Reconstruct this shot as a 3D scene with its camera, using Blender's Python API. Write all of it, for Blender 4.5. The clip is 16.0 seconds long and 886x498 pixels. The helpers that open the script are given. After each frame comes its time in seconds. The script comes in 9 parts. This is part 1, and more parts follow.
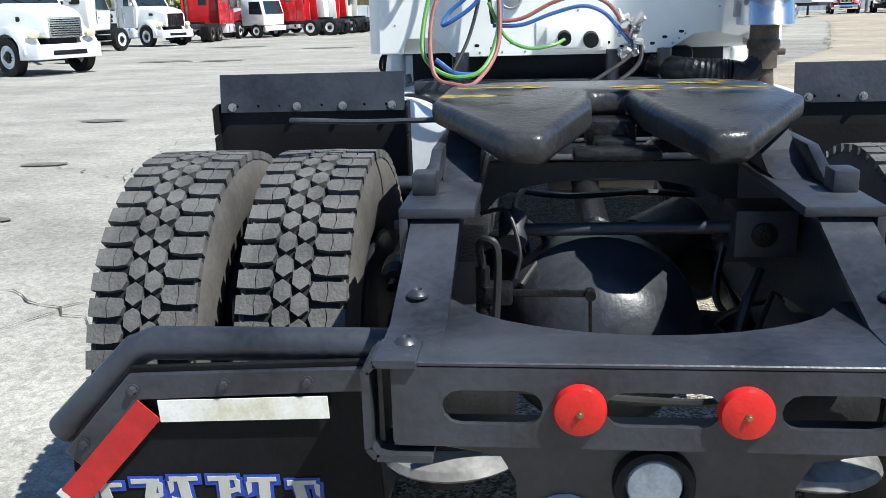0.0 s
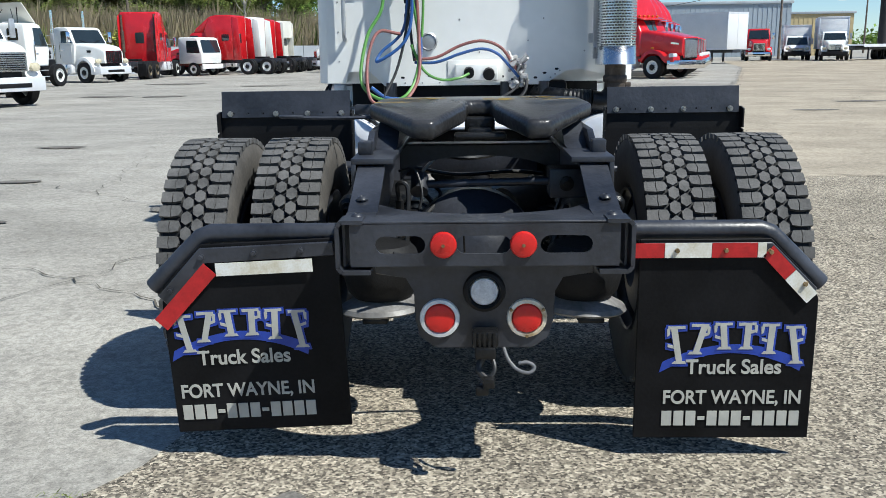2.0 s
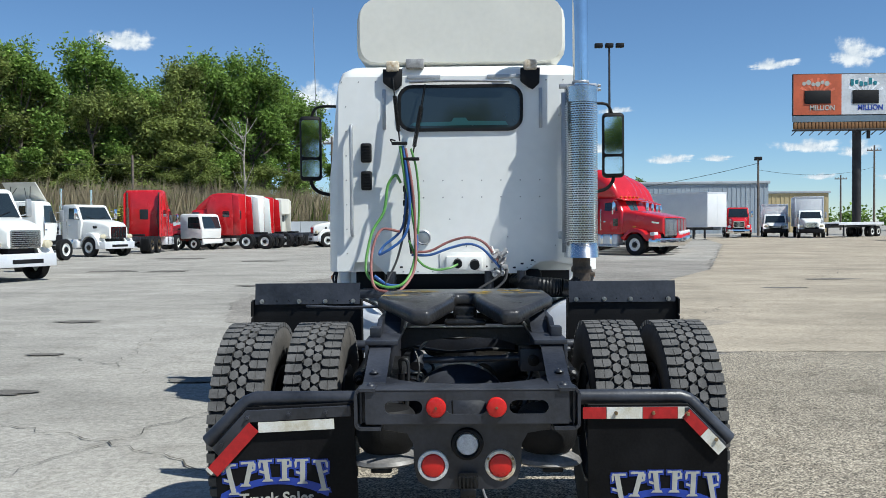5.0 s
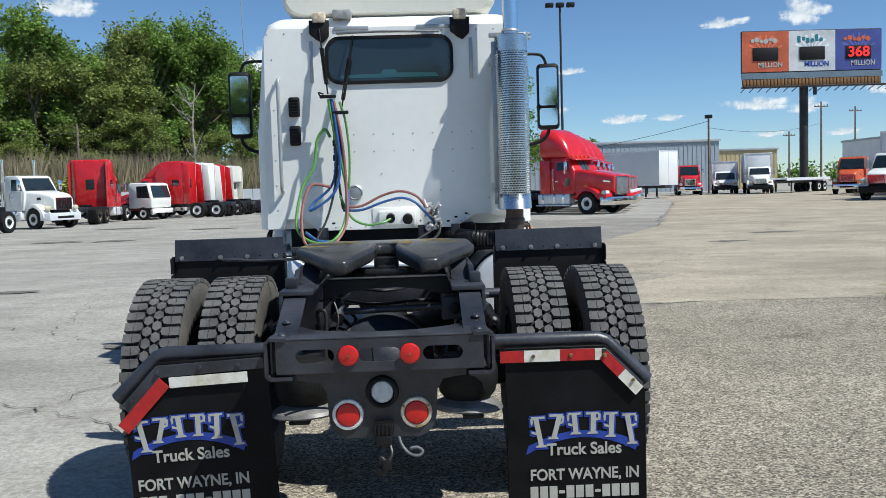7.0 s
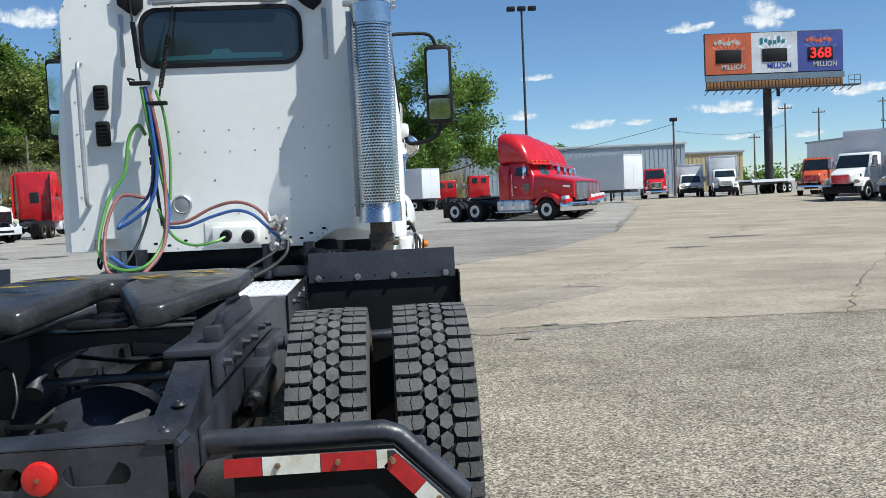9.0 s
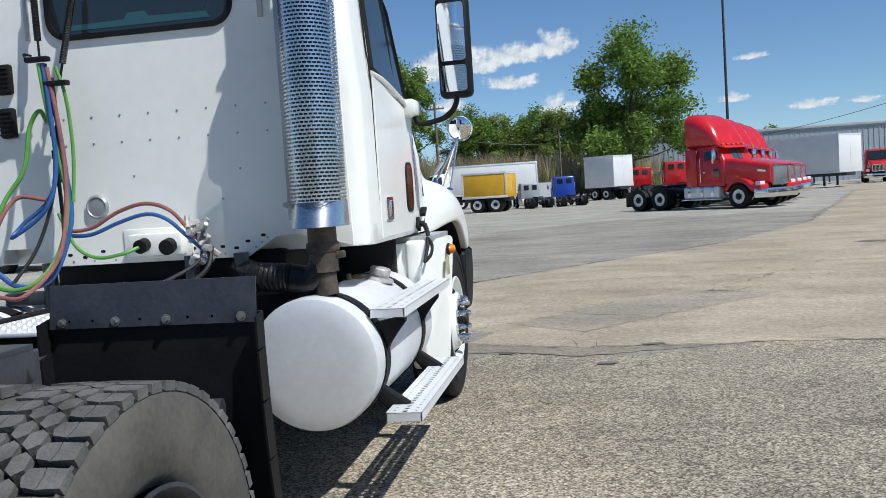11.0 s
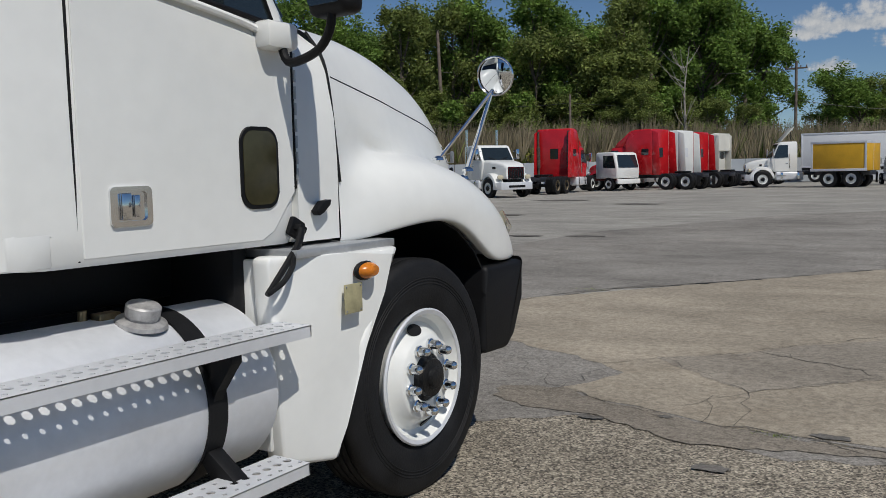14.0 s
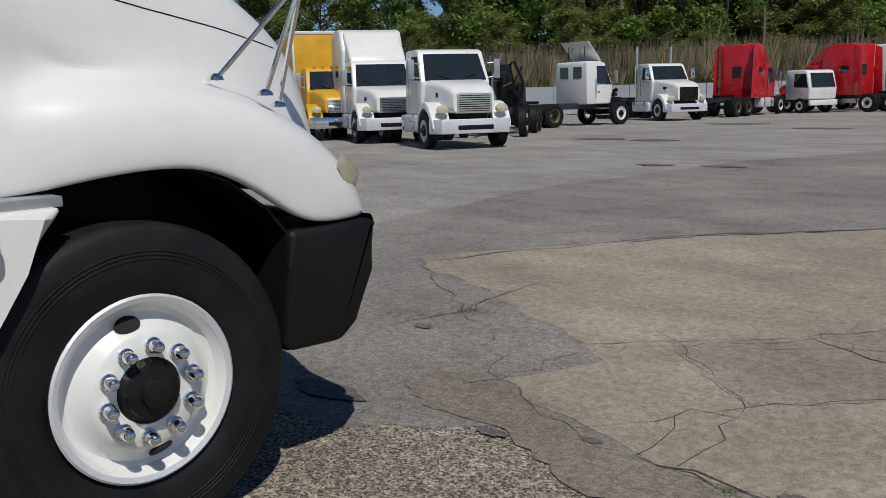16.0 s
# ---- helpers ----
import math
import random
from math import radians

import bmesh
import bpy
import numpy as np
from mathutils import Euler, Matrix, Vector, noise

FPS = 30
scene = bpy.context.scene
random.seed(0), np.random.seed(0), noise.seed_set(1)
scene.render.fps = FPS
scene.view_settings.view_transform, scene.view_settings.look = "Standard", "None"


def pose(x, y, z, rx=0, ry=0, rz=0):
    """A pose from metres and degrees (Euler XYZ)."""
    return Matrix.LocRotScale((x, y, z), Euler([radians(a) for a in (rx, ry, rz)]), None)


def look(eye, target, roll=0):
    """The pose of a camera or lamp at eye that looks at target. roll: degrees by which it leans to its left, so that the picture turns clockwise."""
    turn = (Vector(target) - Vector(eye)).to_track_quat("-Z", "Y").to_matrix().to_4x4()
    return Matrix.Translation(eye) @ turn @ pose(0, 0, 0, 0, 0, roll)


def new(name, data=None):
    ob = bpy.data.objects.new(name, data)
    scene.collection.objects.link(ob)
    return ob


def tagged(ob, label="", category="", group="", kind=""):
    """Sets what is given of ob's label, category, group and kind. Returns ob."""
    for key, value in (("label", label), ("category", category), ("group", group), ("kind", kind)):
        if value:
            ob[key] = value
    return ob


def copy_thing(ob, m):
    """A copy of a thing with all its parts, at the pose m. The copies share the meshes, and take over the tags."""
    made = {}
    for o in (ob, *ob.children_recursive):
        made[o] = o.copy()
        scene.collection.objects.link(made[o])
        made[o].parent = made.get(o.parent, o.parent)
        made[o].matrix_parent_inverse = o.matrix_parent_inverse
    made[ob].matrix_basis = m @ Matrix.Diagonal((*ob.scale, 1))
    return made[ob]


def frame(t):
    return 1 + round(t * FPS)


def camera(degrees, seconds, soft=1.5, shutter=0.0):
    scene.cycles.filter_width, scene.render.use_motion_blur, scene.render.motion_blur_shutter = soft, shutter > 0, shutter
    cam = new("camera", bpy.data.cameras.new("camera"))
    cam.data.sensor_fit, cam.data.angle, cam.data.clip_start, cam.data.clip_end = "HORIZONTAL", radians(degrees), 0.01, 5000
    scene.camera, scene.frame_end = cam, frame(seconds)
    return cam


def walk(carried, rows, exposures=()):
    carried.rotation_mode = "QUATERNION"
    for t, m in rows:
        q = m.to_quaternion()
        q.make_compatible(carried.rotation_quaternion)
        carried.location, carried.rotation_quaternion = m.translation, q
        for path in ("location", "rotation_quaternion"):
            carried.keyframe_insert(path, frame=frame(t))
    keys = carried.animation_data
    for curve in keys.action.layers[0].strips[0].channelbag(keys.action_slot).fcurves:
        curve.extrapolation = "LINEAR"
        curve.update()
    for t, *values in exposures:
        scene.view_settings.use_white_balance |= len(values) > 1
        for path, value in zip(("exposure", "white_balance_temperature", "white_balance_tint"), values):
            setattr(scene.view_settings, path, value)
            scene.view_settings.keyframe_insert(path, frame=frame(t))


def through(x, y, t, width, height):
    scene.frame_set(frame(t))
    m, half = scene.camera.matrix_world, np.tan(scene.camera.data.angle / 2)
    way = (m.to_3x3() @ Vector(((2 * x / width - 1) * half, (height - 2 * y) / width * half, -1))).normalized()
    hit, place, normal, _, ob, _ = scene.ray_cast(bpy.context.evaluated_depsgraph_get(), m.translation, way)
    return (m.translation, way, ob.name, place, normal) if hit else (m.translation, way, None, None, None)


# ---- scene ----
cam = camera(53.8, 16.0, soft=0.7)
PATH = [
    (0, (-0.187, -1.202, 1.373), (-0.396, 0.716, 0.844), -1.7),
    (0.5, (-0.108, -1.551, 1.323), (-0.352, 0.369, 0.822), -1.9),
    (1, (-0.117, -1.897, 1.353), (-0.238, 0.034, 0.847), -2.2),
    (1.5, (-0.134, -2.212, 1.387), (-0.153, -0.267, 0.922), -0.2),
    (2, (-0.044, -2.54, 1.365), (-0.105, -0.591, 0.921), -0.8),
    (2.5, (-0.06, -2.82, 1.384), (-0.156, -0.867, 0.961), -0.1),
    (3, (-0.103, -3.082, 1.388), (-0.226, -1.123, 1.004), 0.8),
    (3.5, (-0.052, -3.27, 1.418), (-0.209, -1.296, 1.142), 0.5),
    (4, (0.022, -3.4, 1.403), (-0.159, -1.425, 1.145), -0.2),
    (4.5, (-0.022, -3.454, 1.459), (-0.151, -1.462, 1.333), 0.1),
    (4.7, (-0.024, -3.432, 1.523), (-0.102, -1.434, 1.467), -0.2),
    (6.8, (0.111, -3.394, 1.439), (0.147, -1.397, 1.333), -1.3),
    (7, (0.16, -3.349, 1.433), (0.217, -1.354, 1.294), -1.8),
    (7.5, (0.266, -3.067, 1.4), (0.545, -1.096, 1.212), -1.0),
    (8, (0.476, -2.761, 1.386), (0.789, -0.794, 1.204), -3.6),
    (8.5, (0.723, -2.44, 1.393), (0.97, -0.462, 1.229), -4.5),
    (9, (0.941, -2.034, 1.408), (1.061, -0.042, 1.283), -2.7),
    (9.2, (1.045, -1.888, 1.405), (1.147, 0.106, 1.283), -2.3),
    (11.3, (2.242, -0.338, 1.371), (1.823, 1.613, 1.235), -2.3),
    (11.5, (2.33, -0.148, 1.417), (1.883, 1.795, 1.26), -0.5),
    (12, (2.605, 0.294, 1.393), (1.993, 2.192, 1.235), -0.8),
    (12.5, (2.774, 0.78, 1.37), (2.082, 2.65, 1.209), -1.2),
    (13, (2.939, 1.249, 1.409), (2.153, 3.08, 1.24), -0.4),
    (13.5, (3.16, 1.671, 1.416), (2.134, 3.38, 1.251), -1.4),
    (14, (3.261, 2.154, 1.4), (2.18, 3.828, 1.224), -1.3),
    (14.5, (3.426, 2.606, 1.369), (2.19, 4.162, 1.139), -1.4),
    (15, (3.52, 3.107, 1.347), (2.198, 4.588, 1.103), -1.5),
    (15.5, (3.552, 3.614, 1.375), (2.218, 5.077, 1.087), -1.0),
    (16, (3.642, 4.09, 1.378), (2.239, 5.474, 1.036), -1.5),
]
walk(cam, [(t, look(eye, target, roll)) for t, eye, target, roll in PATH],
     [(0, 0.5, 6200, 5), (0.5, 0.45, 6200, 5), (1.5, 0.2, 6200, 5), (3, 0.05, 6250, 5), (4.5, 0.0, 6200, 5), (7, -0.05, 6200, 5), (9, 0.0, 6200, 5), (11.5, -0.27, 6250, 7),
      (12.5, -0.49, 6300, 8), (13.5, -0.80, 6400, 9), (14.5, -0.99, 6500, 10), (16, -0.97, 6500, 10)])

# ---- world and light ----
SUN_FROM = Vector((0.62, -0.34, 1.0)).normalized()
world = bpy.data.worlds.new("sky")
scene.world = world
world.use_nodes = True
wn = world.node_tree
sky = wn.nodes.new("ShaderNodeTexSky")
sky.sky_type = "NISHITA"
sky.sun_disc = False
sky.sun_elevation = math.asin(SUN_FROM.z)
sky.sun_rotation = math.atan2(SUN_FROM.x, SUN_FROM.y)
sky.air_density, sky.dust_density, sky.ozone_density = 0.8, 0.0, 5.0
blue = wn.nodes.new("ShaderNodeVectorMath")
blue.operation = "MULTIPLY"
blue.inputs[1].default_value = (0.91, 0.98, 1.025)
wn.links.new(sky.outputs[0], blue.inputs[0])
wn.links.new(blue.outputs[0], wn.nodes["Background"].inputs[0])
wn.nodes["Background"].inputs[1].default_value = 0.112
sun = new("sun", bpy.data.lights.new("sun", "SUN"))
sun.data.energy, sun.data.angle, sun.data.color = 5.75, radians(0.53), (1.0, 0.965, 0.905)
sun.matrix_world = look(SUN_FROM * 50, (0, 0, 0))


# ---- materials ----
def mat(name, col, rough=0.5, metal=0.0, var=0.12, scale=3.0, fine=60.0, bump=0.0, col2=None, coat=0.0, spec=0.5, rvar=0.1):
    """A surface with slow stains and a fine grain, in metres of the object's own space."""
    m = bpy.data.materials.new(name)
    m.use_nodes = True
    t = m.node_tree
    b = t.nodes["Principled BSDF"]
    b.inputs["Metallic"].default_value = metal
    b.inputs["Coat Weight"].default_value = coat
    b.inputs["Specular IOR Level"].default_value = spec
    co = t.nodes.new("ShaderNodeTexCoord")
    big = t.nodes.new("ShaderNodeTexNoise")
    big.inputs["Scale"].default_value, big.inputs["Detail"].default_value = scale, 5
    sm = t.nodes.new("ShaderNodeTexNoise")
    sm.inputs["Scale"].default_value, sm.inputs["Detail"].default_value = fine, 3
    for n in (big, sm):
        t.links.new(co.outputs["Object"], n.inputs["Vector"])
    add = t.nodes.new("ShaderNodeMath")
    add.operation = "MULTIPLY_ADD"
    add.inputs[1].default_value = 0.35
    t.links.new(sm.outputs["Fac"], add.inputs[0])
    t.links.new(big.outputs["Fac"], add.inputs[2])
    ramp = t.nodes.new("ShaderNodeValToRGB")
    e = ramp.color_ramp.elements
    c2 = col2 or tuple(max(0.0, c * (1 - 2.2 * var)) for c in col)
    e[0].position, e[0].color = 0.45, (*c2, 1)
    e[1].position, e[1].color = 0.85, (*[min(1, c * (1 + 0.5 * var)) for c in col], 1)
    t.links.new(add.outputs[0], ramp.inputs[0])
    t.links.new(ramp.outputs[0], b.inputs["Base Color"])
    rr = t.nodes.new("ShaderNodeMapRange")
    rr.inputs[3].default_value, rr.inputs[4].default_value = max(0.02, rough - rvar), min(1, rough + rvar)
    t.links.new(big.outputs["Fac"], rr.inputs[0])
    t.links.new(rr.outputs[0], b.inputs["Roughness"])
    if bump:
        bp = t.nodes.new("ShaderNodeBump")
        bp.inputs["Strength"].default_value, bp.inputs["Distance"].default_value = min(1, bump), 0.01
        t.links.new(sm.outputs["Fac"], bp.inputs["Height"])
        t.links.new(bp.outputs[0], b.inputs["Normal"])
    return m


def leaf_mat(name, col, col2, through=0.4, spread=0.55):
    """Thin leaves: light passes through, each spray a little lighter or darker."""
    m = mat(name, col, 0.65, 0, 0.3, 0.35, 5, col2=col2, spec=0.25)
    t = m.node_tree
    p = t.nodes["Principled BSDF"]
    src = p.inputs["Base Color"].links[0].from_socket
    geo = t.nodes.new("ShaderNodeNewGeometry")
    tone = t.nodes.new("ShaderNodeMapRange")
    tone.inputs[3].default_value, tone.inputs[4].default_value = 1 - spread, 1 + spread
    t.links.new(geo.outputs["Random Per Island"], tone.inputs[0])
    vary = t.nodes.new("ShaderNodeVectorMath")
    vary.operation = "SCALE"
    t.links.new(src, vary.inputs[0])
    t.links.new(tone.outputs[0], vary.inputs[3])
    src = vary.outputs[0]
    t.links.new(src, p.inputs["Base Color"])
    tr = t.nodes.new("ShaderNodeBsdfTranslucent")
    t.links.new(src, tr.inputs["Color"])
    mx = t.nodes.new("ShaderNodeMixShader")
    mx.inputs[0].default_value = through
    t.links.new(p.outputs[0], mx.inputs[1])
    t.links.new(tr.outputs[0], mx.inputs[2])
    t.links.new(mx.outputs[0], t.nodes["Material Output"].inputs["Surface"])
    return m


def glass_mat(name, col, rough=0.05):
    m = mat(name, col, rough, 0.0, 0.05, 2, 20, rvar=0.02, spec=0.8)
    return m


def mirror_mat(name):
    m = mat(name, (0.85, 0.87, 0.88), 0.03, 1.0, 0.02, 2, 20, rvar=0.02)
    return m


WHITE = mat("white paint", (0.84, 0.84, 0.805), 0.32, 0, 0.035, 1.4, 14, coat=0.3, bump=0.01)
CREAM = mat("cream fibreglass", (0.76, 0.74, 0.66), 0.45, 0, 0.05, 1.5, 20)
RED = mat("red paint", (0.60, 0.016, 0.022), 0.25, 0, 0.10, 1.5, 20, coat=0.4)
ORANGE = mat("orange paint", (0.62, 0.10, 0.025), 0.35, 0, 0.10, 1.5, 20, coat=0.3)
YELLOW = mat("yellow paint", (0.72, 0.40, 0.02), 0.4, 0, 0.08, 1.5, 20)
BLUE = mat("blue paint", (0.02, 0.07, 0.42), 0.35, 0, 0.08, 1.5, 20)
BLACK = mat("black chassis paint", (0.036, 0.039, 0.049), 0.40, 0, 0.3, 5, 60, bump=0.12, spec=0.55, rvar=0.12)
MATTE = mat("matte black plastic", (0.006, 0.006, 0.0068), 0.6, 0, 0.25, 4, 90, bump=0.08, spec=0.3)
FLAP = mat("black flap rubber", (0.0095, 0.0095, 0.0105), 0.58, 0, 0.3, 4, 80, bump=0.06, spec=0.13)
GREASE_SHADE = mat("greasy and shade-dark steel", (0.011, 0.011, 0.0115), 0.38, 0.1, 0.4, 9, 70, bump=0.35, col2=(0.003, 0.003, 0.003), spec=0.35)
RUBBER = mat("tyre rubber", (0.012, 0.012, 0.013), 0.66, 0, 0.35, 6, 120, bump=0.15, spec=0.3)
SIDEWALL = mat("dusty tyre side wall", (0.095, 0.087, 0.078), 0.8, 0, 0.3, 5, 60, bump=0.1, col2=(0.04, 0.038, 0.036))
TREAD = mat("dusty tyre tread", (0.108, 0.104, 0.100), 0.85, 0, 0.35, 10, 140, bump=0.3, col2=(0.05, 0.049, 0.047))
CHROME = mat("chrome", (0.80, 0.81, 0.82), 0.10, 1.0, 0.05, 4, 40, rvar=0.05)
ALU = mat("brushed aluminium", (0.80, 0.81, 0.83), 0.48, 0.35, 0.06, 1.8, 30, rvar=0.08, bump=0.02)
STEEL = mat("zinc bolt steel", (0.45, 0.45, 0.44), 0.35, 0.9, 0.15, 20, 90)
RUST = mat("heat-rusted exhaust steel", (0.13, 0.10, 0.075), 0.6, 0.4, 0.4, 9, 60, bump=0.2, col2=(0.04, 0.033, 0.03))
SHIELD = mat("bright perforated steel", (0.66, 0.67, 0.68), 0.24, 1.0, 0.12, 3, 60, rvar=0.1)
REDLENS = mat("red lamp lens", (0.60, 0.018, 0.015), 0.3, 0, 0.08, 20, 120, bump=0.1)
CLEARLENS = mat("scratched white lamp lens", (0.70, 0.72, 0.74), 0.4, 0, 0.12, 40, 160, bump=0.3)
OLDRING = mat("stained white trim ring", (0.72, 0.66, 0.54), 0.55, 0, 0.25, 25, 90, col2=(0.40, 0.27, 0.14))
WRING = mat("white trim ring", (0.78, 0.78, 0.76), 0.5, 0, 0.1, 25, 90)
AMBER = mat("amber marker lens", (0.65, 0.20, 0.015), 0.25, 0, 0.1, 20, 90)
TAPERED = mat("red reflective tape", (0.47, 0.016, 0.018), 0.4, 0, 0.12, 30, 150)
TAPEWHITE = mat("worn white reflective tape", (0.74, 0.74, 0.70), 0.45, 0, 0.12, 14, 150, col2=(0.55, 0.50, 0.36))
INK = mat("cream lettering", (0.45, 0.445, 0.40), 0.5, 0, 0.06, 20, 90)
INKBLUE = mat("blue lettering", (0.02, 0.055, 0.36), 0.5, 0, 0.1, 20, 90)
GLASS = glass_mat("dark cab glass", (0.018, 0.026, 0.030))
TEALGLASS = glass_mat("tinted glass", (0.03, 0.09, 0.10))
MIRROR = mirror_mat("mirror glass")
WORN = mat("worn yellow-black plate", (0.050, 0.049, 0.050), 0.30, 0.2, 0.3, 6, 60, bump=0.2)
HOSE_G = mat("green hose", (0.11, 0.30, 0.06), 0.4, 0, 0.1, 10, 80)
HOSE_B = mat("blue hose", (0.03, 0.10, 0.30), 0.4, 0, 0.1, 10, 80)
HOSE_R = mat("faded red hose", (0.27, 0.10, 0.085), 0.5, 0, 0.15, 10, 80)
HOSE_K = mat("black cable", (0.02, 0.02, 0.02), 0.45, 0, 0.15, 10, 80)
FITTING = mat("grey fittings", (0.44, 0.43, 0.42), 0.5, 0.3, 0.2, 20, 90)
HOSE_GREY = mat("grey braided cable", (0.16, 0.16, 0.17), 0.5, 0, 0.2, 20, 90)
DULLZINC = mat("dull grey zinc", (0.30, 0.29, 0.28), 0.5, 0.3, 0.25, 8, 60)
BRASS = mat("brass bolt", (0.36, 0.27, 0.15), 0.4, 0.8, 0.2, 20, 90)
OLIVE = mat("faded reflector", (0.42, 0.38, 0.22), 0.4, 0, 0.12, 20, 90)
LAMPGLASS = mat("yellowed headlamp", (0.62, 0.56, 0.40), 0.2, 0, 0.1, 8, 60, coat=0.6)
SILVER = mat("silver plastic", (0.46, 0.47, 0.48), 0.4, 0.5, 0.1, 6, 60)
BOXWHITE = mat("white box panel", (0.74, 0.75, 0.76), 0.45, 0, 0.05, 0.5, 10)
BOXGREY = mat("grey trailer panel", (0.40, 0.43, 0.46), 0.5, 0, 0.08, 0.5, 10)
WALLBLUE = mat("blue-grey metal siding", (0.36, 0.41, 0.46), 0.55, 0.1, 0.06, 0.15, 4)
TAN = mat("tan building wall", (0.50, 0.40, 0.22), 0.7, 0, 0.08, 0.2, 4)
POLEWOOD = mat("weathered pole wood", (0.20, 0.16, 0.13), 0.9, 0, 0.25, 2, 30)
POLESTEEL = mat("dark steel pole", (0.05, 0.045, 0.045), 0.6, 0.2, 0.25, 1, 20)
BARK = mat("grey bark", (0.16, 0.13, 0.10), 0.9, 0, 0.3, 3, 20, bump=0.4)
LEAF = leaf_mat("green leaves", (0.200, 0.300, 0.065), (0.100, 0.168, 0.034))
LEAF2 = leaf_mat("olive leaves", (0.245, 0.290, 0.082), (0.125, 0.162, 0.044))
DRY = mat("dry brush", (0.33, 0.27, 0.165), 0.8, 0, 0.35, 0.5, 6, col2=(0.17, 0.14, 0.08))
YGREEN = mat("yellow-green shrub leaves", (0.30, 0.30, 0.045), 0.7, 0, 0.35, 0.8, 6)
RUSTRED = mat("red oxide frame", (0.22, 0.045, 0.03), 0.7, 0, 0.3, 4, 30)


# ---- ground materials ----
def ground_mat(name, cols, stone, stone_scale, stain, rough=0.9, bump=0.5, stain_col=(0.35, 0.33, 0.30), contrast=1.0):
    m = bpy.data.materials.new(name)
    m.use_nodes = True
    t = m.node_tree
    b = t.nodes["Principled BSDF"]
    b.inputs["Roughness"].default_value = rough
    b.inputs["Specular IOR Level"].default_value = 0.25
    co = t.nodes.new("ShaderNodeTexCoord")

    def tex(kind, scale, detail=4):
        n = t.nodes.new(kind)
        n.inputs["Scale"].default_value = scale
        if kind == "ShaderNodeTexNoise":
            n.inputs["Detail"].default_value = detail
        t.links.new(co.outputs["Object"], n.inputs["Vector"])
        return n
    v = tex("ShaderNodeTexVoronoi", stone_scale)
    n1 = tex("ShaderNodeTexNoise", 0.35, 6)
    n2 = tex("ShaderNodeTexNoise", 2.6, 6)
    n3 = tex("ShaderNodeTexNoise", 95.0, 5)
    n4 = tex("ShaderNodeTexNoise", 21.0, 9)
    n4.inputs["Distortion"].default_value = 0.8
    mp = t.nodes.new("ShaderNodeMapping")
    mp.inputs["Scale"].default_value = (0.7, 1.5, 1.0)
    mp.inputs["Rotation"].default_value = (0, 0, 0.45)
    t.links.new(co.outputs["Object"], mp.inputs["Vector"])
    n5 = t.nodes.new("ShaderNodeTexNoise")
    n5.inputs["Scale"].default_value, n5.inputs["Detail"].default_value = 1.1, 8
    t.links.new(mp.outputs[0], n5.inputs["Vector"])
    ramp = t.nodes.new("ShaderNodeValToRGB")
    els = ramp.color_ramp.elements
    while len(els) < len(cols):
        els.new(0.5)
    for i, c in enumerate(cols):
        els[i].position, els[i].color = i / (len(cols) - 1), (*c, 1)
    sep = t.nodes.new("ShaderNodeSeparateColor")
    t.links.new(v.outputs["Color"], sep.inputs[0])
    mixv = t.nodes.new("ShaderNodeMix")
    mixv.inputs[0].default_value = stone
    t.links.new(n3.outputs["Fac"], mixv.inputs[2])
    t.links.new(sep.outputs[0], mixv.inputs[3])
    t.links.new(mixv.outputs[0], ramp.inputs[0])
    sr = t.nodes.new("ShaderNodeMapRange")
    sr.inputs[1].default_value, sr.inputs[2].default_value = 0.52, 0.80
    sr.inputs[4].default_value = stain
    t.links.new(n2.outputs["Fac"], sr.inputs[0])
    mul = t.nodes.new("ShaderNodeMix")
    mul.data_type, mul.blend_type = "RGBA", "MULTIPLY"
    t.links.new(sr.outputs[0], mul.inputs[0])
    t.links.new(ramp.outputs[0], mul.inputs[6])
    mul.inputs[7].default_value = (*stain_col, 1)
    br = t.nodes.new("ShaderNodeMapRange")
    br.inputs[1].default_value, br.inputs[2].default_value, br.inputs[3].default_value, br.inputs[4].default_value = 0.3, 0.7, 1 - 0.16 * contrast, 1 + 0.10 * contrast
    t.links.new(n1.outputs["Fac"], br.inputs[0])
    sc = t.nodes.new("ShaderNodeVectorMath")
    sc.operation = "SCALE"
    t.links.new(mul.outputs[2], sc.inputs[0])
    m1 = t.nodes.new("ShaderNodeMapRange")
    m1.inputs[1].default_value, m1.inputs[2].default_value, m1.inputs[3].default_value, m1.inputs[4].default_value = 0.35, 0.62, 0.76, 1.09
    t.links.new(n4.outputs["Fac"], m1.inputs[0])
    m2 = t.nodes.new("ShaderNodeMapRange")
    m2.inputs[1].default_value, m2.inputs[2].default_value, m2.inputs[3].default_value, m2.inputs[4].default_value = 0.34, 0.62, 0.84, 1.05
    t.links.new(n5.outputs["Fac"], m2.inputs[0])
    k1 = t.nodes.new("ShaderNodeMath")
    k1.operation = "MULTIPLY"
    t.links.new(m1.outputs[0], k1.inputs[0])
    t.links.new(m2.outputs[0], k1.inputs[1])
    k2 = t.nodes.new("ShaderNodeMath")
    k2.operation = "MULTIPLY"
    t.links.new(k1.outputs[0], k2.inputs[0])
    t.links.new(br.outputs[0], k2.inputs[1])
    t.links.new(k2.outputs[0], sc.inputs[3])
    t.links.new(sc.outputs[0], b.inputs["Base Color"])
    bp = t.nodes.new("ShaderNodeBump")
    bp.inputs["Strength"].default_value, bp.inputs["Distance"].default_value = bump, 0.006
    t.links.new(mixv.outputs[0], bp.inputs["Height"])
    t.links.new(bp.outputs[0], b.inputs["Normal"])
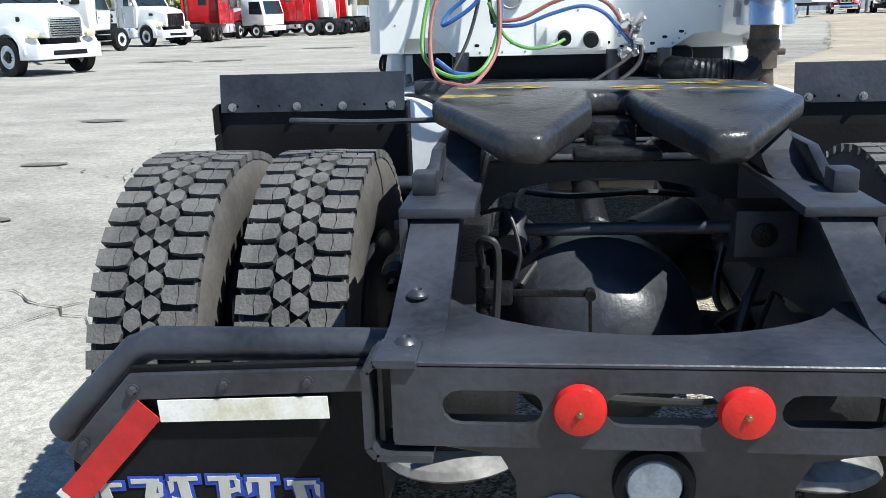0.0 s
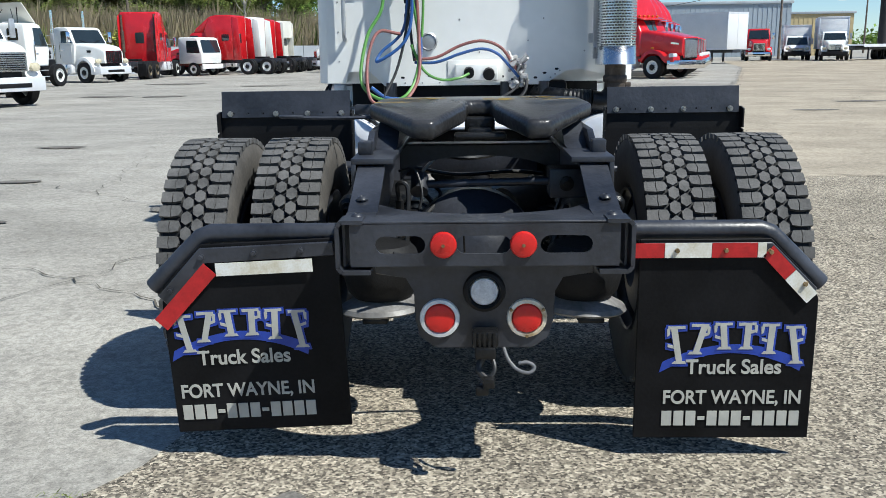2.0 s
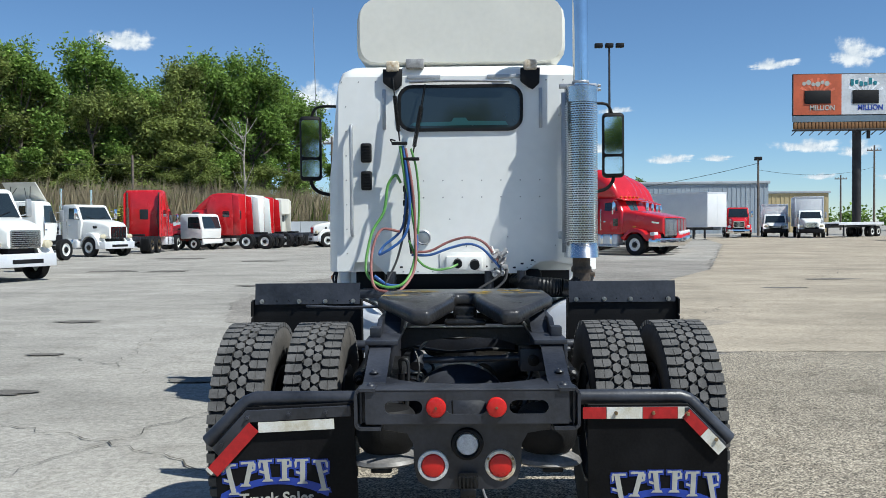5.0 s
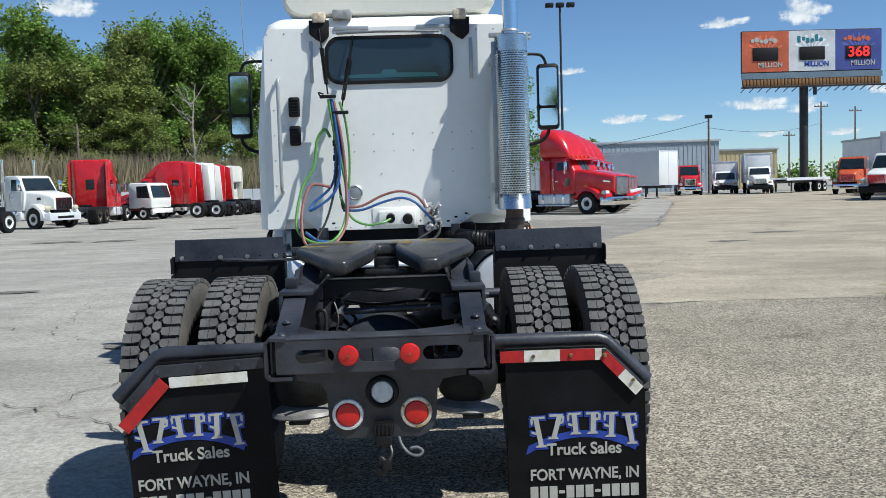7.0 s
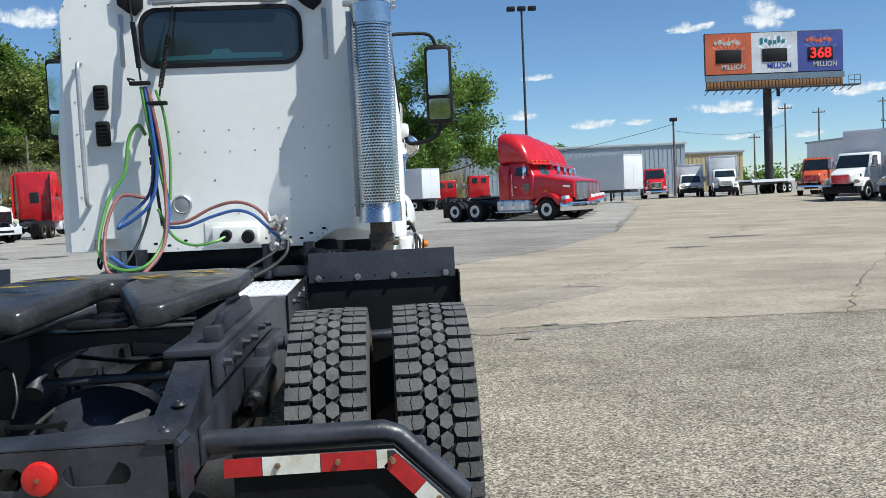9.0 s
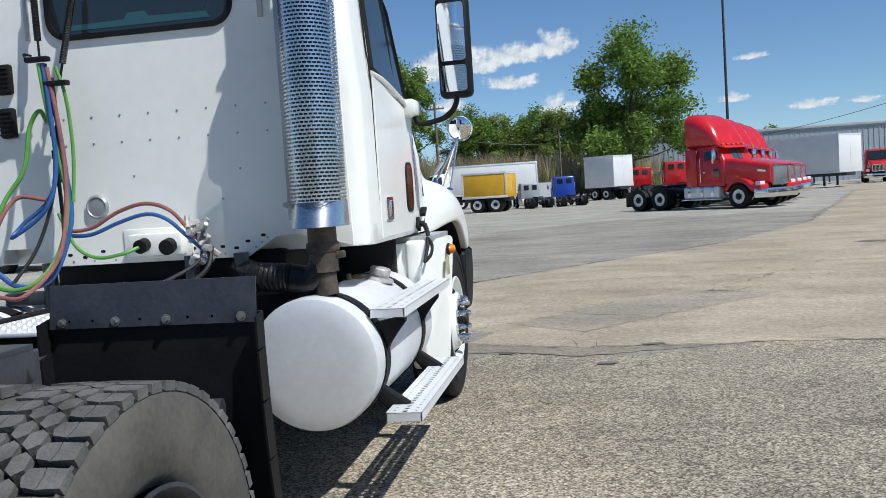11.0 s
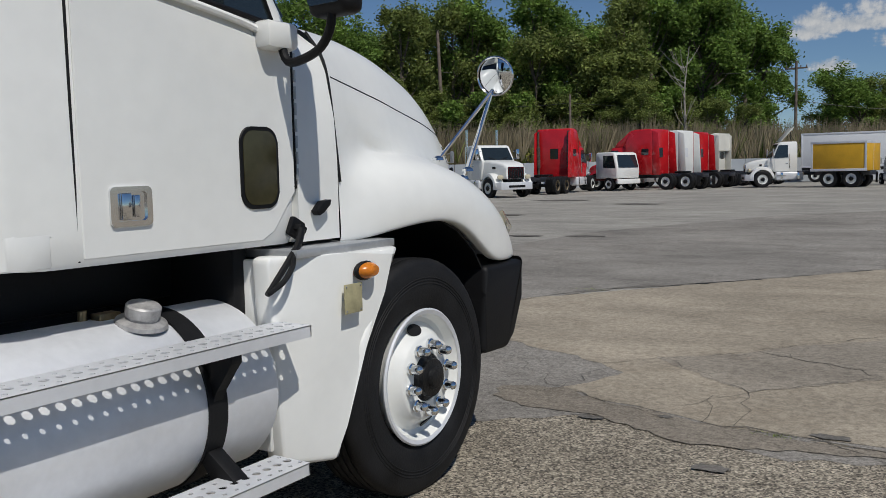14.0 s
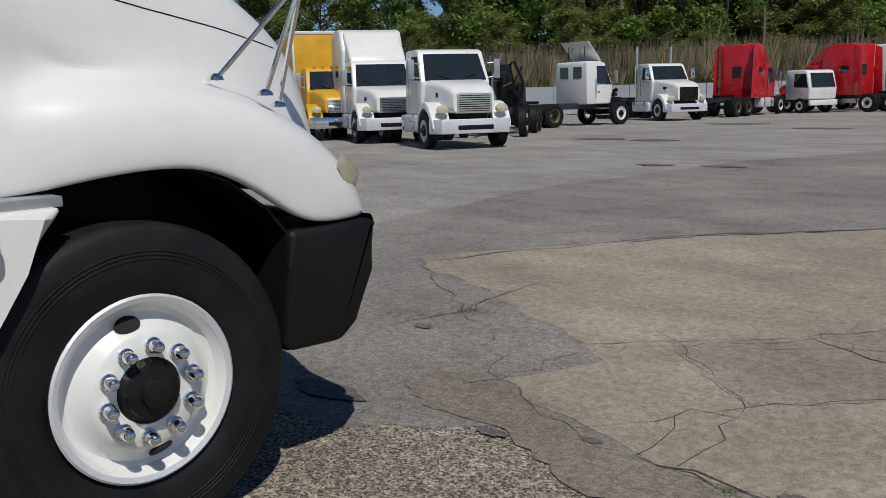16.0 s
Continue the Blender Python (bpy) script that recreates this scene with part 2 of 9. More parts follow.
    return m


CONCRETE = ground_mat("old grey concrete", [(0.195, 0.187, 0.168), (0.37, 0.350, 0.310), (0.49, 0.465, 0.415)], 0.45, 150, 0.55, stain_col=(0.58, 0.56, 0.53), contrast=1.2)
AGGREGATE = ground_mat("exposed aggregate concrete", [(0.030, 0.026, 0.022), (0.20, 0.175, 0.140), (0.41, 0.357, 0.275), (0.73, 0.65, 0.515)], 0.85, 105, 0.5, bump=1.0, stain_col=(0.50, 0.47, 0.44), contrast=1.1)
BEIGE = ground_mat("worn beige concrete", [(0.245, 0.206, 0.150), (0.41, 0.353, 0.272), (0.50, 0.438, 0.345)], 0.5, 130, 0.55, stain_col=(0.62, 0.59, 0.56), contrast=1.4)
ASPHALT = ground_mat("patched grey asphalt", [(0.150, 0.136, 0.118), (0.30, 0.278, 0.246), (0.42, 0.390, 0.346)], 0.6, 105, 0.6, stain_col=(0.52, 0.50, 0.475), contrast=1.5)
DIRT = ground_mat("gritty brown dirt", [(0.15, 0.128, 0.100), (0.29, 0.252, 0.202), (0.40, 0.352, 0.286)], 0.6, 120, 0.5, stain_col=(0.6, 0.57, 0.54))
SLAB = ground_mat("dull worn slab", [(0.20, 0.172, 0.134), (0.345, 0.303, 0.244), (0.43, 0.382, 0.314)], 0.5, 130, 0.5, stain_col=(0.62, 0.59, 0.56))
CRACK = mat("dark crack fill", (0.105, 0.092, 0.074), 0.9, 0, 0.3, 5, 60)
STAIN = ground_mat("oil stain", [(0.10, 0.093, 0.083), (0.18, 0.168, 0.15), (0.27, 0.25, 0.225)], 0.5, 110, 0.4)
GRASSY = ground_mat("dry grassy bank", [(0.07, 0.075, 0.03), (0.15, 0.135, 0.06), (0.24, 0.20, 0.10)], 0.4, 3, 0.5)


# ---- mesh helpers ----
def part(name, bm, material, parent=None, label="", smooth=35, mods=None):
    bmesh.ops.recalc_face_normals(bm, faces=bm.faces[:])
    me = bpy.data.meshes.new(name)
    bm.to_mesh(me)
    bm.free()
    me.materials.append(material)
    if smooth:
        me.polygons.foreach_set("use_smooth", [True] * len(me.polygons))
        me.set_sharp_from_angle(angle=radians(smooth))
    ob = new(name, me)
    ob.parent = parent
    if label:
        ob["label"] = label
    if mods:
        md = ob.modifiers.new("smooth", "SUBSURF")
        md.levels = md.render_levels = mods
    return ob


def again(ob, parent=None, m=None):
    """Another object on the same mesh."""
    o = ob.copy()
    scene.collection.objects.link(o)
    o.parent = parent
    if m is not None:
        o.matrix_basis = m
    return o


def thing(name, label, category, group="", m=None):
    e = new(name)
    e.empty_display_size = 0.1
    if m is not None:
        e.matrix_basis = m
    return tagged(e, label, category, group)


def B():
    return bmesh.new()


def box(bm, x0, x1, y0, y1, z0, z1, bev=0.0, m=None, seg=2):
    vs = [bm.verts.new(p) for p in ((x0, y0, z0), (x1, y0, z0), (x1, y1, z0), (x0, y1, z0), (x0, y0, z1), (x1, y0, z1), (x1, y1, z1), (x0, y1, z1))]
    fs = [bm.faces.new([vs[i] for i in q]) for q in ((3, 2, 1, 0), (4, 5, 6, 7), (0, 1, 5, 4), (1, 2, 6, 5), (2, 3, 7, 6), (3, 0, 4, 7))]
    if m is not None:
        for v in vs:
            v.co = m @ v.co
    if bev:
        ed = list({e for f in fs for e in f.edges})
        bmesh.ops.bevel(bm, geom=ed, offset=bev, segments=seg, affect="EDGES", profile=0.5)
    return bm


def prism(bm, poly, axis, a, b, bev=0.0, seg=2, taper=None):
    """A polygon of two coordinates pulled from a to b along an axis; taper scales the far end."""
    def at(p, h, k=1.0):
        u, v = p
        return {"x": (h, u, v), "y": (u * k, h, v), "z": (u, v, h)}[axis]
    lo = [bm.verts.new(at(p, a)) for p in poly]
    hi = [bm.verts.new(at(p, b)) for p in poly]
    fs = [bm.faces.new(lo[::-1]), bm.faces.new(hi)]
    n = len(poly)
    for i in range(n):
        fs.append(bm.faces.new((lo[i], lo[(i + 1) % n], hi[(i + 1) % n], hi[i])))
    if bev:
        ed = list({e for f in fs for e in f.edges})
        bmesh.ops.bevel(bm, geom=ed, offset=bev, segments=seg, affect="EDGES", profile=0.5)
    return bm


def frame_of(d):
    d = Vector(d).normalized()
    u = d.orthogonal().normalized()
    return u, d.cross(u)


def cyl(bm, p0, p1, r0, r1=None, seg=16, caps=True):
    r1 = r0 if r1 is None else r1
    p0, p1 = Vector(p0), Vector(p1)
    u, v = frame_of(p1 - p0)
    rings = []
    for p, r in ((p0, r0), (p1, r1)):
        rings.append([bm.verts.new(p + r * (math.cos(a) * u + math.sin(a) * v)) for a in (2 * math.pi * i / seg for i in range(seg))])
    for i in range(seg):
        j = (i + 1) % seg
        bm.faces.new((rings[0][i], rings[0][j], rings[1][j], rings[1][i]))
    if caps:
        bm.faces.new(rings[0][::-1])
        bm.faces.new(rings[1])
    return bm


def lathe(bm, prof, origin, axis, seg=32, closed=False):
    """Turns (radius, height) pairs round an axis through origin."""
    o, ax = Vector(origin), Vector(axis).normalized()
    u, v = frame_of(ax)
    rings = []
    for r, h in prof:
        if r < 1e-5:
            rings.append([bm.verts.new(o + ax * h)])
        else:
            rings.append([bm.verts.new(o + ax * h + r * (math.cos(a) * u + math.sin(a) * v)) for a in (2 * math.pi * i / seg for i in range(seg))])
    pairs = list(zip(rings, rings[1:]))
    if closed:
        pairs.append((rings[-1], rings[0]))
    for a, b in pairs:
        for i in range(seg):
            j = (i + 1) % seg
            q = [a[i % len(a)], a[j % len(a)], b[j % len(b)], b[i % len(b)]]
            q = list(dict.fromkeys(q))
            if len(q) > 2:
                bm.faces.new(q)
    return bm


def curve_points(pts, step=6):
    """Catmull-Rom through the points."""
    p = [Vector(q) for q in pts]
    p = [2 * p[0] - p[1]] + p + [2 * p[-1] - p[-2]]
    out = []
    for i in range(1, len(p) - 2):
        for k in range(step):
            t = k / step
            out.append(0.5 * (2 * p[i] + (p[i + 1] - p[i - 1]) * t + (2 * p[i - 1] - 5 * p[i] + 4 * p[i + 1] - p[i + 2]) * t * t + (3 * p[i] - p[i - 1] - 3 * p[i + 1] + p[i + 2]) * t ** 3))
    return out + [p[-2]]


def tube(bm, pts, r, seg=8, step=6, ribs=0.0, r2=None):
    pts = curve_points(pts, step) if step > 1 else [Vector(q) for q in pts]
    n = len(pts)
    d = (pts[1] - pts[0]).normalized()
    u = d.orthogonal().normalized()
    last = None
    for i, p in enumerate(pts):
        d = (pts[min(i + 1, n - 1)] - pts[max(i - 1, 0)]).normalized()
        u = (u - d * u.dot(d)).normalized()
        v = d.cross(u)
        rr = r if r2 is None else r + (r2 - r) * i / (n - 1)
        rr *= 1 + (ribs if i % 2 else 0)
        ring = [bm.verts.new(p + rr * (math.cos(a) * u + math.sin(a) * v)) for a in (2 * math.pi * k / seg for k in range(seg))]
        if last:
            for k in range(seg):
                j = (k + 1) % seg
                bm.faces.new((last[k], last[j], ring[j], ring[k]))
        else:
            bm.faces.new(ring[::-1])
        last = ring
    bm.faces.new(last)
    return bm


def ring2(cx, cy, rx, ry=None, n=16, a0=0.0):
    ry = rx if ry is None else ry
    return [(cx + rx * math.cos(a0 + 2 * math.pi * i / n), cy + ry * math.sin(a0 + 2 * math.pi * i / n)) for i in range(n)]


def stadium(x0, x1, z0, z1, n=6):
    r = (z1 - z0) / 2
    zc = (z0 + z1) / 2
    out = [(x1 - r + r * math.sin(math.pi * i / n), zc + r * math.cos(math.pi * i / n)) for i in range(n + 1)]
    return out + [(x0 + r - r * math.sin(math.pi * i / n), zc - r * math.cos(math.pi * i / n)) for i in range(n + 1)]


def rounded(x0, x1, z0, z1, r, n=4):
    out = []
    for cx, cz, a in ((x1 - r, z1 - r, 0), (x0 + r, z1 - r, 90), (x0 + r, z0 + r, 180), (x1 - r, z0 + r, 270)):
        out += [(cx + r * math.cos(radians(a + 90 * i / n)), cz + r * math.sin(radians(a + 90 * i / n))) for i in range(n + 1)]
    return out


def holed(bm, outer, holes, place, depth):
    """A sheet with real openings. place(u, v) gives the front face's point, depth the vector to its back."""
    edges = []
    for loop in [outer] + holes:
        vs = [bm.verts.new(place(*p)) for p in loop]
        edges += [bm.edges.new((vs[i], vs[(i + 1) % len(vs)])) for i in range(len(vs))]
    fs = [f for f in bmesh.ops.triangle_fill(bm, use_beauty=True, edges=edges)["geom"] if isinstance(f, bmesh.types.BMFace)]
    ex = bmesh.ops.extrude_face_region(bm, geom=fs)
    bmesh.ops.translate(bm, vec=depth, verts=[g for g in ex["geom"] if isinstance(g, bmesh.types.BMVert)])
    return bm


def words(name, body, size, material, m, parent, width=None, thick=0.001, label=""):
    c = bpy.data.curves.new(name, "FONT")
    c.offset = size * 0.020
    c.body, c.size, c.extrude, c.align_x, c.align_y = body, size, thick, "CENTER", "CENTER"
    o = bpy.data.objects.new(name, c)
    scene.collection.objects.link(o)
    me = bpy.data.meshes.new_from_object(o.evaluated_get(bpy.context.evaluated_depsgraph_get()))
    bpy.data.objects.remove(o)
    me.materials.clear()
    me.materials.append(material)
    ob = new(name, me)
    ob.parent = parent
    k = 1.0
    if width:
        xs = [v.co.x for v in me.vertices]
        k = width / (max(xs) - min(xs))
    ob.matrix_basis = m @ Matrix.Diagonal((k, 1, 1, 1))
    if label:
        ob["label"] = label
    return ob


def bolt(bm, p, axis, r=0.012, h=0.01):
    p, ax = Vector(p), Vector(axis).normalized()
    cyl(bm, p - ax * 0.002, p + ax * 0.003, r * 1.35, seg=10)
    cyl(bm, p + ax * 0.003, p + ax * h, r, r * 0.8, seg=6)
    return bm


# ---- ground ----
def wobble(pts, amp=0.05, step=0.35, seed=1, closed=True):
    """A polyline with broken, uneven edges."""
    rng = random.Random(seed)
    out = []
    n = len(pts)
    for i in range(n if closed else n - 1):
        a, b = Vector((*pts[i], 0)), Vector((*pts[(i + 1) % n], 0))
        k = min(90, max(1, int((b - a).length / step)))
        nrm = (b - a).normalized().cross(Vector((0, 0, 1)))
        for j in range(k):
            p = a.lerp(b, j / k) + (nrm * rng.uniform(-amp, amp) if j else Vector((0, 0, 0)))
            out.append((p.x, p.y))
    if not closed:
        out.append(pts[-1])
    return out


bm = B()
bmesh.ops.create_grid(bm, x_segments=8, y_segments=8, size=1500)
ground = tagged(part("ground", bm, CONCRETE), "pale grey worn concrete yard with cracks and stains", "ground", kind="structure")


def patch(name, pts, material, z, label, amp=0.05, step=0.35, seed=1):
    bm = B()
    vs = [bm.verts.new((x, y, z)) for x, y in wobble(pts, amp, step, seed)]
    ed = [bm.edges.new((vs[i], vs[(i + 1) % len(vs)])) for i in range(len(vs))]
    bmesh.ops.triangle_fill(bm, use_beauty=True, edges=ed, normal=(0, 0, 1))
    for f in bm.faces:
        if f.normal.z < 0:
            f.normal_flip()
    ob = part(name, bm, material, None, smooth=0)
    return tagged(ob, label, "pavement", kind="structure")


patch("pavement_aggregate", [(-4.5, -14), (-2.3, -4), (-1.35, -0.3), (-1.1, 0.4), (-0.9, 2.5), (-0.6, 5.2), (0.3, 6.35), (0.85, 6.45), (1.31, 6.9), (1.68, 6.75), (2.44, 6.55), (3.56, 6.95), (5.66, 6.8), (14, 6.6), (45, 5), (45, -14)],
      AGGREGATE, 0.004, "coarse exposed-aggregate concrete, tan and grey stones", 0.04, 0.22, 3)
patch("pavement_asphalt", [(-0.55, 11.67), (0.61, 12.9), (1.93, 14.7), (4.83, 18.3), (8, 24.7), (10, 31), (3, 33), (-2, 27), (-4.4, 20), (-4.6, 14), (-3.8, 10.5), (-2.6, 8.6), (-1.7, 7.0), (-0.6, 6.0), (0.3, 6.2), (0.85, 6.28), (1.31, 6.70), (1.68, 6.56), (2.44, 6.38), (3.5, 6.9), (2.15, 7.65), (1.1, 8.15), (0.35, 8.5), (-1.5, 9.25), (-0.9, 10.6)],
      ASPHALT, 0.006, "dark patched asphalt strip across the yard", 0.06, 0.14, 5)
patch("pavement_beige", [(-1.9, 9.25), (-1.03, 10.69), (0.61, 12.88), (1.93, 14.68), (4.83, 18.28), (8, 24.68), (17.6, 55.5), (24, 84), (70, 84), (70, 5.4), (45, 5.3), (14, 6.4), (5.66, 6.62), (3.56, 6.82), (2.35, 6.74), (2.02, 6.79), (1.59, 6.93), (1.26, 7.0), (0.9, 7.19),
                         (1.0, 7.36), (1.1, 7.75), (0.86, 7.94), (0.5, 8.13), (0.18, 8.23), (-0.61, 8.66), (-1.4, 8.9)],
      BEIGE, 0.008, "worn beige concrete slabs with dark joints", 0.035, 0.10, 7)
patch("pavement_dirt", [(0.55, 7.05), (0.9, 7.17), (1.26, 6.98), (1.59, 6.91), (2.02, 6.77), (2.6, 6.72), (3.3, 6.78), (2.5, 6.56), (1.97, 6.41), (1.57, 6.59), (1.27, 6.69), (0.95, 6.66), (0.6, 6.8)],
      DIRT, 0.010, "gritty brown dirt washed over broken paving", 0.03, 0.07, 9)
# darker, damp-looking slabs
patch("pavement_slab", [(1.12, 8.30), (1.44, 8.50), (1.71, 8.80), (1.99, 9.20), (3.3, 10.4), (4.2, 9.9), (2.38, 8.04), (1.97, 7.57)],
      SLAB, 0.010, "darker worn concrete slab between cracks", 0.03, 0.09, 10)


def crack(pts, w=0.02, amp=0.05, seed=1, z=0.012, material=CRACK, name="crack", label="dark weathered joint crack in the paving"):
    line = wobble(pts, amp, 0.12 if w < 0.03 else 0.3, seed, False)
    rng = random.Random(seed + 50)
    bm = B()
    prev = None
    for i, (x, y) in enumerate(line):
        a, b = line[max(0, i - 1)], line[min(len(line) - 1, i + 1)]
        d = Vector((b[0] - a[0], b[1] - a[1], 0)).normalized()
        nn = Vector((-d.y, d.x, 0)) * w * 0.34 * rng.uniform(0.1, 1.0)
        pair = [bm.verts.new(Vector((x, y, z)) + nn), bm.verts.new(Vector((x, y, z)) - nn)]
        if prev:
            bm.faces.new((prev[0], prev[1], pair[1], pair[0]))
        prev = pair
    for f in bm.faces:
        if f.normal.z < 0:
            f.normal_flip()
    return tagged(part(name, bm, material, None, smooth=0), label, "crack", "cracks in the yard", "structure")


crack([(-8, 4.6), (-4.33, 3.62), (-2.52, 2.67), (-1.83, 2.17), (-1.3, 1.6)], 0.022, 0.06, 1)
crack([(-2.52, 2.67), (-2.2, 3.42), (-1.9, 4.1), (-1.2, 4.6)], 0.018, 0.06, 2)
crack([(-11, 8.6), (-5.72, 7.55), (-3.77, 6.04), (-3.2, 5.5)], 0.022, 0.08, 3)
crack([(-3.77, 6.04), (-4.1, 7.6), (-4.8, 10.5)], 0.014, 0.08, 4)
crack([(-2.49, 2.64), (-3.1, 1.2), (-3.5, -0.6)], 0.014, 0.05, 5)
crack([(-9, 13), (-5, 12.4), (-2.2, 11.6)], 0.02, 0.1, 6)
crack([(-14, 17.5), (-8, 16.2), (-3, 15.4)], 0.03, 0.15, 7)
crack([(5.57, 6.55), (7.3, 9.4), (9.29, 12.2), (13.5, 18.5)], 0.035, 0.05, 8)
crack([(3.38, 10.16), (5.4, 13.2), (7.72, 17.03)], 0.02, 0.10, 9)
crack([(3.2, 16.6), (6.13, 17.31), (10.5, 18.2)], 0.02, 0.10, 10)
crack([(7.95, 24.68), (12, 37.5), (17.64, 55.5)], 0.09, 0.2, 11)
crack([(9.4, 19.2), (10.26, 21.05), (11.94, 24.11), (11.0, 27.5)], 0.035, 0.2, 12)
crack([(0.93, 7.17), (1.7, 6.77), (2.02, 6.79), (2.52, 6.78), (2.93, 6.46), (3.4, 6.0)], 0.012, 0.05, 13)
crack([(1.43, 8.29), (1.91, 8.71), (2.6, 8.9), (3.9, 9.3)], 0.008, 0.06, 14)
crack([(1.72, 8.98), (2.12, 8.62), (3.0, 8.2), (4.4, 7.9)], 0.008, 0.06, 15)
crack([(3.31, 9.68), (3.87, 10.36), (5.2, 11.6)], 0.016, 0.06, 16)
crack([(0.96, 7.91), (0.91, 7.17), (0.7, 6.6), (0.75, 6.25)], 0.008, 0.07, 17)
crack([(-1.7, 9.07), (-0.9, 8.5), (0.1, 7.9), (0.91, 7.17)], 0.012, 0.08, 18)
crack([(-0.4, 7.2), (-0.2, 8.0), (-0.35, 9.0)], 0.016, 0.06, 19)
crack([(0.96, 7.93), (2.04, 9.09), (3.4, 10.9), (5.4, 14.2)], 0.007, 0.05, 20)
crack([(-0.55, 11.67), (0.61, 12.9), (1.93, 14.7), (4.83, 18.3)], 0.05, 0.06, 21)
crack([(-1.7, 9.07), (-1.03, 10.69), (-0.55, 11.67)], 0.03, 0.06, 22)
crack([(1.9, 6.8), (1.8, 7.4), (2.0, 7.43)], 0.01, 0.03, 23)
crack([(0.86, 7.94), (1.44, 8.52), (1.71, 8.83), (1.99, 9.24), (2.9, 10.4)], 0.013, 0.03, 26)
crack([(1.56, 6.89), (1.88, 7.4), (1.99, 7.59), (2.38, 8.06), (3.3, 9.1)], 0.008, 0.03, 27)
crack([(1.12, 8.33), (1.97, 7.57), (2.07, 7.04), (2.07, 6.83)], 0.008, 0.05, 28)
crack([(2.02, 6.79), (2.14, 6.84), (2.38, 6.79), (3.0, 6.7)], 0.035, 0.03, 29)
crack([(1.71, 8.83), (2.12, 8.62), (2.5, 8.5)], 0.02, 0.04, 30)
crack([(1.53, 4.35), (2.13, 4.05), (2.89, 3.87), (4.12, 3.41), (6.5, 3.0)], 0.016, 0.05, 31)
crack([(3.62, 6.92), (4.48, 6.68), (5.69, 6.66), (9.0, 6.5)], 0.022, 0.04, 32)
crack([(3.41, 10.31), (3.7, 10.1), (3.99, 10.01)], 0.06, 0.05, 33)
crack([(7.11, 17.14), (8.07, 15.67), (9.73, 14.24), (14, 11)], 0.03, 0.08, 34)
crack([(2.6, 12.2), (5.0, 11.6), (9.5, 11.2)], 0.025, 0.08, 35)
crack([(6, 22), (11, 21.5), (18, 21)], 0.05, 0.12, 36)
crack([(12.5, 16.9), (19, 17.9), (26, 18.5)], 0.03, 0.1, 24)
crack([(10.3, 13.8), (16.5, 13.4), (24, 13.2)], 0.03, 0.1, 25)


def stain(x, y, rx, ry, seed, material=STAIN, label="dark oil stain soaked into the paving"):
    rng = random.Random(seed)
    bm = B()
    pts = [(x + rx * math.cos(a) * k, y + ry * math.sin(a) * k) for a, k in ((2 * math.pi * i / 48, 0.85 + 0.35 * noise.noise(Vector((2.2 * math.cos(2 * math.pi * i / 48) + seed * 7, 2.2 * math.sin(2 * math.pi * i / 48), 0.3))) + rng.uniform(-0.05, 0.05)) for i in range(48))]
    vs = [bm.verts.new((px, py, 0.014)) for px, py in pts]
    bm.faces.new(vs)
    return tagged(part("oil_stain", bm, material, None, smooth=0), label, "stain", "stains on the yard", "structure")


for i, (x, y, rx, ry) in enumerate([(-4.25, 4.5, 0.33, 0.16), (-0.62, -0.1, 0.07, 0.06), (-6.2, 10.5, 0.4, 0.2), (-5.0, 6.9, 0.3, 0.12), (2.55, 6.85, 0.11, 0.05), (1.33, 6.62, 0.09, 0.04),
                                    (-2.6, 5.1, 0.4, 0.18), (-12, 26.5, 1.0, 0.6), (-10, 26.2, 0.8, 0.5), (-13.5, 38, 1.6, 0.7), (0.4, 6.5, 0.25, 0.1), (2.15, 6.1, 0.1, 0.06), (1.70, 6.82, 0.05, 0.03), (-0.12, 7.62, 0.07, 0.05), (-5.33, 18.67, 0.5, 0.25), (-4.05, 18.88, 0.5, 0.22), (-8.6, 34.3, 1.2, 0.5), (7.3, 16.6, 0.6, 0.18), (9.6, 19.4, 0.9, 0.25)]):
    stain(x, y, rx, ry, i)


def weeds(x, y, r, n, seed):
    rng = random.Random(seed)
    bm = B()
    for _ in range(n):
        a, d = rng.uniform(0, 6.28), r * rng.random()
        px, py, h = x + d * math.cos(a), y + 0.5 * d * math.sin(a), rng.uniform(0.006, 0.022)
        b, w = rng.uniform(0, 6.28), 0.004
        vs = [bm.verts.new((px - w * math.cos(b), py - w * math.sin(b), 0.008)), bm.verts.new((px + w * math.cos(b), py + w * math.sin(b), 0.008)),
              bm.verts.new((px + rng.uniform(-0.02, 0.02), py + rng.uniform(-0.02, 0.02), h))]
        bm.faces.new(vs)
    return tagged(part("weeds", bm, LEAF2, None, smooth=0), "small dry weeds growing out of a crack", "weeds", kind="stuff")


weeds(-1.35, -0.1, 0.14, 90, 1)
weeds(-0.2, 8.1, 0.2, 140, 3)
weeds(1.75, 4.9, 0.16, 70, 4)
weeds(5.75, 6.9, 0.25, 140, 5)
weeds(6.2, 7.7, 0.2, 90, 6)
weeds(2.3, 6.75, 0.12, 60, 7)
weeds(-0.75, 11.5, 0.25, 90, 8)

# ---- wheels ----
TR, TW = 0.515, 0.262


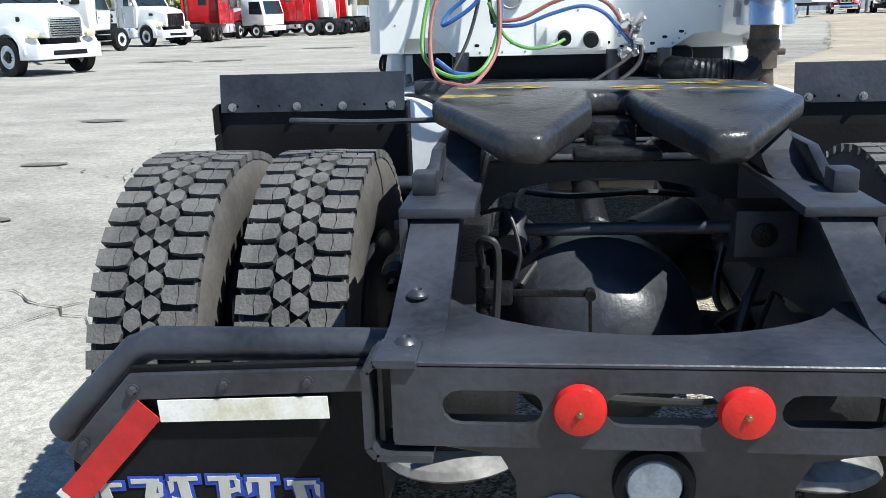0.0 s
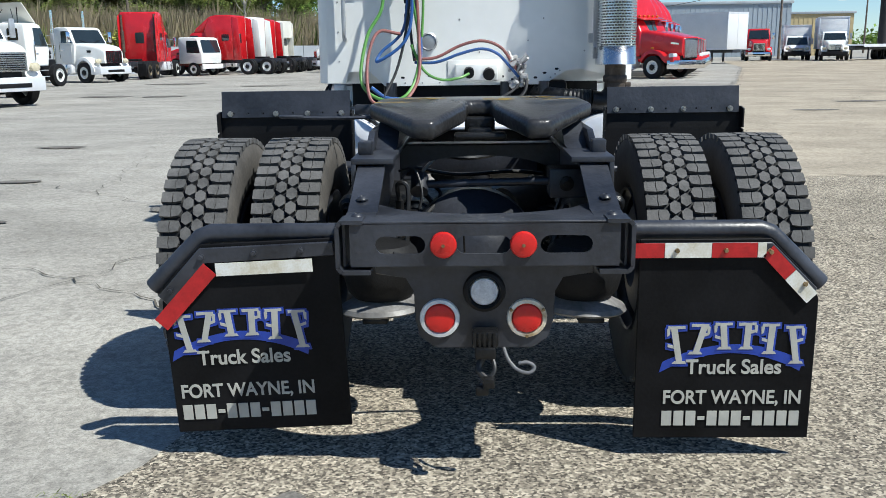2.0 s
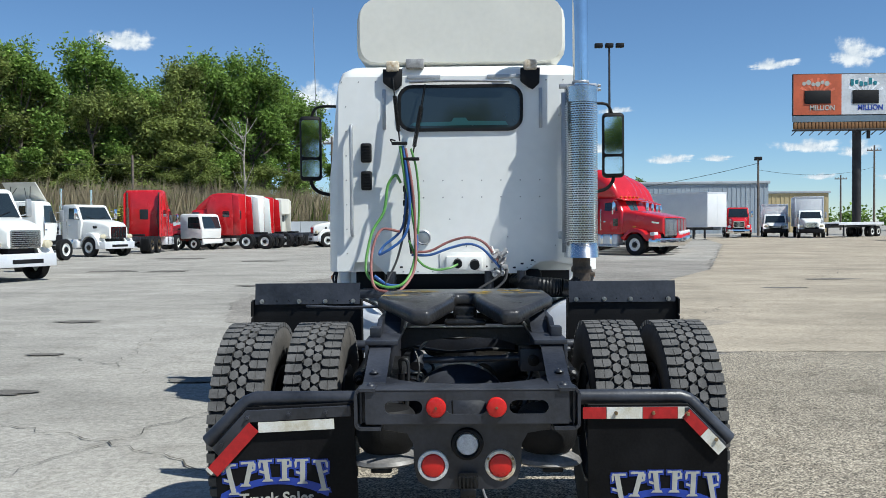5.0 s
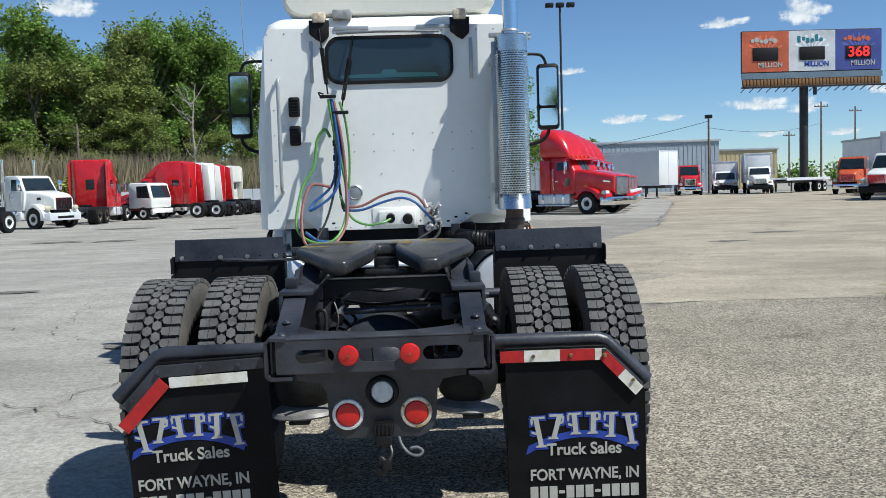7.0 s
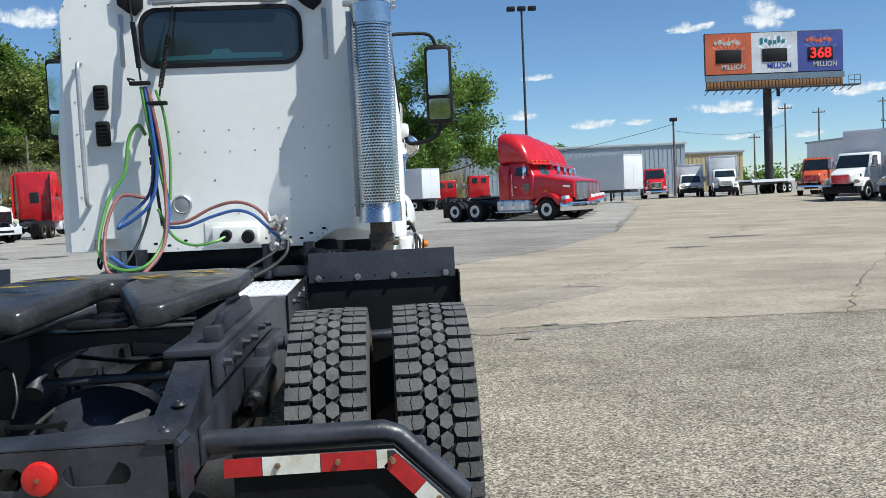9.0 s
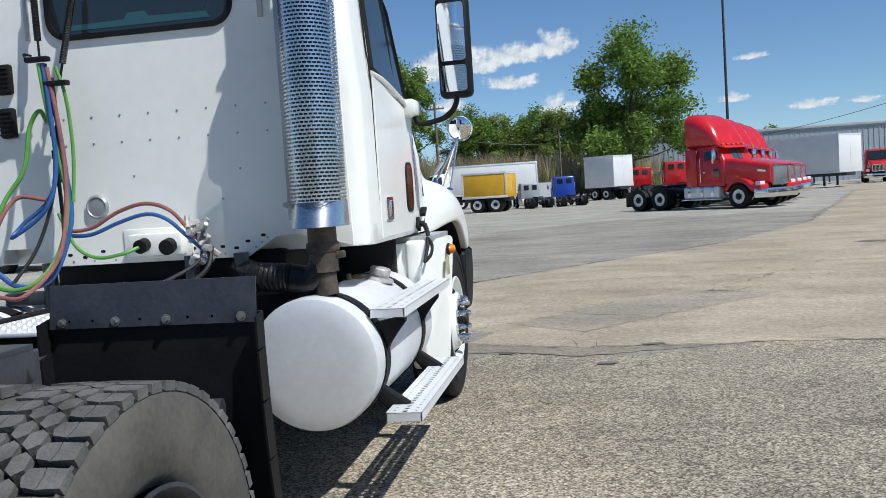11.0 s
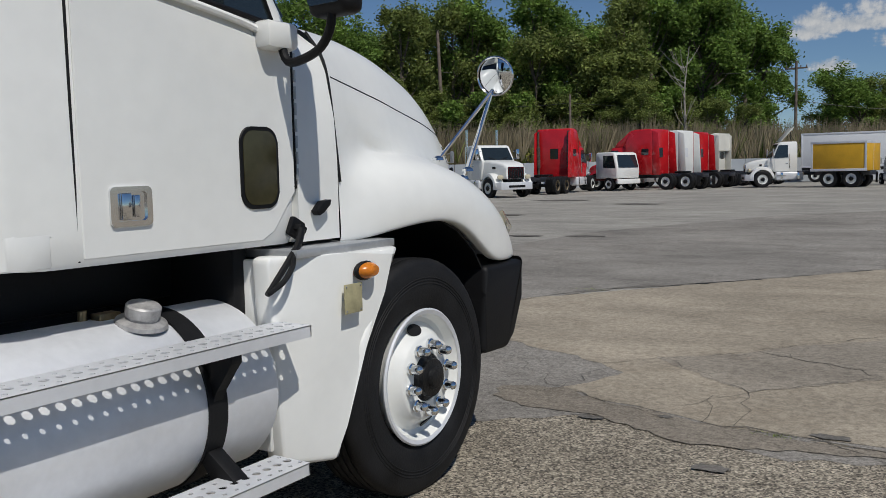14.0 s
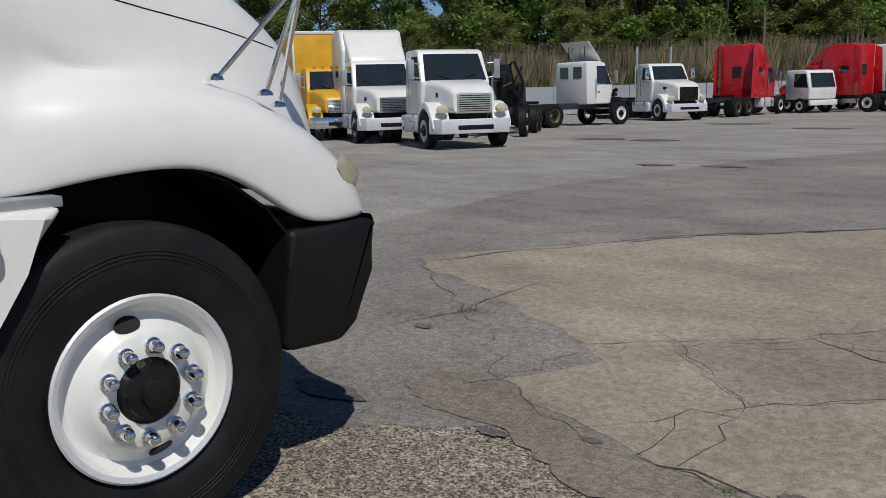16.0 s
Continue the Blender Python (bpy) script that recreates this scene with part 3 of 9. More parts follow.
def tyre_body(bm, x, R, W, rim_r, steer=False):
    """A tyre turned round the x axis, centred at (x, 0, 0)."""
    prof = [(rim_r, -W * 0.36), (rim_r + 0.03, -W * 0.46), (rim_r + 0.10, -W * 0.5), (R - 0.075, -W * 0.5), (R - 0.03, -W * 0.475), (R - 0.012, -W * 0.44)]
    top = []
    if steer:
        rings = [(r + d, -W * 0.5 - o) for r in (rim_r + 0.115, rim_r + 0.128, R - 0.088) for d, o in ((0, 0), (0.0015, 0.0025), (0.005, 0.0025), (0.0065, 0))]
        prof[3:3] = rings
    if steer:
        for i in range(5):
            a = -W * 0.40 + i * W * 0.8 / 5
            b = a + W * 0.8 / 5
            top += [(R - 0.003, a + 0.004), (R, a + 0.012), (R, b - 0.012), (R - 0.003, b - 0.004), (R - 0.014, b - 0.002), (R - 0.014, b + 0.002)]
        top = top[:-2]
    else:
        top = [(R - 0.020, -W * 0.40), (R - 0.018, 0), (R - 0.020, W * 0.40)]
    prof = prof + top + [(r, -h) for r, h in prof[::-1]]
    lathe(bm, prof, (x, 0, 0), (1, 0, 0), 56 if steer else 48, closed=True)
    return bm


def tread_blocks(bm, x, R, W, n=54):
    """Staggered lugs: two shoulder rows with a notch, two rows of hexagons between."""
    rng = random.Random(5)
    pitch = 2 * math.pi / n

    def lug(poly, lift=0.0):
        lo, hi = [], []
        for u, a in poly:
            for lst, r in ((lo, R - 0.024), (hi, R - abs(u) * 0.02 + lift)):
                lst.append(bm.verts.new((x + u, r * math.sin(a), r * math.cos(a))))
        bm.faces.new(hi)
        m = len(poly)
        for i in range(m):
            bm.faces.new((lo[i], lo[(i + 1) % m], hi[(i + 1) % m], hi[i]))
    for i in range(n):
        a = i * pitch
        for s in (-1, 1):
            o = 0.0 if s < 0 else pitch * 0.5
            e = rng.uniform(-0.0012, 0.0012)
            # shoulder lug, in two halves with a thin sipe between
            lug([(s * W * 0.475, a + o - pitch * 0.36), (s * W * 0.31, a + o - pitch * 0.41), (s * W * 0.325, a + o), (s * W * 0.31, a + o + pitch * 0.36), (s * W * 0.475, a + o + pitch * 0.33)], e)
            lug([(s * W * 0.30, a + o - pitch * 0.41), (s * W * 0.190, a + o - pitch * 0.33), (s * W * 0.158, a + o), (s * W * 0.190, a + o + pitch * 0.33), (s * W * 0.30, a + o + pitch * 0.36), (s * W * 0.315, a + o)], e)
            c = s * W * 0.078
            o += pitch * 0.5
            lug([(c - W * 0.071, a + o - pitch * 0.24), (c, a + o - pitch * 0.46), (c + W * 0.071, a + o - pitch * 0.24), (c + W * 0.071, a + o + pitch * 0.24), (c, a + o + pitch * 0.46), (c - W * 0.071, a + o + pitch * 0.24)], e * 0.5)
    return bm


def rim_disc(bm, x, s, r, holes=10, dish=0.0):
    """A steel disc wheel; s is the outward side."""
    prof = [(r, -0.115 * s), (r + 0.012, -0.12 * s), (r + 0.012, -0.105 * s), (r - 0.015, -0.08 * s), (r - 0.022, 0.07 * s), (r - 0.012, 0.10 * s), (r + 0.012, 0.118 * s), (r + 0.014, 0.124 * s), (r + 0.004, 0.127 * s), (r - 0.016, 0.108 * s), (r - 0.028, 0.06 * s)]
    lathe(bm, prof, (x, 0, 0), (1, 0, 0), 48)
    return bm


# ---- the main tractor ----
tractor = thing("semi_truck_tractor", "white single-axle day-cab truck tractor with a black chassis and fifth wheel", "truck")

# frame rails: C channels that drop towards the tail
for s in (-1, 1):
    bm = B()
    side = [(0.0, 0.735), (0.0, 0.862), (0.13, 0.866), (0.27, 0.915), (0.42, 0.975), (1.70, 0.975), (2.20, 0.925), (4.7, 0.905), (4.7, 0.64), (1.15, 0.64), (0.45, 0.735)]
    prism(bm, side, "x", s * 0.415, s * 0.424, 0.001, 1)
    for y0, y1, z0, z1 in ((0.0, 0.13, 0.862, 0.866), (0.13, 0.27, 0.866, 0.915), (0.27, 0.42, 0.915, 0.975), (0.42, 1.70, 0.975, 0.975), (1.70, 2.20, 0.975, 0.925), (2.20, 4.7, 0.925, 0.905)):
        for dz, low in ((0.0, 0), (-1.0, 1)):
            if low and y1 < 1.65:
                continue
            za, zb = (z0, z1) if not low else (0.64, 0.64)
            vs = [bm.verts.new((s * 0.330, y0, za)), bm.verts.new((s * 0.4235, y0, za)), bm.verts.new((s * 0.4235, y1, zb)), bm.verts.new((s * 0.330, y1, zb))]
            vt = [bm.verts.new(v.co + Vector((0, 0, 0.011))) for v in vs]
            bm.faces.new(vs)
            bm.faces.new(vt)
            for i in range(4):
                bm.faces.new((vs[i], vs[(i + 1) % 4], vt[(i + 1) % 4], vt[i]))
    part("frame_rail", bm, BLACK, tractor, "black painted steel channel")
    for y, zz in ((0.05, 0.875), (0.20, 0.903)):
        bm = B()
        lathe(bm, [(0.019, 0), (0.019, 0.004), (0.014, 0.010), (0.008, 0.013), (0.006, 0.009), (0, 0.009)], (s * 0.385, y, zz), (0, 0, 1), 12)
        part("frame_bolt", bm, BLACK, tractor)
    # wrap-round end bracket
    bm = B()
    w = 0.006
    path = [(0.36, 0.873), (0.425, 0.873), (0.437, 0.86), (0.437, 0.735), (0.425, 0.72), (0.34, 0.72)]
    for (u0, v0), (u1, v1) in zip(path, path[1:]):
        d = Vector((u1 - u0, v1 - v0)).normalized()
        nn = Vector((-d.y, d.x)) * w
        quad = [(s * (u0 - nn.x), v0 - nn.y), (s * (u1 - nn.x), v1 - nn.y), (s * (u1 + nn.x), v1 + nn.y), (s * (u0 + nn.x), v0 + nn.y)]
        prism(bm, quad, "y", -0.028, 0.06)
    part("end_bracket", bm, BLACK, tractor)

# tail cross member with three slots and a scooped top flange
bm = B()
holed(bm, rounded(-0.40, 0.40, 0.738, 0.868, 0.01), [stadium(-0.325, -0.175, 0.775, 0.830), stadium(-0.085, 0.080, 0.775, 0.830), stadium(0.165, 0.320, 0.775, 0.830)],
      lambda u, v: Vector((u, -0.018, v)), Vector((0, 0.010, 0)))
for z in (0.738,):
    box(bm, -0.40, 0.40, -0.010, 0.08, z - 0.004, z + 0.006)
arc = [(-0.40, -0.018), (0.40, -0.018), (0.40, 0.27), (0.33, 0.27)] + [(0.33 - 0.66 * i / 14, 0.27 - 0.17 * math.sin(math.pi * i / 14) ** 0.55) for i in range(1, 14)] + [(-0.33, 0.27), (-0.40, 0.27)]
prism(bm, arc, "z", 0.864, 0.874, 0.002, 1)
part("tail_crossmember", bm, BLACK, tractor, "black slotted tail cross member with chipped edges")


def lamp(x, y, z, r, ring, lens, label, deep=0.016):
    bm = B()
    lathe(bm, [(0, -deep), (r * 0.6, -deep), (r * 0.92, -deep * 0.75), (r, -deep * 0.3), (r, 0.01)], (x, y, z), (0, 1, 0), 28)
    la = part("tail_lamp", bm, lens, tractor, label)
    if ring:
        bm = B()
        lathe(bm, [(r, -0.004), (r * 1.05, -0.010), (r * 1.28, -0.008), (r * 1.34, 0.0), (r * 1.34, 0.01)], (x, y, z), (0, 1, 0), 28)
        part("trim_ring", bm, ring, la)
    return la


for x in (-0.122, 0.115):
    la = lamp(x, -0.02, 0.803, 0.040, None, REDLENS, "round red reflector")
    bm = B()
    bolt(bm, (x, -0.036, 0.803), (0, -1, 0), 0.004, 0.006)
    part("screw", bm, BRASS, la)

# tail lamp plate
bm = B()
pl = [(-0.335, 0.735), (0.335, 0.735), (0.335, 0.695), (0.24, 0.685), (0.215, 0.64), (0.215, 0.55), (0.20, 0.49), (0.15, 0.455), (-0.15, 0.455), (-0.20, 0.49), (-0.215, 0.55), (-0.215, 0.64), (-0.24, 0.685), (-0.335, 0.695)]
prism(bm, pl, "y", 0.060, 0.070, 0.003, 1)
part("lamp_plate", bm, BLACK, tractor)
lamp(0.0, 0.058, 0.640, 0.045, None, CLEARLENS, "scratched white work lamp with a black rubber rim")
bm = B()
lathe(bm, [(0.046, -0.012), (0.052, -0.022), (0.062, -0.018), (0.066, 0.0)], (0.0, 0.058, 0.640), (0, 1, 0), 28)
part("rubber_rim", bm, MATTE, tractor)
lamp(-0.138, 0.058, 0.553, 0.047, WRING, REDLENS, "red lamp with a chipped white trim ring")
lamp(0.132, 0.058, 0.553, 0.047, OLDRING, REDLENS, "red lamp with a rust-stained trim ring")
bm = B()
for a in (30, 150, 270):
    bolt(bm, (0.132 + 0.057 * math.cos(radians(a)), 0.049, 0.553 + 0.057 * math.sin(radians(a))), (0, -1, 0), 0.004, 0.006)
part("screw", bm, BRASS, tractor)
bm = B()
box(bm, -0.038, 0.042, 0.0, 0.06, 0.475, 0.525, 0.008)
box(bm, -0.030, 0.034, -0.012, 0.06, 0.440, 0.478, 0.006)
for i in range(5):
    box(bm, -0.034 + i * 0.015, -0.026 + i * 0.015, -0.006, 0.0, 0.476, 0.524)
part("trailer_socket", bm, GREASE_SHADE, tractor, "black trailer cable socket")
for pts, r, m_ in (([(0.06, 0.05, 0.458), (0.072, 0.02, 0.432), (0.10, 0.0, 0.405), (0.135, -0.01, 0.398), (0.152, -0.005, 0.414), (0.132, 0.0, 0.428), (0.104, 0.002, 0.424)], 0.0055, HOSE_GREY),
                   ([(0.0, 0.04, 0.44), (-0.02, 0.02, 0.40), (0.005, 0.0, 0.37), (-0.01, 0.0, 0.35)], 0.010, HOSE_K), ([(0.02, 0.04, 0.44), (0.03, 0.01, 0.40), (0.0, -0.01, 0.36)], 0.007, HOSE_K)):
    bm = B()
    tube(bm, pts, r, 8, 5, 0.12)
    part("cable_end", bm, m_, tractor)
bm = B()
box(bm, -0.028, 0.012, -0.02, 0.01, 0.325, 0.355, 0.005)
box(bm, -0.006, 0.030, -0.025, 0.0, 0.350, 0.385, 0.005)
part("hanging_plug", bm, GREASE_SHADE, tractor)


# mud flaps on bent pipes
def mud_flap(s, zb, xi, xo, tilt):
    pipe = B()
    pts = [(s * 0.43, 0.425, 0.783), (s * 0.70, 0.425, 0.783), (s * 0.93, 0.425, 0.783), (s * 0.965, 0.425, 0.770), (s * 1.05, 0.425, 0.690), (s * 1.145, 0.425, 0.600)]
    tube(pipe, pts, 0.032, 14, 1)
    back = pose(0, -0.15, 0) @ Matrix.Diagonal((0.968, 1, 1, 1))
    ph = part("flap_hanger", pipe, BLACK, tractor, "black bent pipe hanger")
    ph.matrix_basis = back
    bm = B()
    box(bm, min(s * 0.439, s * 0.449), max(s * 0.439, s * 0.449), 0.36, 0.49, 0.74, 0.84, 0.003)
    part("mounting_plate", bm, BLACK, ph)
    bm = B()
    out = [(xi, 0.762), (0.955, 0.762), (1.10, 0.620), (xo, 0.56), (xo, zb), (xi, zb)]
    prism(bm, [(s * x, z) for x, z in out], "y", 0.374, 0.386, 0.002, 1)
    fl = part("mud_flap", bm, FLAP, tractor, "black rubber mud flap with cream and blue lettering")
    hang = Vector((s * 0.77, 0, 0.70))
    fl.matrix_basis = back @ Matrix.Translation(hang) @ pose(0, 0, 0, 0, s * tilt, 0) @ Matrix.Translation(-hang)
    bm = B()
    strip = [(xi + 0.01, 0.752), (0.955, 0.752), (1.115, 0.598), (1.085, 0.565), (0.94, 0.705), (xi + 0.01, 0.705)]
    prism(bm, [(s * x, z) for x, z in strip], "y", 0.362, 0.373, 0.003, 1)
    part("clamp_strip", bm, BLACK, fl)
    for x, z in ((xi + 0.12, 0.728), (xi + 0.28, 0.728), (0.95, 0.722), (1.07, 0.615)):
        bm = B()
        bolt(bm, (s * x, 0.362, z), (0, -1, 0), 0.009, 0.012)
        part("bolt", bm, BLACK if s < 0 else BRASS, fl)

    def tape(poly, material):
        b2 = B()
        prism(b2, [(s * x, z) for x, z in poly], "y", 0.3585, 0.3615)
        part("reflective_tape", b2, material, fl, "worn reflective tape strip")
    if s < 0:
        tape([(0.575, 0.700), (0.905, 0.700), (0.905, 0.657), (0.575, 0.657)], TAPEWHITE)
        tape([(0.945, 0.702), (0.905, 0.662), (1.095, 0.480), (1.135, 0.520)], TAPERED)
        tape([(1.137, 0.522), (1.112, 0.497), (1.122, 0.487), (1.147, 0.512)], TAPEWHITE)
    else:
        seg = [(0.50, 0.60, TAPERED), (0.602, 0.755, TAPEWHITE), (0.757, 0.905, TAPERED), (0.907, 0.935, TAPEWHITE)]
        for a, b, mt in seg:
            tape([(a, 0.752), (b, 0.752), (b, 0.704), (a, 0.704)], mt)
        for a, b, mt in ((0.0, 0.5, TAPERED), (0.51, 1.0, TAPEWHITE)):
            p = lambda k, o: (0.958 + 0.155 * k + o * 0.7, 0.742 - 0.158 * k + o * 0.7)
            tape([p(a, 0.0), p(b, 0.0), p(b, -0.048), p(a, -0.048)], mt)
    # emblem: an arched row of six cream serif strokes on a blue shadow
    cx, cz = s * 0.835 - (0.01 if s < 0 else -0.02), zb + (0.362 if s < 0 else 0.340)

    def arch_top(u):
        return 0.068 - 0.012 * u * u

    def arch_low(u):
        return -0.022 - 0.052 * u * u
    bm = B()
    n = 24
    us = [-1.08 + 2.12 * i / n for i in range(n + 1)]
    rim = [(0.225 * u, arch_low(u) + 0.014) for u in us] + [(0.225 * u - 0.010, arch_low(u) - 0.016 - 0.006 * u * u) for u in us[::-1]]
    prism(bm, [(cx + x, cz + z) for x, z in rim], "y", 0.3724, 0.3738)
    part("emblem_shadow", bm, INKBLUE, fl)
    for i in range(6):
        u = (i - 2.5) / 2.5
        lean = 0.016 * (0.3 - u) * (1 if i % 2 else -0.6)
        top, low = arch_top(u), arch_low(u)
        bx = cx + 0.198 * u
        side = 1 if i % 2 else -1
        stem = [(-0.010 - lean, low), (0.011 - lean, low), (0.012 + lean, top), (-0.010 + lean, top)]
        head = [(-0.030, top - 0.010), (-0.030, top), (0.028, top), (0.028, top - 0.008)]
        foot = [(-0.026 - lean, low), (0.024 - lean, low), (0.018 - lean, low + 0.009), (-0.018 - lean, low + 0.009)]
        mid = (top + low) / 2 + 0.010 * side
        bar = [(0.0, mid - 0.005), (side * 0.030, mid + 0.004), (side * 0.030, mid + 0.014), (0.0, mid + 0.005)]
        hook = [(side * 0.022, top - 0.004), (side * 0.034, top - 0.010), (side * 0.032, top - 0.036), (side * 0.024, top - 0.030)]
        for grow, material, name, y0 in ((0.007, INKBLUE, "emblem_outline", 0.3712), (0.0, INK, "emblem_stroke", 0.3690)):
            bm = B()
            for k, poly in enumerate((stem, head, foot, bar, hook)):
                mx, mz = sum(p[0] for p in poly) / 4, sum(p[1] for p in poly) / 4
                prism(bm, [(bx + x + math.copysign(grow, x - mx), cz + z + math.copysign(grow, z - mz) - grow * 0.4) for x, z in poly], "y", y0 + 0.0002 * k, y0 + 0.0022)
            part(name, bm, material, fl)
    tm = lambda z: Matrix.Translation((cx, 0.3715, z)) @ Euler((radians(90), 0, 0)).to_matrix().to_4x4()
    words("lettering", "Truck Sales", 0.070, INK, tm(zb + 0.262 - (0.0 if s < 0 else 0.01)), fl, 0.325)
    words("lettering", "FORT WAYNE, IN", 0.066, INK, tm(zb + 0.145), fl, 0.47)
    x = -0.238
    for k in range(12):
        dash = k in (3, 7)
        w, h = (0.024, 0.006) if dash else (0.034, 0.026)
        bm = B()
        prism(bm, [(cx + x, zb + 0.072 - h), (cx + x + w, zb + 0.072 - h), (cx + x + w, zb + 0.072 + h), (cx + x, zb + 0.072 + h)], "y", 0.3705, 0.3730)
        part("number_bar", bm, INK, fl)
        x += w + 0.0076


mud_flap(-1, 0.108, 0.490, 1.108, 2.6)
mud_flap(1, 0.074, 0.522, 1.125, 0.0)

# rear wheels: duals
AX = 1.02
rear_tyre = None
for s in (-1, 1):
    for xo, inner in ((1.062, False), (0.722, True)):
        wh = new("drive_wheel")
        wh.parent = tractor
        wh.matrix_basis = pose(s * xo, AX, TR - 0.005, 17 * xo * s, 0, 0)
        if rear_tyre is None:
            bm = B()
            tyre_body(bm, 0, TR, TW, 0.292)
            rear_tyre = part("tyre", bm, SIDEWALL, wh, "dusty grey-brown tyre side wall")
            bm = B()
            tread_blocks(bm, 0, TR, TW)
            # darker band under the lugs, putting the grooves' shading into the colour
            groove = B()
            lathe(groove, [(TR - 0.024, -TW * 0.47), (TR - 0.0175, -TW * 0.45), (TR - 0.016, 0), (TR - 0.0175, TW * 0.45), (TR - 0.024, TW * 0.47)], (0, 0, 0), (1, 0, 0), 48)
            rear_groove = part("tread_base", groove, RUBBER, wh)
            rear_tread = part("tread", bm, TREAD, wh, "grey dusty staggered tread lugs", smooth=25)
            bm = B()
            rim_disc(bm, 0, 1, 0.284)
            lathe(bm, [(0.262, -0.06), (0.20, -0.09), (0.12, -0.10), (0.10, -0.04), (0.0, -0.04)], (0, 0, 0), (1, 0, 0), 36)
            rear_rim = part("rim", bm, BLACK, wh)
        else:
            for o in (rear_tyre, rear_groove, rear_tread, rear_rim):
                again(o, wh)

# axle, differential, drive shaft, rods
bm = B()
tube(bm, [(-0.58, AX, 0.51), (-0.30, AX, 0.51), (-0.2, AX, 0.52), (0.2, AX, 0.52), (0.30, AX, 0.51), (0.58, AX, 0.51)], 0.075, 14, 1)
part("axle_housing", bm, GREASE_SHADE, tractor)
bm = B()
lathe(bm, [(0, -0.27), (0.07, -0.265), (0.15, -0.235), (0.20, -0.18), (0.225, -0.10), (0.255, -0.06), (0.255, 0.02), (0.215, 0.06), (0.16, 0.16), (0.10, 0.26), (0.075, 0.34), (0.075, 0.42)], (-0.03, AX - 0.08, 0.575), (0, 1, 0), 32)
for i in range(14):
    a = 2 * math.pi * i / 14
    bolt(bm, (-0.03 + 0.24 * math.cos(a), AX - 0.135, 0.575 + 0.24 * math.sin(a)), (0, -1, 0), 0.009, 0.012)
part("differential", bm, BLACK, tractor, "black painted differential housing with dried grease")
bm = B()
lathe(bm, [(0.03, 0), (0.075, 0.0), (0.08, 0.04), (0.06, 0.09), (0.075, 0.10), (0.075, 0.16), (0.048, 0.2), (0.048, 0.30), (0.056, 0.31), (0.056, 1.7)], (0.02, AX + 0.42, 0.60), Vector((0, 1, 0.06)), 20)
box(bm, -0.055, 0.09, AX + 0.44, AX + 0.58, 0.585, 0.635, 0.01)
part("drive_shaft", bm, GREASE_SHADE, tractor)
bm = B()
cyl(bm, (-0.24, 0.87, 0.850), (0.29, 0.82, 0.868), 0.016)
for x in (-0.24,):
    cyl(bm, (x, 0.84, 0.825), (x, 0.90, 0.875), 0.035, seg=14)
part("track_rod", bm, BLACK, tractor)
bm = B()
box(bm, 0.262, 0.40, 0.76, 0.90, 0.81, 0.92, 0.006)
part("rod_bracket", bm, BLACK, tractor)
bm = B()
lathe(bm, [(0.028, 0.0), (0.028, 0.008), (0.012, 0.012), (0.012, 0.016), (0, 0.016)], (0.325, 0.758, 0.865), (0, -1, 0), 16)
part("rod_bolt", bm, GREASE_SHADE, tractor)
# levelling valve, arm and link
bm = B()
box(bm, -0.315, -0.235, 0.60, 0.66, 0.745, 0.79, 0.008)
cyl(bm, (-0.30, 0.62, 0.72), (-0.30, 0.62, 0.83), 0.016)
box(bm, -0.27, -0.065, 0.615, 0.625, 0.762, 0.778, 0.002)
cyl(bm, (-0.068, 0.60, 0.770), (-0.068, 0.63, 0.770), 0.012, seg=10)
cyl(bm, (-0.068, 0.612, 0.77), (-0.060, 0.66, 0.55), 0.004, seg=8)
part("levelling_valve", bm, GREASE_SHADE, tractor)
for pts, r in (([(-0.30, 0.62, 0.83), (-0.305, 0.60, 0.885), (-0.285, 0.585, 0.90), (-0.265, 0.58, 0.87), (-0.27, 0.56, 0.72), (-0.275, 0.54, 0.63)], 0.009),
               ([(-0.31, 0.75, 0.92), (-0.25, 0.72, 0.93), (-0.22, 0.68, 0.85), (-0.23, 0.66, 0.79)], 0.005), ([(-0.2, 1.25, 0.9), (-0.24, 1.05, 0.86), (-0.16, 0.95, 0.80), (-0.22, 0.8, 0.73)], 0.008),
               ([(0.33, 0.80, 0.77), (0.29, 0.74, 0.70), (0.27, 0.72, 0.60), (0.29, 0.74, 0.52)], 0.014), ([(0.36, 0.78, 0.72), (0.31, 0.70, 0.66), (0.30, 0.71, 0.58), (0.36, 0.74, 0.55)], 0.007),
               ([(0.38, 0.9, 0.66), (0.30, 0.80, 0.68), (0.25, 0.84, 0.63), (0.29, 0.9, 0.58)], 0.007), ([(-0.3, 1.4, 0.85), (-0.1, 1.5, 0.80), (0.15, 1.45, 0.82), (0.3, 1.5, 0.8)], 0.010),
               ([(-0.3, 2.0, 0.86), (-0.05, 1.8, 0.84), (0.2, 2.1, 0.85), (0.3, 2.4, 0.85)], 0.012), ([(-0.28, 1.3, 0.78), (-0.2, 1.2, 0.70), (-0.28, 1.0, 0.62)], 0.012),
               ([(0.3, 0.3, 0.70), (0.15, 0.4, 0.62), (-0.1, 0.38, 0.64), (-0.3, 0.3, 0.70)], 0.009), ([(0.36, 1.3, 0.72), (0.30, 1.1, 0.60), (0.36, 0.95, 0.55)], 0.010)):
    bm = B()
    tube(bm, pts, r, 8, 6)
    part("air_line", bm, HOSE_K, tractor)
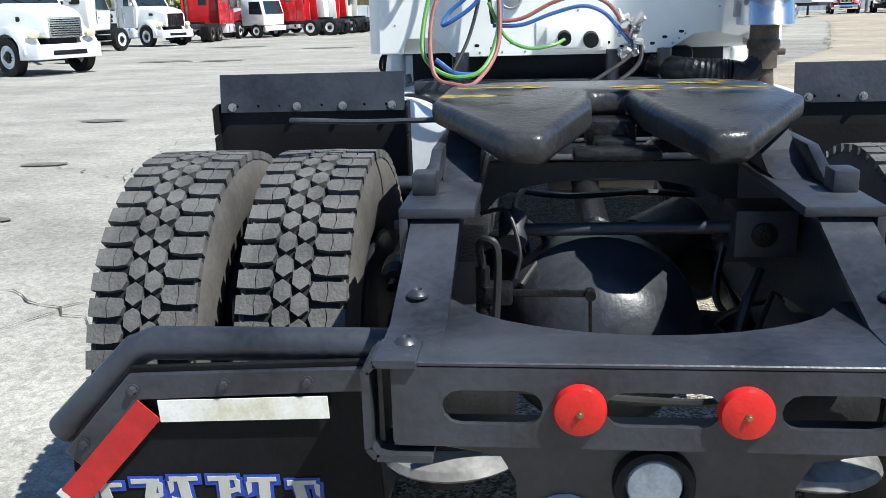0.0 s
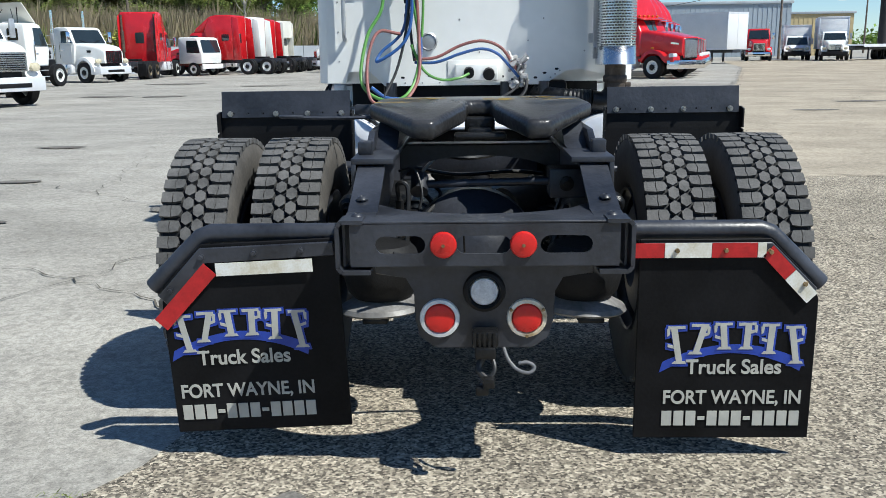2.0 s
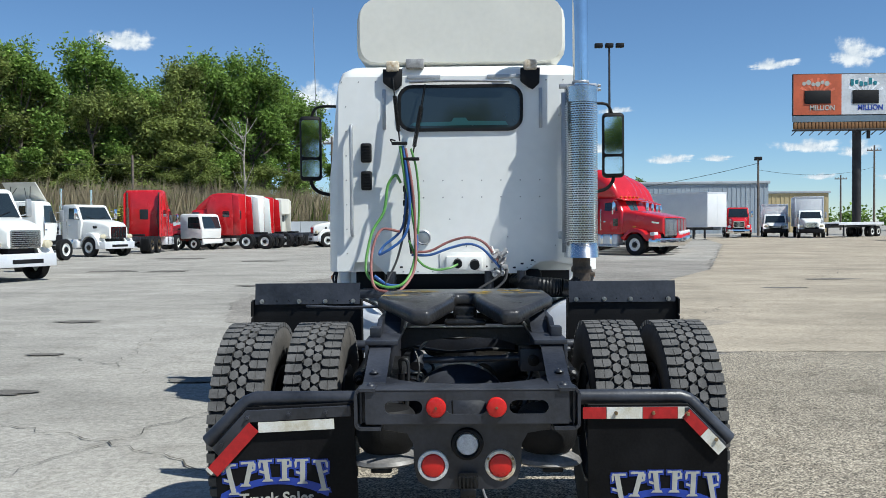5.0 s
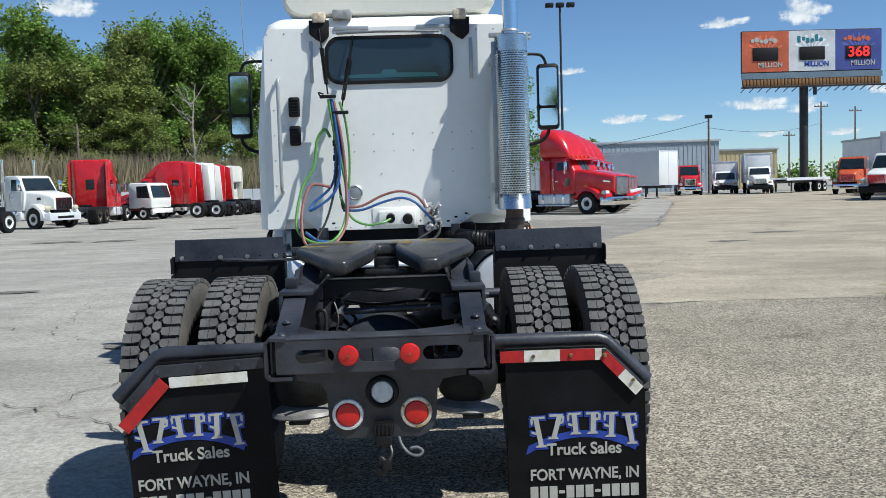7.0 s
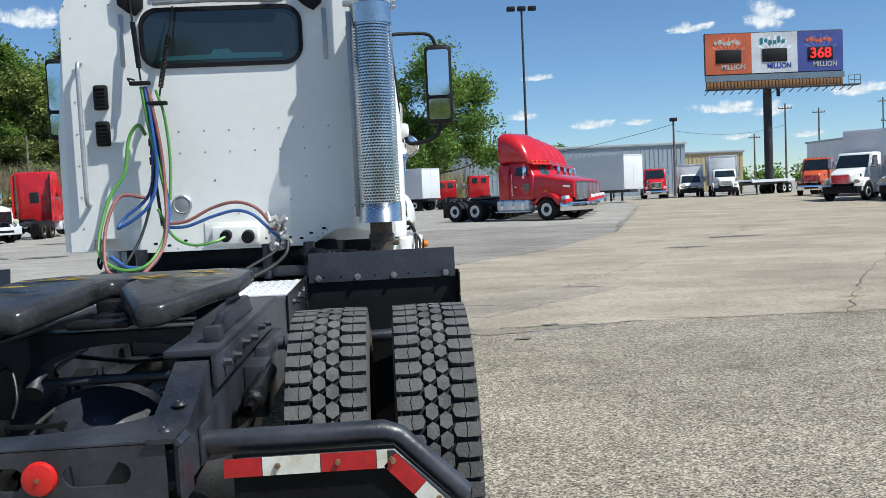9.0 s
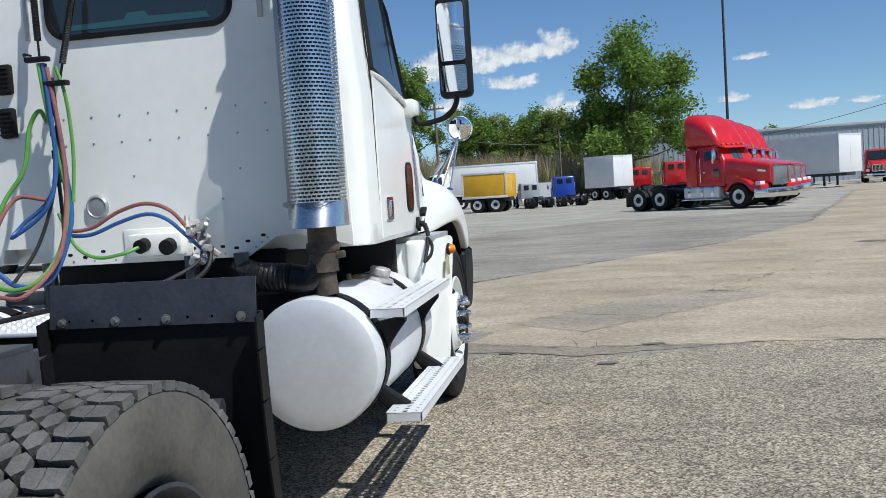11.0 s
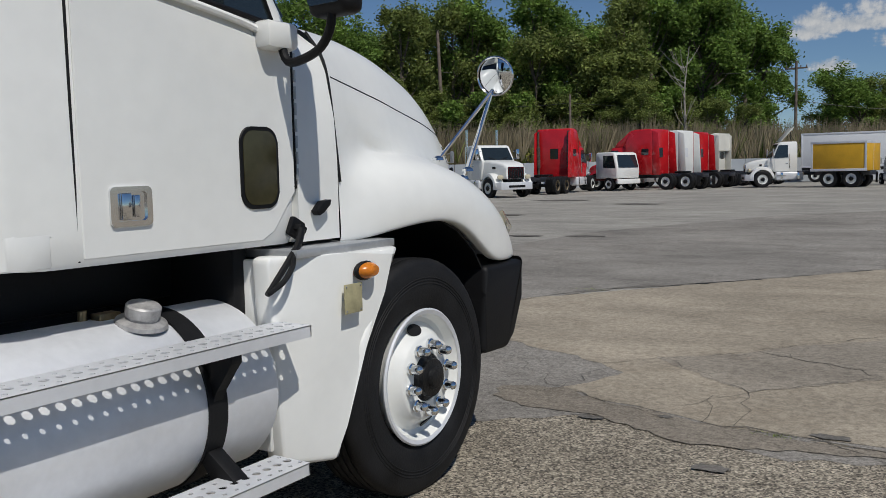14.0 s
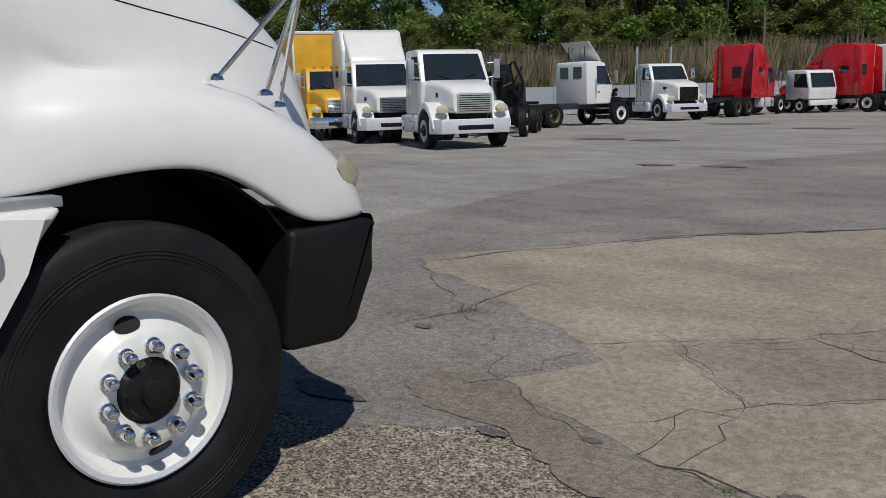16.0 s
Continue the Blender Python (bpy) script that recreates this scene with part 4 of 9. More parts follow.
# air springs, their pans, trailing arms, shocks, brake chambers
for s in (-1, 1):
    bm = B()
    lathe(bm, [(0.0, 0.235), (0.105, 0.235), (0.125, 0.215), (0.138, 0.17), (0.138, 0.12), (0.125, 0.07), (0.105, 0.045), (0.0, 0.045)], (s * 0.36, 0.50, 0.46), (0, 0, 1), 32)
    part("air_spring", bm, RUBBER, tractor, "black rubber air bag")
    bm = B()
    lathe(bm, [(0.0, 0.05), (0.09, 0.05), (0.105, 0.035), (0.150, 0.012), (0.158, -0.004), (0.150, -0.012), (0.0, -0.012)], (s * 0.36, 0.50, 0.462), Vector((s * 0.04, 0.05, 1)), 32)
    part("spring_pan", bm, DULLZINC, tractor, "bare metal air bag pan")
    bm = B()
    prism(bm, [(0.36, 0.435), (0.62, 0.43), (1.0, 0.52), (1.75, 0.66), (1.75, 0.74), (1.0, 0.60), (0.62, 0.47), (0.36, 0.455)], "x", s * 0.33, s * 0.42, 0.006)
    part("trailing_arm", bm, GREASE_SHADE, tractor)
    bm = B()
    lathe(bm, [(0.010, -0.05), (0.010, 0), (0.022, 0.0), (0.022, 0.02), (0.034, 0.03), (0.038, 0.05), (0.034, 0.055), (0.038, 0.07), (0.038, 0.085), (0.030, 0.10), (0.030, 0.40)], (s * 0.495, 0.62, 0.80), Vector((0, 0.95, 0.05)), 16)
    part("shock_absorber", bm, GREASE_SHADE, tractor)
    bm = B()
    lathe(bm, [(0, -0.1), (0.07, -0.1), (0.085, -0.08), (0.085, -0.01), (0.095, 0.0), (0.095, 0.02), (0.085, 0.03), (0.07, 0.11), (0, 0.12)], (s * 0.30, 1.42, 0.60), Vector((0, 1, 0.1)), 24)
    part("brake_chamber", bm, GREASE_SHADE, tractor)
    bm = B()
    for k in range(6):
        y = 1.25 + 0.11 * k
        bolt(bm, (s * 0.425, y, 0.84), (s, 0, 0), 0.012, 0.02)
        bolt(bm, (s * 0.425, y, 0.72), (s, 0, 0), 0.012, 0.02)
    part("rail_bolt", bm, BLACK, tractor)
    bm = B()
    box(bm, min(s * 0.425, s * 0.50), max(s * 0.425, s * 0.50), 0.92, 1.10, 0.68, 0.86, 0.008)
    box(bm, min(s * 0.425, s * 0.47), max(s * 0.425, s * 0.47), 1.18, 1.65, 0.66, 0.88, 0.006)
    part("rail_bracket", bm, BLACK, tractor)
for y, z in ((2.25, 0.86), (3.1, 0.86)):
    bm = B()
    box(bm, -0.33, 0.33, y, y + 0.02, z - 0.16, z, 0.003)
    box(bm, -0.33, 0.33, y, y + 0.09, z - 0.012, z, 0.003)
    part("crossmember", bm, BLACK, tractor)
# middle arched cross member with chips
bm = B()
out = [(-0.33, 0.94)] + [(0.33 - 0.66 * (1 - i / 12), 0.945 + 0.008 * math.sin(math.pi * i / 12)) for i in range(13)] + [(0.33, 0.80)] + [(0.33 - 0.66 * i / 14, 0.80 + 0.105 * math.sin(math.pi * i / 14) ** 0.4) for i in range(1, 14)] + [(-0.33, 0.80)]
prism(bm, [(x, z + 0.035) for x, z in out[1:]], "y", 1.06, 1.072, 0.002, 1)
box(bm, -0.33, 0.33, 1.06, 1.16, 0.980, 0.988, 0.002)
part("arched_crossmember", bm, BLACK, tractor)
bm = B()
cyl(bm, (-0.13, 2.62, 0.72), (0.32, 2.62, 0.72), 0.13, seg=28)
part("air_tank", bm, BLACK, tractor)
bm = B()
cyl(bm, (0.12, 1.36, 0.66), (0.28, 1.50, 0.70), 0.10, seg=24)
part("brake_pot", bm, RUST, tractor)

# quarter fenders
for s in (-1, 1):
    bm = B()
    holed(bm, [(s * 0.600, 1.068), (s * 1.205, 1.068), (s * 1.205, 1.188), (s * 0.600, 1.188)], [ring2(s * (0.66 + 0.07 * k), 1.087, 0.0045, n=8) for k in range(8)],
          lambda u, v: Vector((u, 1.578 + (v - 1.07) * 0.15, v)), Vector((0, 0.005, 0)))
    part("fender_plate", bm, BLACK, tractor, "flat black steel fender top")
    bm = B()
    prof = [(1.592, 1.095), (1.592, 1.0), (1.598, 0.86), (1.612, 0.70), (1.635, 0.54), (1.665, 0.38)]
    for (y0, z0), (y1, z1) in zip(prof, prof[1:]):
        vs = [(s * 0.585, y0, z0), (s * 1.215, y0, z0), (s * 1.215, y1, z1), (s * 0.585, y1, z1)]
        a = [bm.verts.new(v) for v in vs]
        b = [bm.verts.new(Vector(v) + Vector((0, 0.014, 0))) for v in vs]
        bm.faces.new(a)
        bm.faces.new(b)
        for i in range(4):
            bm.faces.new((a[i], a[(i + 1) % 4], b[(i + 1) % 4], b[i]))
    for xx in (0.585, 1.215):
        for (y0, z0), (y1, z1) in zip(prof, prof[1:]):
            q = [(s * xx, y0 - 0.05, z0 - 0.01), (s * xx, y0, z0), (s * xx, y1, z1), (s * xx, y1 - 0.05, z1)]
            a = [bm.verts.new(v) for v in q]
            b = [bm.verts.new(Vector(v) + Vector((s * 0.006, 0, 0))) for v in q]
            bm.faces.new(a)
            bm.faces.new(b)
            for i in range(4):
                bm.faces.new((a[i], a[(i + 1) % 4], b[(i + 1) % 4], b[i]))
    part("fender_apron", bm, MATTE, tractor, "black rubber apron ahead of the wheels")
    for x in (0.64, 0.80, 0.95, 1.165):
        bm = B()
        bolt(bm, (s * x, 1.577, 1.085), (0, -1, 0), 0.010, 0.012)
        part("fender_bolt", bm, STEEL, tractor)
    bm = B()
    tube(bm, [(s * 0.42, 1.50, 0.84), (s * 0.62, 1.50, 0.84), (s * 1.1, 1.56, 0.84)], 0.028, 12, 1)
    cyl(bm, (s * 0.50, 1.50, 0.84), (s * 0.53, 1.50, 0.84), 0.036, seg=14)
    part("fender_tube", bm, BLACK, tractor)

# fifth wheel
bm = B()
fw = [(-0.30, 1.50), (0.30, 1.50), (0.43, 1.38), (0.435, 1.02), (0.36, 0.90), (0.25, 0.735), (0.17, 0.725), (0.055, 0.98), (0.045, 1.20), (-0.045, 1.20), (-0.055, 0.98), (-0.17, 0.725), (-0.25, 0.735), (-0.36, 0.90), (-0.435, 1.02), (-0.43, 1.38)]
fw = [(x, y - 0.12) for x, y in fw]
prism(bm, fw, "z", 1.092, 1.165)
bmesh.ops.bisect_plane(bm, geom=bm.verts[:] + bm.edges[:] + bm.faces[:], plane_co=(0, 0.90, 0), plane_no=(0, 1, 0), dist=1e-4)
for v in bm.verts:
    if v.co.y < 0.90:
        v.co.z -= (0.90 - v.co.y) * 0.16
    if v.co.z < 1.10 and abs(v.co.x) > 0.3:
        v.co.z += 0.015
bmesh.ops.bevel(bm, geom=[e for e in bm.edges if e.is_manifold and e.calc_face_angle(0) > 0.5], offset=0.022, segments=3, affect="EDGES", profile=0.5)
fifth = part("fifth_wheel", bm, WORN, tractor, "black fifth wheel plate with yellow paint worn through", smooth=40)
bm = B()
rng = random.Random(8)
for x0, x1, y0, y1 in ((-0.36, -0.10, 1.28, 1.36), (0.03, 0.12, 1.14, 1.30), (0.15, 0.33, 1.30, 1.38), (-0.40, -0.25, 1.05, 1.10), (0.2, 0.4, 1.16, 1.21)):
    for k in range(9):
        cx_, cy_ = rng.uniform(x0, x1), rng.uniform(y0, y1) - 0.12
        n = 9
        vs = [bm.verts.new((cx_ + rng.uniform(0.014, 0.045) * math.cos(6.283 * i / n), cy_ + rng.uniform(0.006, 0.020) * math.sin(6.283 * i / n), 1.1662 + 0.0004 * (k % 3))) for i in range(n)]
        bm.faces.new(vs)
part("yellow_paint", bm, mat("worn yellow paint", (0.46, 0.30, 0.03), 0.6, 0, 0.35, 30, 90), fifth)["kind"] = "stuff"
bm = B()
box(bm, -0.06, 0.06, 0.96, 1.08, 1.03, 1.10, 0.008)
box(bm, -0.045, 0.045, 0.86, 1.10, 1.035, 1.065, 0.006)
box(bm, -0.10, 0.10, 0.78, 0.88, 1.03, 1.055, 0.01)
part("lock_jaw", bm, GREASE_SHADE, tractor)
for s in (-1, 1):
    bm = B()
    prism(bm, [(0.66, 1.01), (1.30, 1.01), (1.20, 1.05), (1.10, 1.105), (0.88, 1.105), (0.80, 1.05)], "x", s * 0.31, s * 0.39, 0.006)
    prism(bm, [(0.56, 1.012), (0.72, 1.075), (1.18, 1.075), (1.26, 1.012)], "x", s * 0.39, s * 0.415, 0.004)
    part("pivot_bracket", bm, BLACK, tractor)
    bm = B()
    box(bm, min(s * 0.30, s * 0.445), max(s * 0.30, s * 0.445), 0.40, 1.72, 0.990, 1.010, 0.003)
    box(bm, min(s * 0.428, s * 0.445), max(s * 0.428, s * 0.445), 0.40, 1.72, 0.90, 0.992, 0.003)
    part("mounting_plate", bm, BLACK, tractor)
    bm = B()
    box(bm, min(s * 0.385, s * 0.435), max(s * 0.385, s * 0.435), 0.52, 0.58, 1.008, 1.055, 0.006)
    part("stop_block", bm, BLACK, tractor)
    for k in range(6):
        bm = B()
        bolt(bm, (s * 0.445, 0.50 + 0.17 * k, 0.955 - 0.012 * (k % 2)), (s, 0, 0), 0.013, 0.024)
        part("plate_bolt", bm, BLACK, tractor)
bm = B()
tube(bm, [(-0.40, 1.0, 1.105), (-0.62, 0.98, 1.105), (-0.72, 0.97, 1.11), (-0.79, 0.95, 1.115), (-0.77, 0.93, 1.117), (-0.70, 0.945, 1.113)], 0.007, 8, 5)
part("release_handle", bm, BLACK, tractor)
# deck plates between fifth wheel and cab
bm = B()
box(bm, -0.41, 0.41, 2.42, 3.18, 0.925, 0.943, 0.004)
deck = part("deck_plate", bm, ALU, tractor, "bright perforated aluminium deck plate")
bm = B()
for i in range(17):
    for j in range(15):
        lathe(bm, [(0.012, -0.002), (0.009, 0.004), (0.005, 0.0035), (0.0, 0.0005)], (-0.375 + 0.047 * i + 0.012 * (j % 2), 2.46 + 0.049 * j, 0.943), (0, 0, 1), 6)
part("tread_pattern", bm, ALU, deck)["kind"] = "stuff"
# outer reinforcement plates with their bolts, brake air tanks
for s in (-1, 1):
    bm = B()
    prism(bm, [(2.20, 0.70), (2.20, 0.955), (3.22, 0.965), (3.22, 0.735), (3.05, 0.70)], "x", s * 0.4245, s * 0.436, 0.002, 1)
    pl = part("frame_plate", bm, GREASE_SHADE, tractor)
    bm = B()
    bolt(bm, (s * 0.436, 0, 0), (s, 0, 0), 0.016, 0.014)
    cyl(bm, (s * 0.44, 0, 0), (s * 0.472, 0, 0), 0.008, seg=8)
    first = None
    for y, z in ((2.63, 0.90), (2.69, 0.905), (2.89, 0.90), (2.95, 0.905), (2.61, 0.745), (2.69, 0.75), (2.88, 0.75), (2.94, 0.755), (2.40, 0.90), (2.40, 0.745)):
        o = part("plate_bolt", bm, BLACK, pl) if first is None else again(first, pl)
        first = first or o
        o.matrix_basis = pose(0, y, z)
    bm = B()
    for y, z in ((3.12, 0.77), (3.18, 0.78), (2.50, 0.745), (3.15, 0.92)):
        lathe(bm, [(0.009, 0.0005), (0.009, 0.0012), (0, 0.0012)], (s * 0.436, y, z), (s, 0, 0), 10)
    part("punched_hole", bm, MATTE, pl)
    bm = B()
    lathe(bm, [(0, -0.03), (0.02, -0.03), (0.022, -0.012), (0.06, -0.006), (0.10, 0.01), (0.118, 0.035), (0.12, 0.06), (0.12, 0.33), (0.112, 0.36), (0.07, 0.385), (0, 0.39)], (s * 0.52, 2.70, 0.51), (0, 1, 0), 28)
    at = part("air_tank", bm, GREASE_SHADE, tractor, "black brake air tank")
    bm = B()
    lathe(bm, [(0.1215, 0.0), (0.1235, 0.004), (0.1235, 0.026), (0.1215, 0.03)], (s * 0.52, 2.78, 0.51), (0, 1, 0), 28)
    box(bm, min(s * 0.42, s * 0.45), max(s * 0.42, s * 0.45), 2.78, 2.81, 0.56, 0.72, 0.004)
    part("tank_band", bm, GREASE_SHADE, at)
    bm = B()
    bolt(bm, (s * 0.52, 2.672, 0.51), (0, -1, 0), 0.014, 0.014)
    part("drain_plug", bm, STEEL, at)


# ---- cab, hood, tank, exhaust ----
def rsec(z, hw, y0, y1, r, n=5):
    """A rounded outline at height z, from centre back round to the front."""
    return [(x, y, z) for x, y in rounded(-hw, hw, y0, y1, r, n)]


def loft(bm, secs, cap=True):
    rings = [[bm.verts.new(p) for p in s] for s in secs]
    n = len(rings[0])
    for a, b in zip(rings, rings[1:]):
        for i in range(n):
            j = (i + 1) % n
            bm.faces.new((a[i], a[j], b[j], b[i]))
    if cap:
        bm.faces.new(rings[0][::-1])
        bm.faces.new(rings[-1])
    return bm


CB = 3.385
bm = B()
loft(bm, [rsec(1.15, 1.035, CB + 0.13, 4.60, 0.09), rsec(1.17, 1.05, CB + 0.12, 4.61, 0.10), rsec(1.245, 1.05, CB + 0.11, 4.62, 0.10), rsec(1.25, 1.05, CB - 0.002, 4.62, 0.10), rsec(1.90, 1.045, CB, 4.66, 0.10), rsec(1.97, 1.035, CB, 4.62, 0.10), rsec(2.55, 0.985, CB + 0.02, 4.28, 0.10),
          rsec(2.66, 0.965, CB + 0.03, 4.18, 0.10), rsec(2.72, 0.94, CB + 0.05, 4.08, 0.10), rsec(2.76, 0.88, CB + 0.10, 3.95, 0.10)])
cab = part("cab_shell", bm, WHITE, tractor, "white painted day cab", smooth=40)
# lower rear corners of the shell
for s in (-1, 1):
    bm = B()
    arc = [(0.95 + 0.10 * math.sin(a), CB - 0.002 + 0.10 - 0.10 * math.cos(a)) for a in (math.pi / 2 * k / 6 for k in range(7))]
    prism(bm, [(s * x, y) for x, y in [(0.87, CB - 0.002)] + arc + [(1.0515, CB + 0.20), (0.87, CB + 0.20)]], "z", 1.158, 1.254, 0.004, 1)
    part("cab_corner", bm, WHITE, tractor, smooth=40)
# back panel skin with its stepped lower edge
bm = B()
edge = [(-0.985, 1.16), (-0.86, 1.16), (-0.84, 1.235), (-0.70, 1.235), (-0.60, 1.135), (0.46, 1.135), (0.60, 1.225), (0.70, 1.235), (0.985, 1.16), (0.955, 2.60), (0.92, 2.67), (-0.92, 2.67), (-0.955, 2.60)]
prism(bm, edge, "y", CB - 0.012, CB - 0.004, 0.002, 1)
part("back_panel", bm, WHITE, tractor, "riveted white back panel of the cab")
bm = B()
rng = random.Random(2)
for x, z in [(-0.58 + 0.115 * k, 1.155) for k in range(10)] + [(0.5 + 0.03 * k, 1.18 + 0.022 * k) for k in range(3)] + [(0.15 * k - 0.45, 1.86) for k in range(8)] + [(0.15 * k - 0.45, 1.73) for k in range(8)] + \
        [(-0.93 + 0.132 * k, 2.63) for k in range(15)] + [(-0.9, 1.3 + 0.19 * k) for k in range(7)] + [(0.72, 1.35), (0.03, 1.35), (0.35, 1.42), (-0.1, 1.56), (0.45, 1.56)]:
    lathe(bm, [(0.006, 0), (0.005, 0.0025), (0, 0.0035)], (x, CB - 0.012, z), (0, -1, 0), 8)
part("rivet", bm, STEEL, cab)["kind"] = "stuff"
bm = B()
for x, z in [(-0.40, 1.175), (-0.30, 1.20), (0.18, 1.19), (0.25, 1.17), (0.33, 1.19), (0.40, 1.18), (0.46, 1.21), (-0.48, 1.19), (0.54, 1.235)]:
    prism(bm, stadium(x - 0.013, x + 0.013, z - 0.007, z + 0.007, 4), "y", CB - 0.0135, CB - 0.0125)
part("punched_hole", bm, MATTE, cab)
# rear window
bm = B()
win = rounded(-0.47, 0.45, 2.265, 2.575, 0.09, 6)
holed(bm, rounded(-0.495, 0.475, 2.24, 2.60, 0.11, 6), [win], lambda u, v: Vector((u, CB - 0.026, v)), Vector((0, 0.016, 0)))
rw = part("rear_window", bm, MATTE, tractor, "rear window in a black rubber gasket")
bm = B()
prism(bm, win, "y", CB - 0.018, CB - 0.013)
part("pane", bm, GLASS, rw)
# lighter band laid on the opaque pane, for the brighter view through the cab
bm = B()
prism(bm, [(-0.40, 2.285), (0.36, 2.285), (0.34, 2.315), (0.05, 2.32), (0.03, 2.345), (-0.06, 2.345), (-0.08, 2.315), (-0.38, 2.31)], "y", CB - 0.0195, CB - 0.0183)
part("lower_view_band", bm, TEALGLASS, rw)
# roof skin ridge, strap brackets, rain strips
for x in (-0.53, 0.53):
    bm = B()
    prism(bm, [(x - 0.075, 2.72), (x + 0.075, 2.72), (x + 0.07, 2.60), (x + 0.02, 2.555), (x - 0.02, 2.575), (x - 0.075, 2.62)], "y", CB - 0.05, CB - 0.012, 0.004)
    part("corner_bracket", bm, MATTE, cab)
for x in (-0.53, 0.53):
    bm = B()
    box(bm, x - 0.05, x + 0.05, CB - 0.07, CB + 0.03, 2.70, 2.78, 0.015)
    part("bracket_seal", bm, OLDRING, cab)
for a, b, c, d in ((-0.42, -0.16, 2.645, 2.675), (0.2, 0.48, 2.645, 2.675), (-0.614, -0.586, 2.26, 2.57), (0.596, 0.624, 2.26, 2.57)):
    bm = B()
    box(bm, a, b, CB - 0.022, CB - 0.01, c, d, 0.004)
    part("drip_strip", bm, SILVER, cab)
bm = B()
tube(bm, [(-0.40, CB - 0.03, 2.62), (-0.1, CB - 0.05, 2.625), (0.37, CB - 0.05, 2.615)], 0.009, 8, 3)
part("pogo_rail", bm, STEEL, cab)
# raised roof fairing
bm = B()
prof = lambda k, dz: [(u * k, v + dz) for u, v in rounded(-0.83, 0.83, 2.78, 3.28, 0.14, 4)]
loft(bm, [[(u, y, v) for u, v in prof(k, dz)] for y, k, dz in ((3.50, 0.96, 0.02), (3.53, 0.985, 0.005), (3.60, 1.0, 0.0), (4.05, 0.97, -0.02), (4.40, 0.80, -0.25))])
part("roof_fairing", bm, CREAM, tractor, "cream fibreglass roof fairing", smooth=50)
bm = B()
box(bm, -0.43, -0.29, 3.40, 3.50, 2.74, 2.81, 0.006)
part("roof_bracket", bm, FITTING, tractor)
# grab handle and two air vents
bm = B()
tube(bm, [(-0.855, CB - 0.01, 2.29), (-0.855, CB - 0.06, 2.27), (-0.855, CB - 0.065, 2.1), (-0.855, CB - 0.065, 1.6), (-0.855, CB - 0.06, 1.46), (-0.855, CB - 0.01, 1.44)], 0.014, 10, 4)
part("grab_handle", bm, SILVER, tractor, "silver grab handle on the cab back")
for z in (2.08, 1.865):
    bm = B()
    box(bm, -0.785, -0.70, CB - 0.045, CB - 0.008, z - 0.075, z + 0.075, 0.015)
    v = part("air_vent", bm, MATTE, tractor, "black louvred air vent")
    bm = B()
    for k in range(6):
        box(bm, -0.775, -0.71, CB - 0.056, CB - 0.040, z - 0.062 + 0.022 * k, z - 0.053 + 0.022 * k, 0.002)
    part("louvre", bm, MATTE, v)
# round clear lamp, junction box, service lines
bm = B()
lathe(bm, [(0.058, 0), (0.060, 0.012), (0.050, 0.02), (0.046, 0.014), (0.0, 0.022)], (-0.305, CB - 0.012, 1.42), (0, -1, 0), 24)
part("work_light", bm, SILVER, tractor, "round clear work light")
bm = B()
box(bm, -0.13, 0.15, CB - 0.08, CB - 0.01, 1.165, 1.275, 0.012)
box(bm, -0.18, 0.18, CB - 0.02, CB - 0.01, 1.15, 1.30, 0.004)
jb = part("junction_box", bm, WHITE, tractor)
bm = B()
cyl(bm, (-0.04, CB - 0.13, 1.215), (-0.04, CB - 0.07, 1.225), 0.034, seg=14)
part("connector", bm, MATTE, jb)
bm = B()
cyl(bm, (0.09, CB - 0.12, 1.205), (0.09, CB - 0.07, 1.215), 0.038, seg=14)
part("connector", bm, MATTE, jb)


def hose(pts, r, material, name="air_hose", label=""):
    bm = B()
    tube(bm, pts, r * 0.8, 8, 7)
    return part(name, bm, material, tractor, label)


hose([(-0.47, 3.24, 2.12), (-0.44, 3.23, 1.9), (-0.40, 3.22, 1.7), (-0.36, 3.20, 1.45), (-0.37, 3.12, 1.22), (-0.45, 3.02, 1.08), (-0.60, 3.0, 1.07), (-0.72, 3.06, 1.18), (-0.69, 3.18, 1.45), (-0.60, 3.24, 1.62), (-0.57, 3.27, 1.82), (-0.51, 3.27, 1.90), (-0.47, 3.27, 1.84)], 0.014, HOSE_G, label="bright green coiled air hose")
hose([(-0.45, 3.24, 2.12), (-0.42, 3.22, 1.9), (-0.40, 3.2, 1.62), (-0.45, 3.16, 1.42), (-0.62, 3.14, 1.30), (-0.60, 3.2, 1.36), (-0.46, 3.24, 1.5), (-0.42, 3.25, 1.8)], 0.013, HOSE_B, label="blue air hose")
hose([(-0.43, 3.24, 2.10), (-0.38, 3.22, 1.8), (-0.36, 3.2, 1.5), (-0.36, 3.10, 1.2), (-0.46, 2.98, 1.04), (-0.56, 2.96, 1.03), (-0.66, 2.98, 1.08), (-0.68, 3.08, 1.30), (-0.62, 3.18, 1.48), (-0.48, 3.22, 1.47)], 0.013, HOSE_R, label="faded red air hose")
hose([(-0.46, 3.25, 2.12), (-0.40, 3.24, 1.85), (-0.38, 3.24, 1.6), (-0.35, 3.2, 1.35), (-0.42, 3.12, 1.10), (-0.55, 3.06, 1.07), (-0.66, 3.06, 1.14)], 0.016, HOSE_B, "power_cable", "blue-grey coiled power cable")
hose([(-0.41, 3.2, 1.40), (-0.33, 3.19, 1.24), (-0.22, 3.18, 1.18), (-0.10, 3.2, 1.19), (-0.04, 3.25, 1.215)], 0.011, HOSE_G, "power_cable", "green power cable")
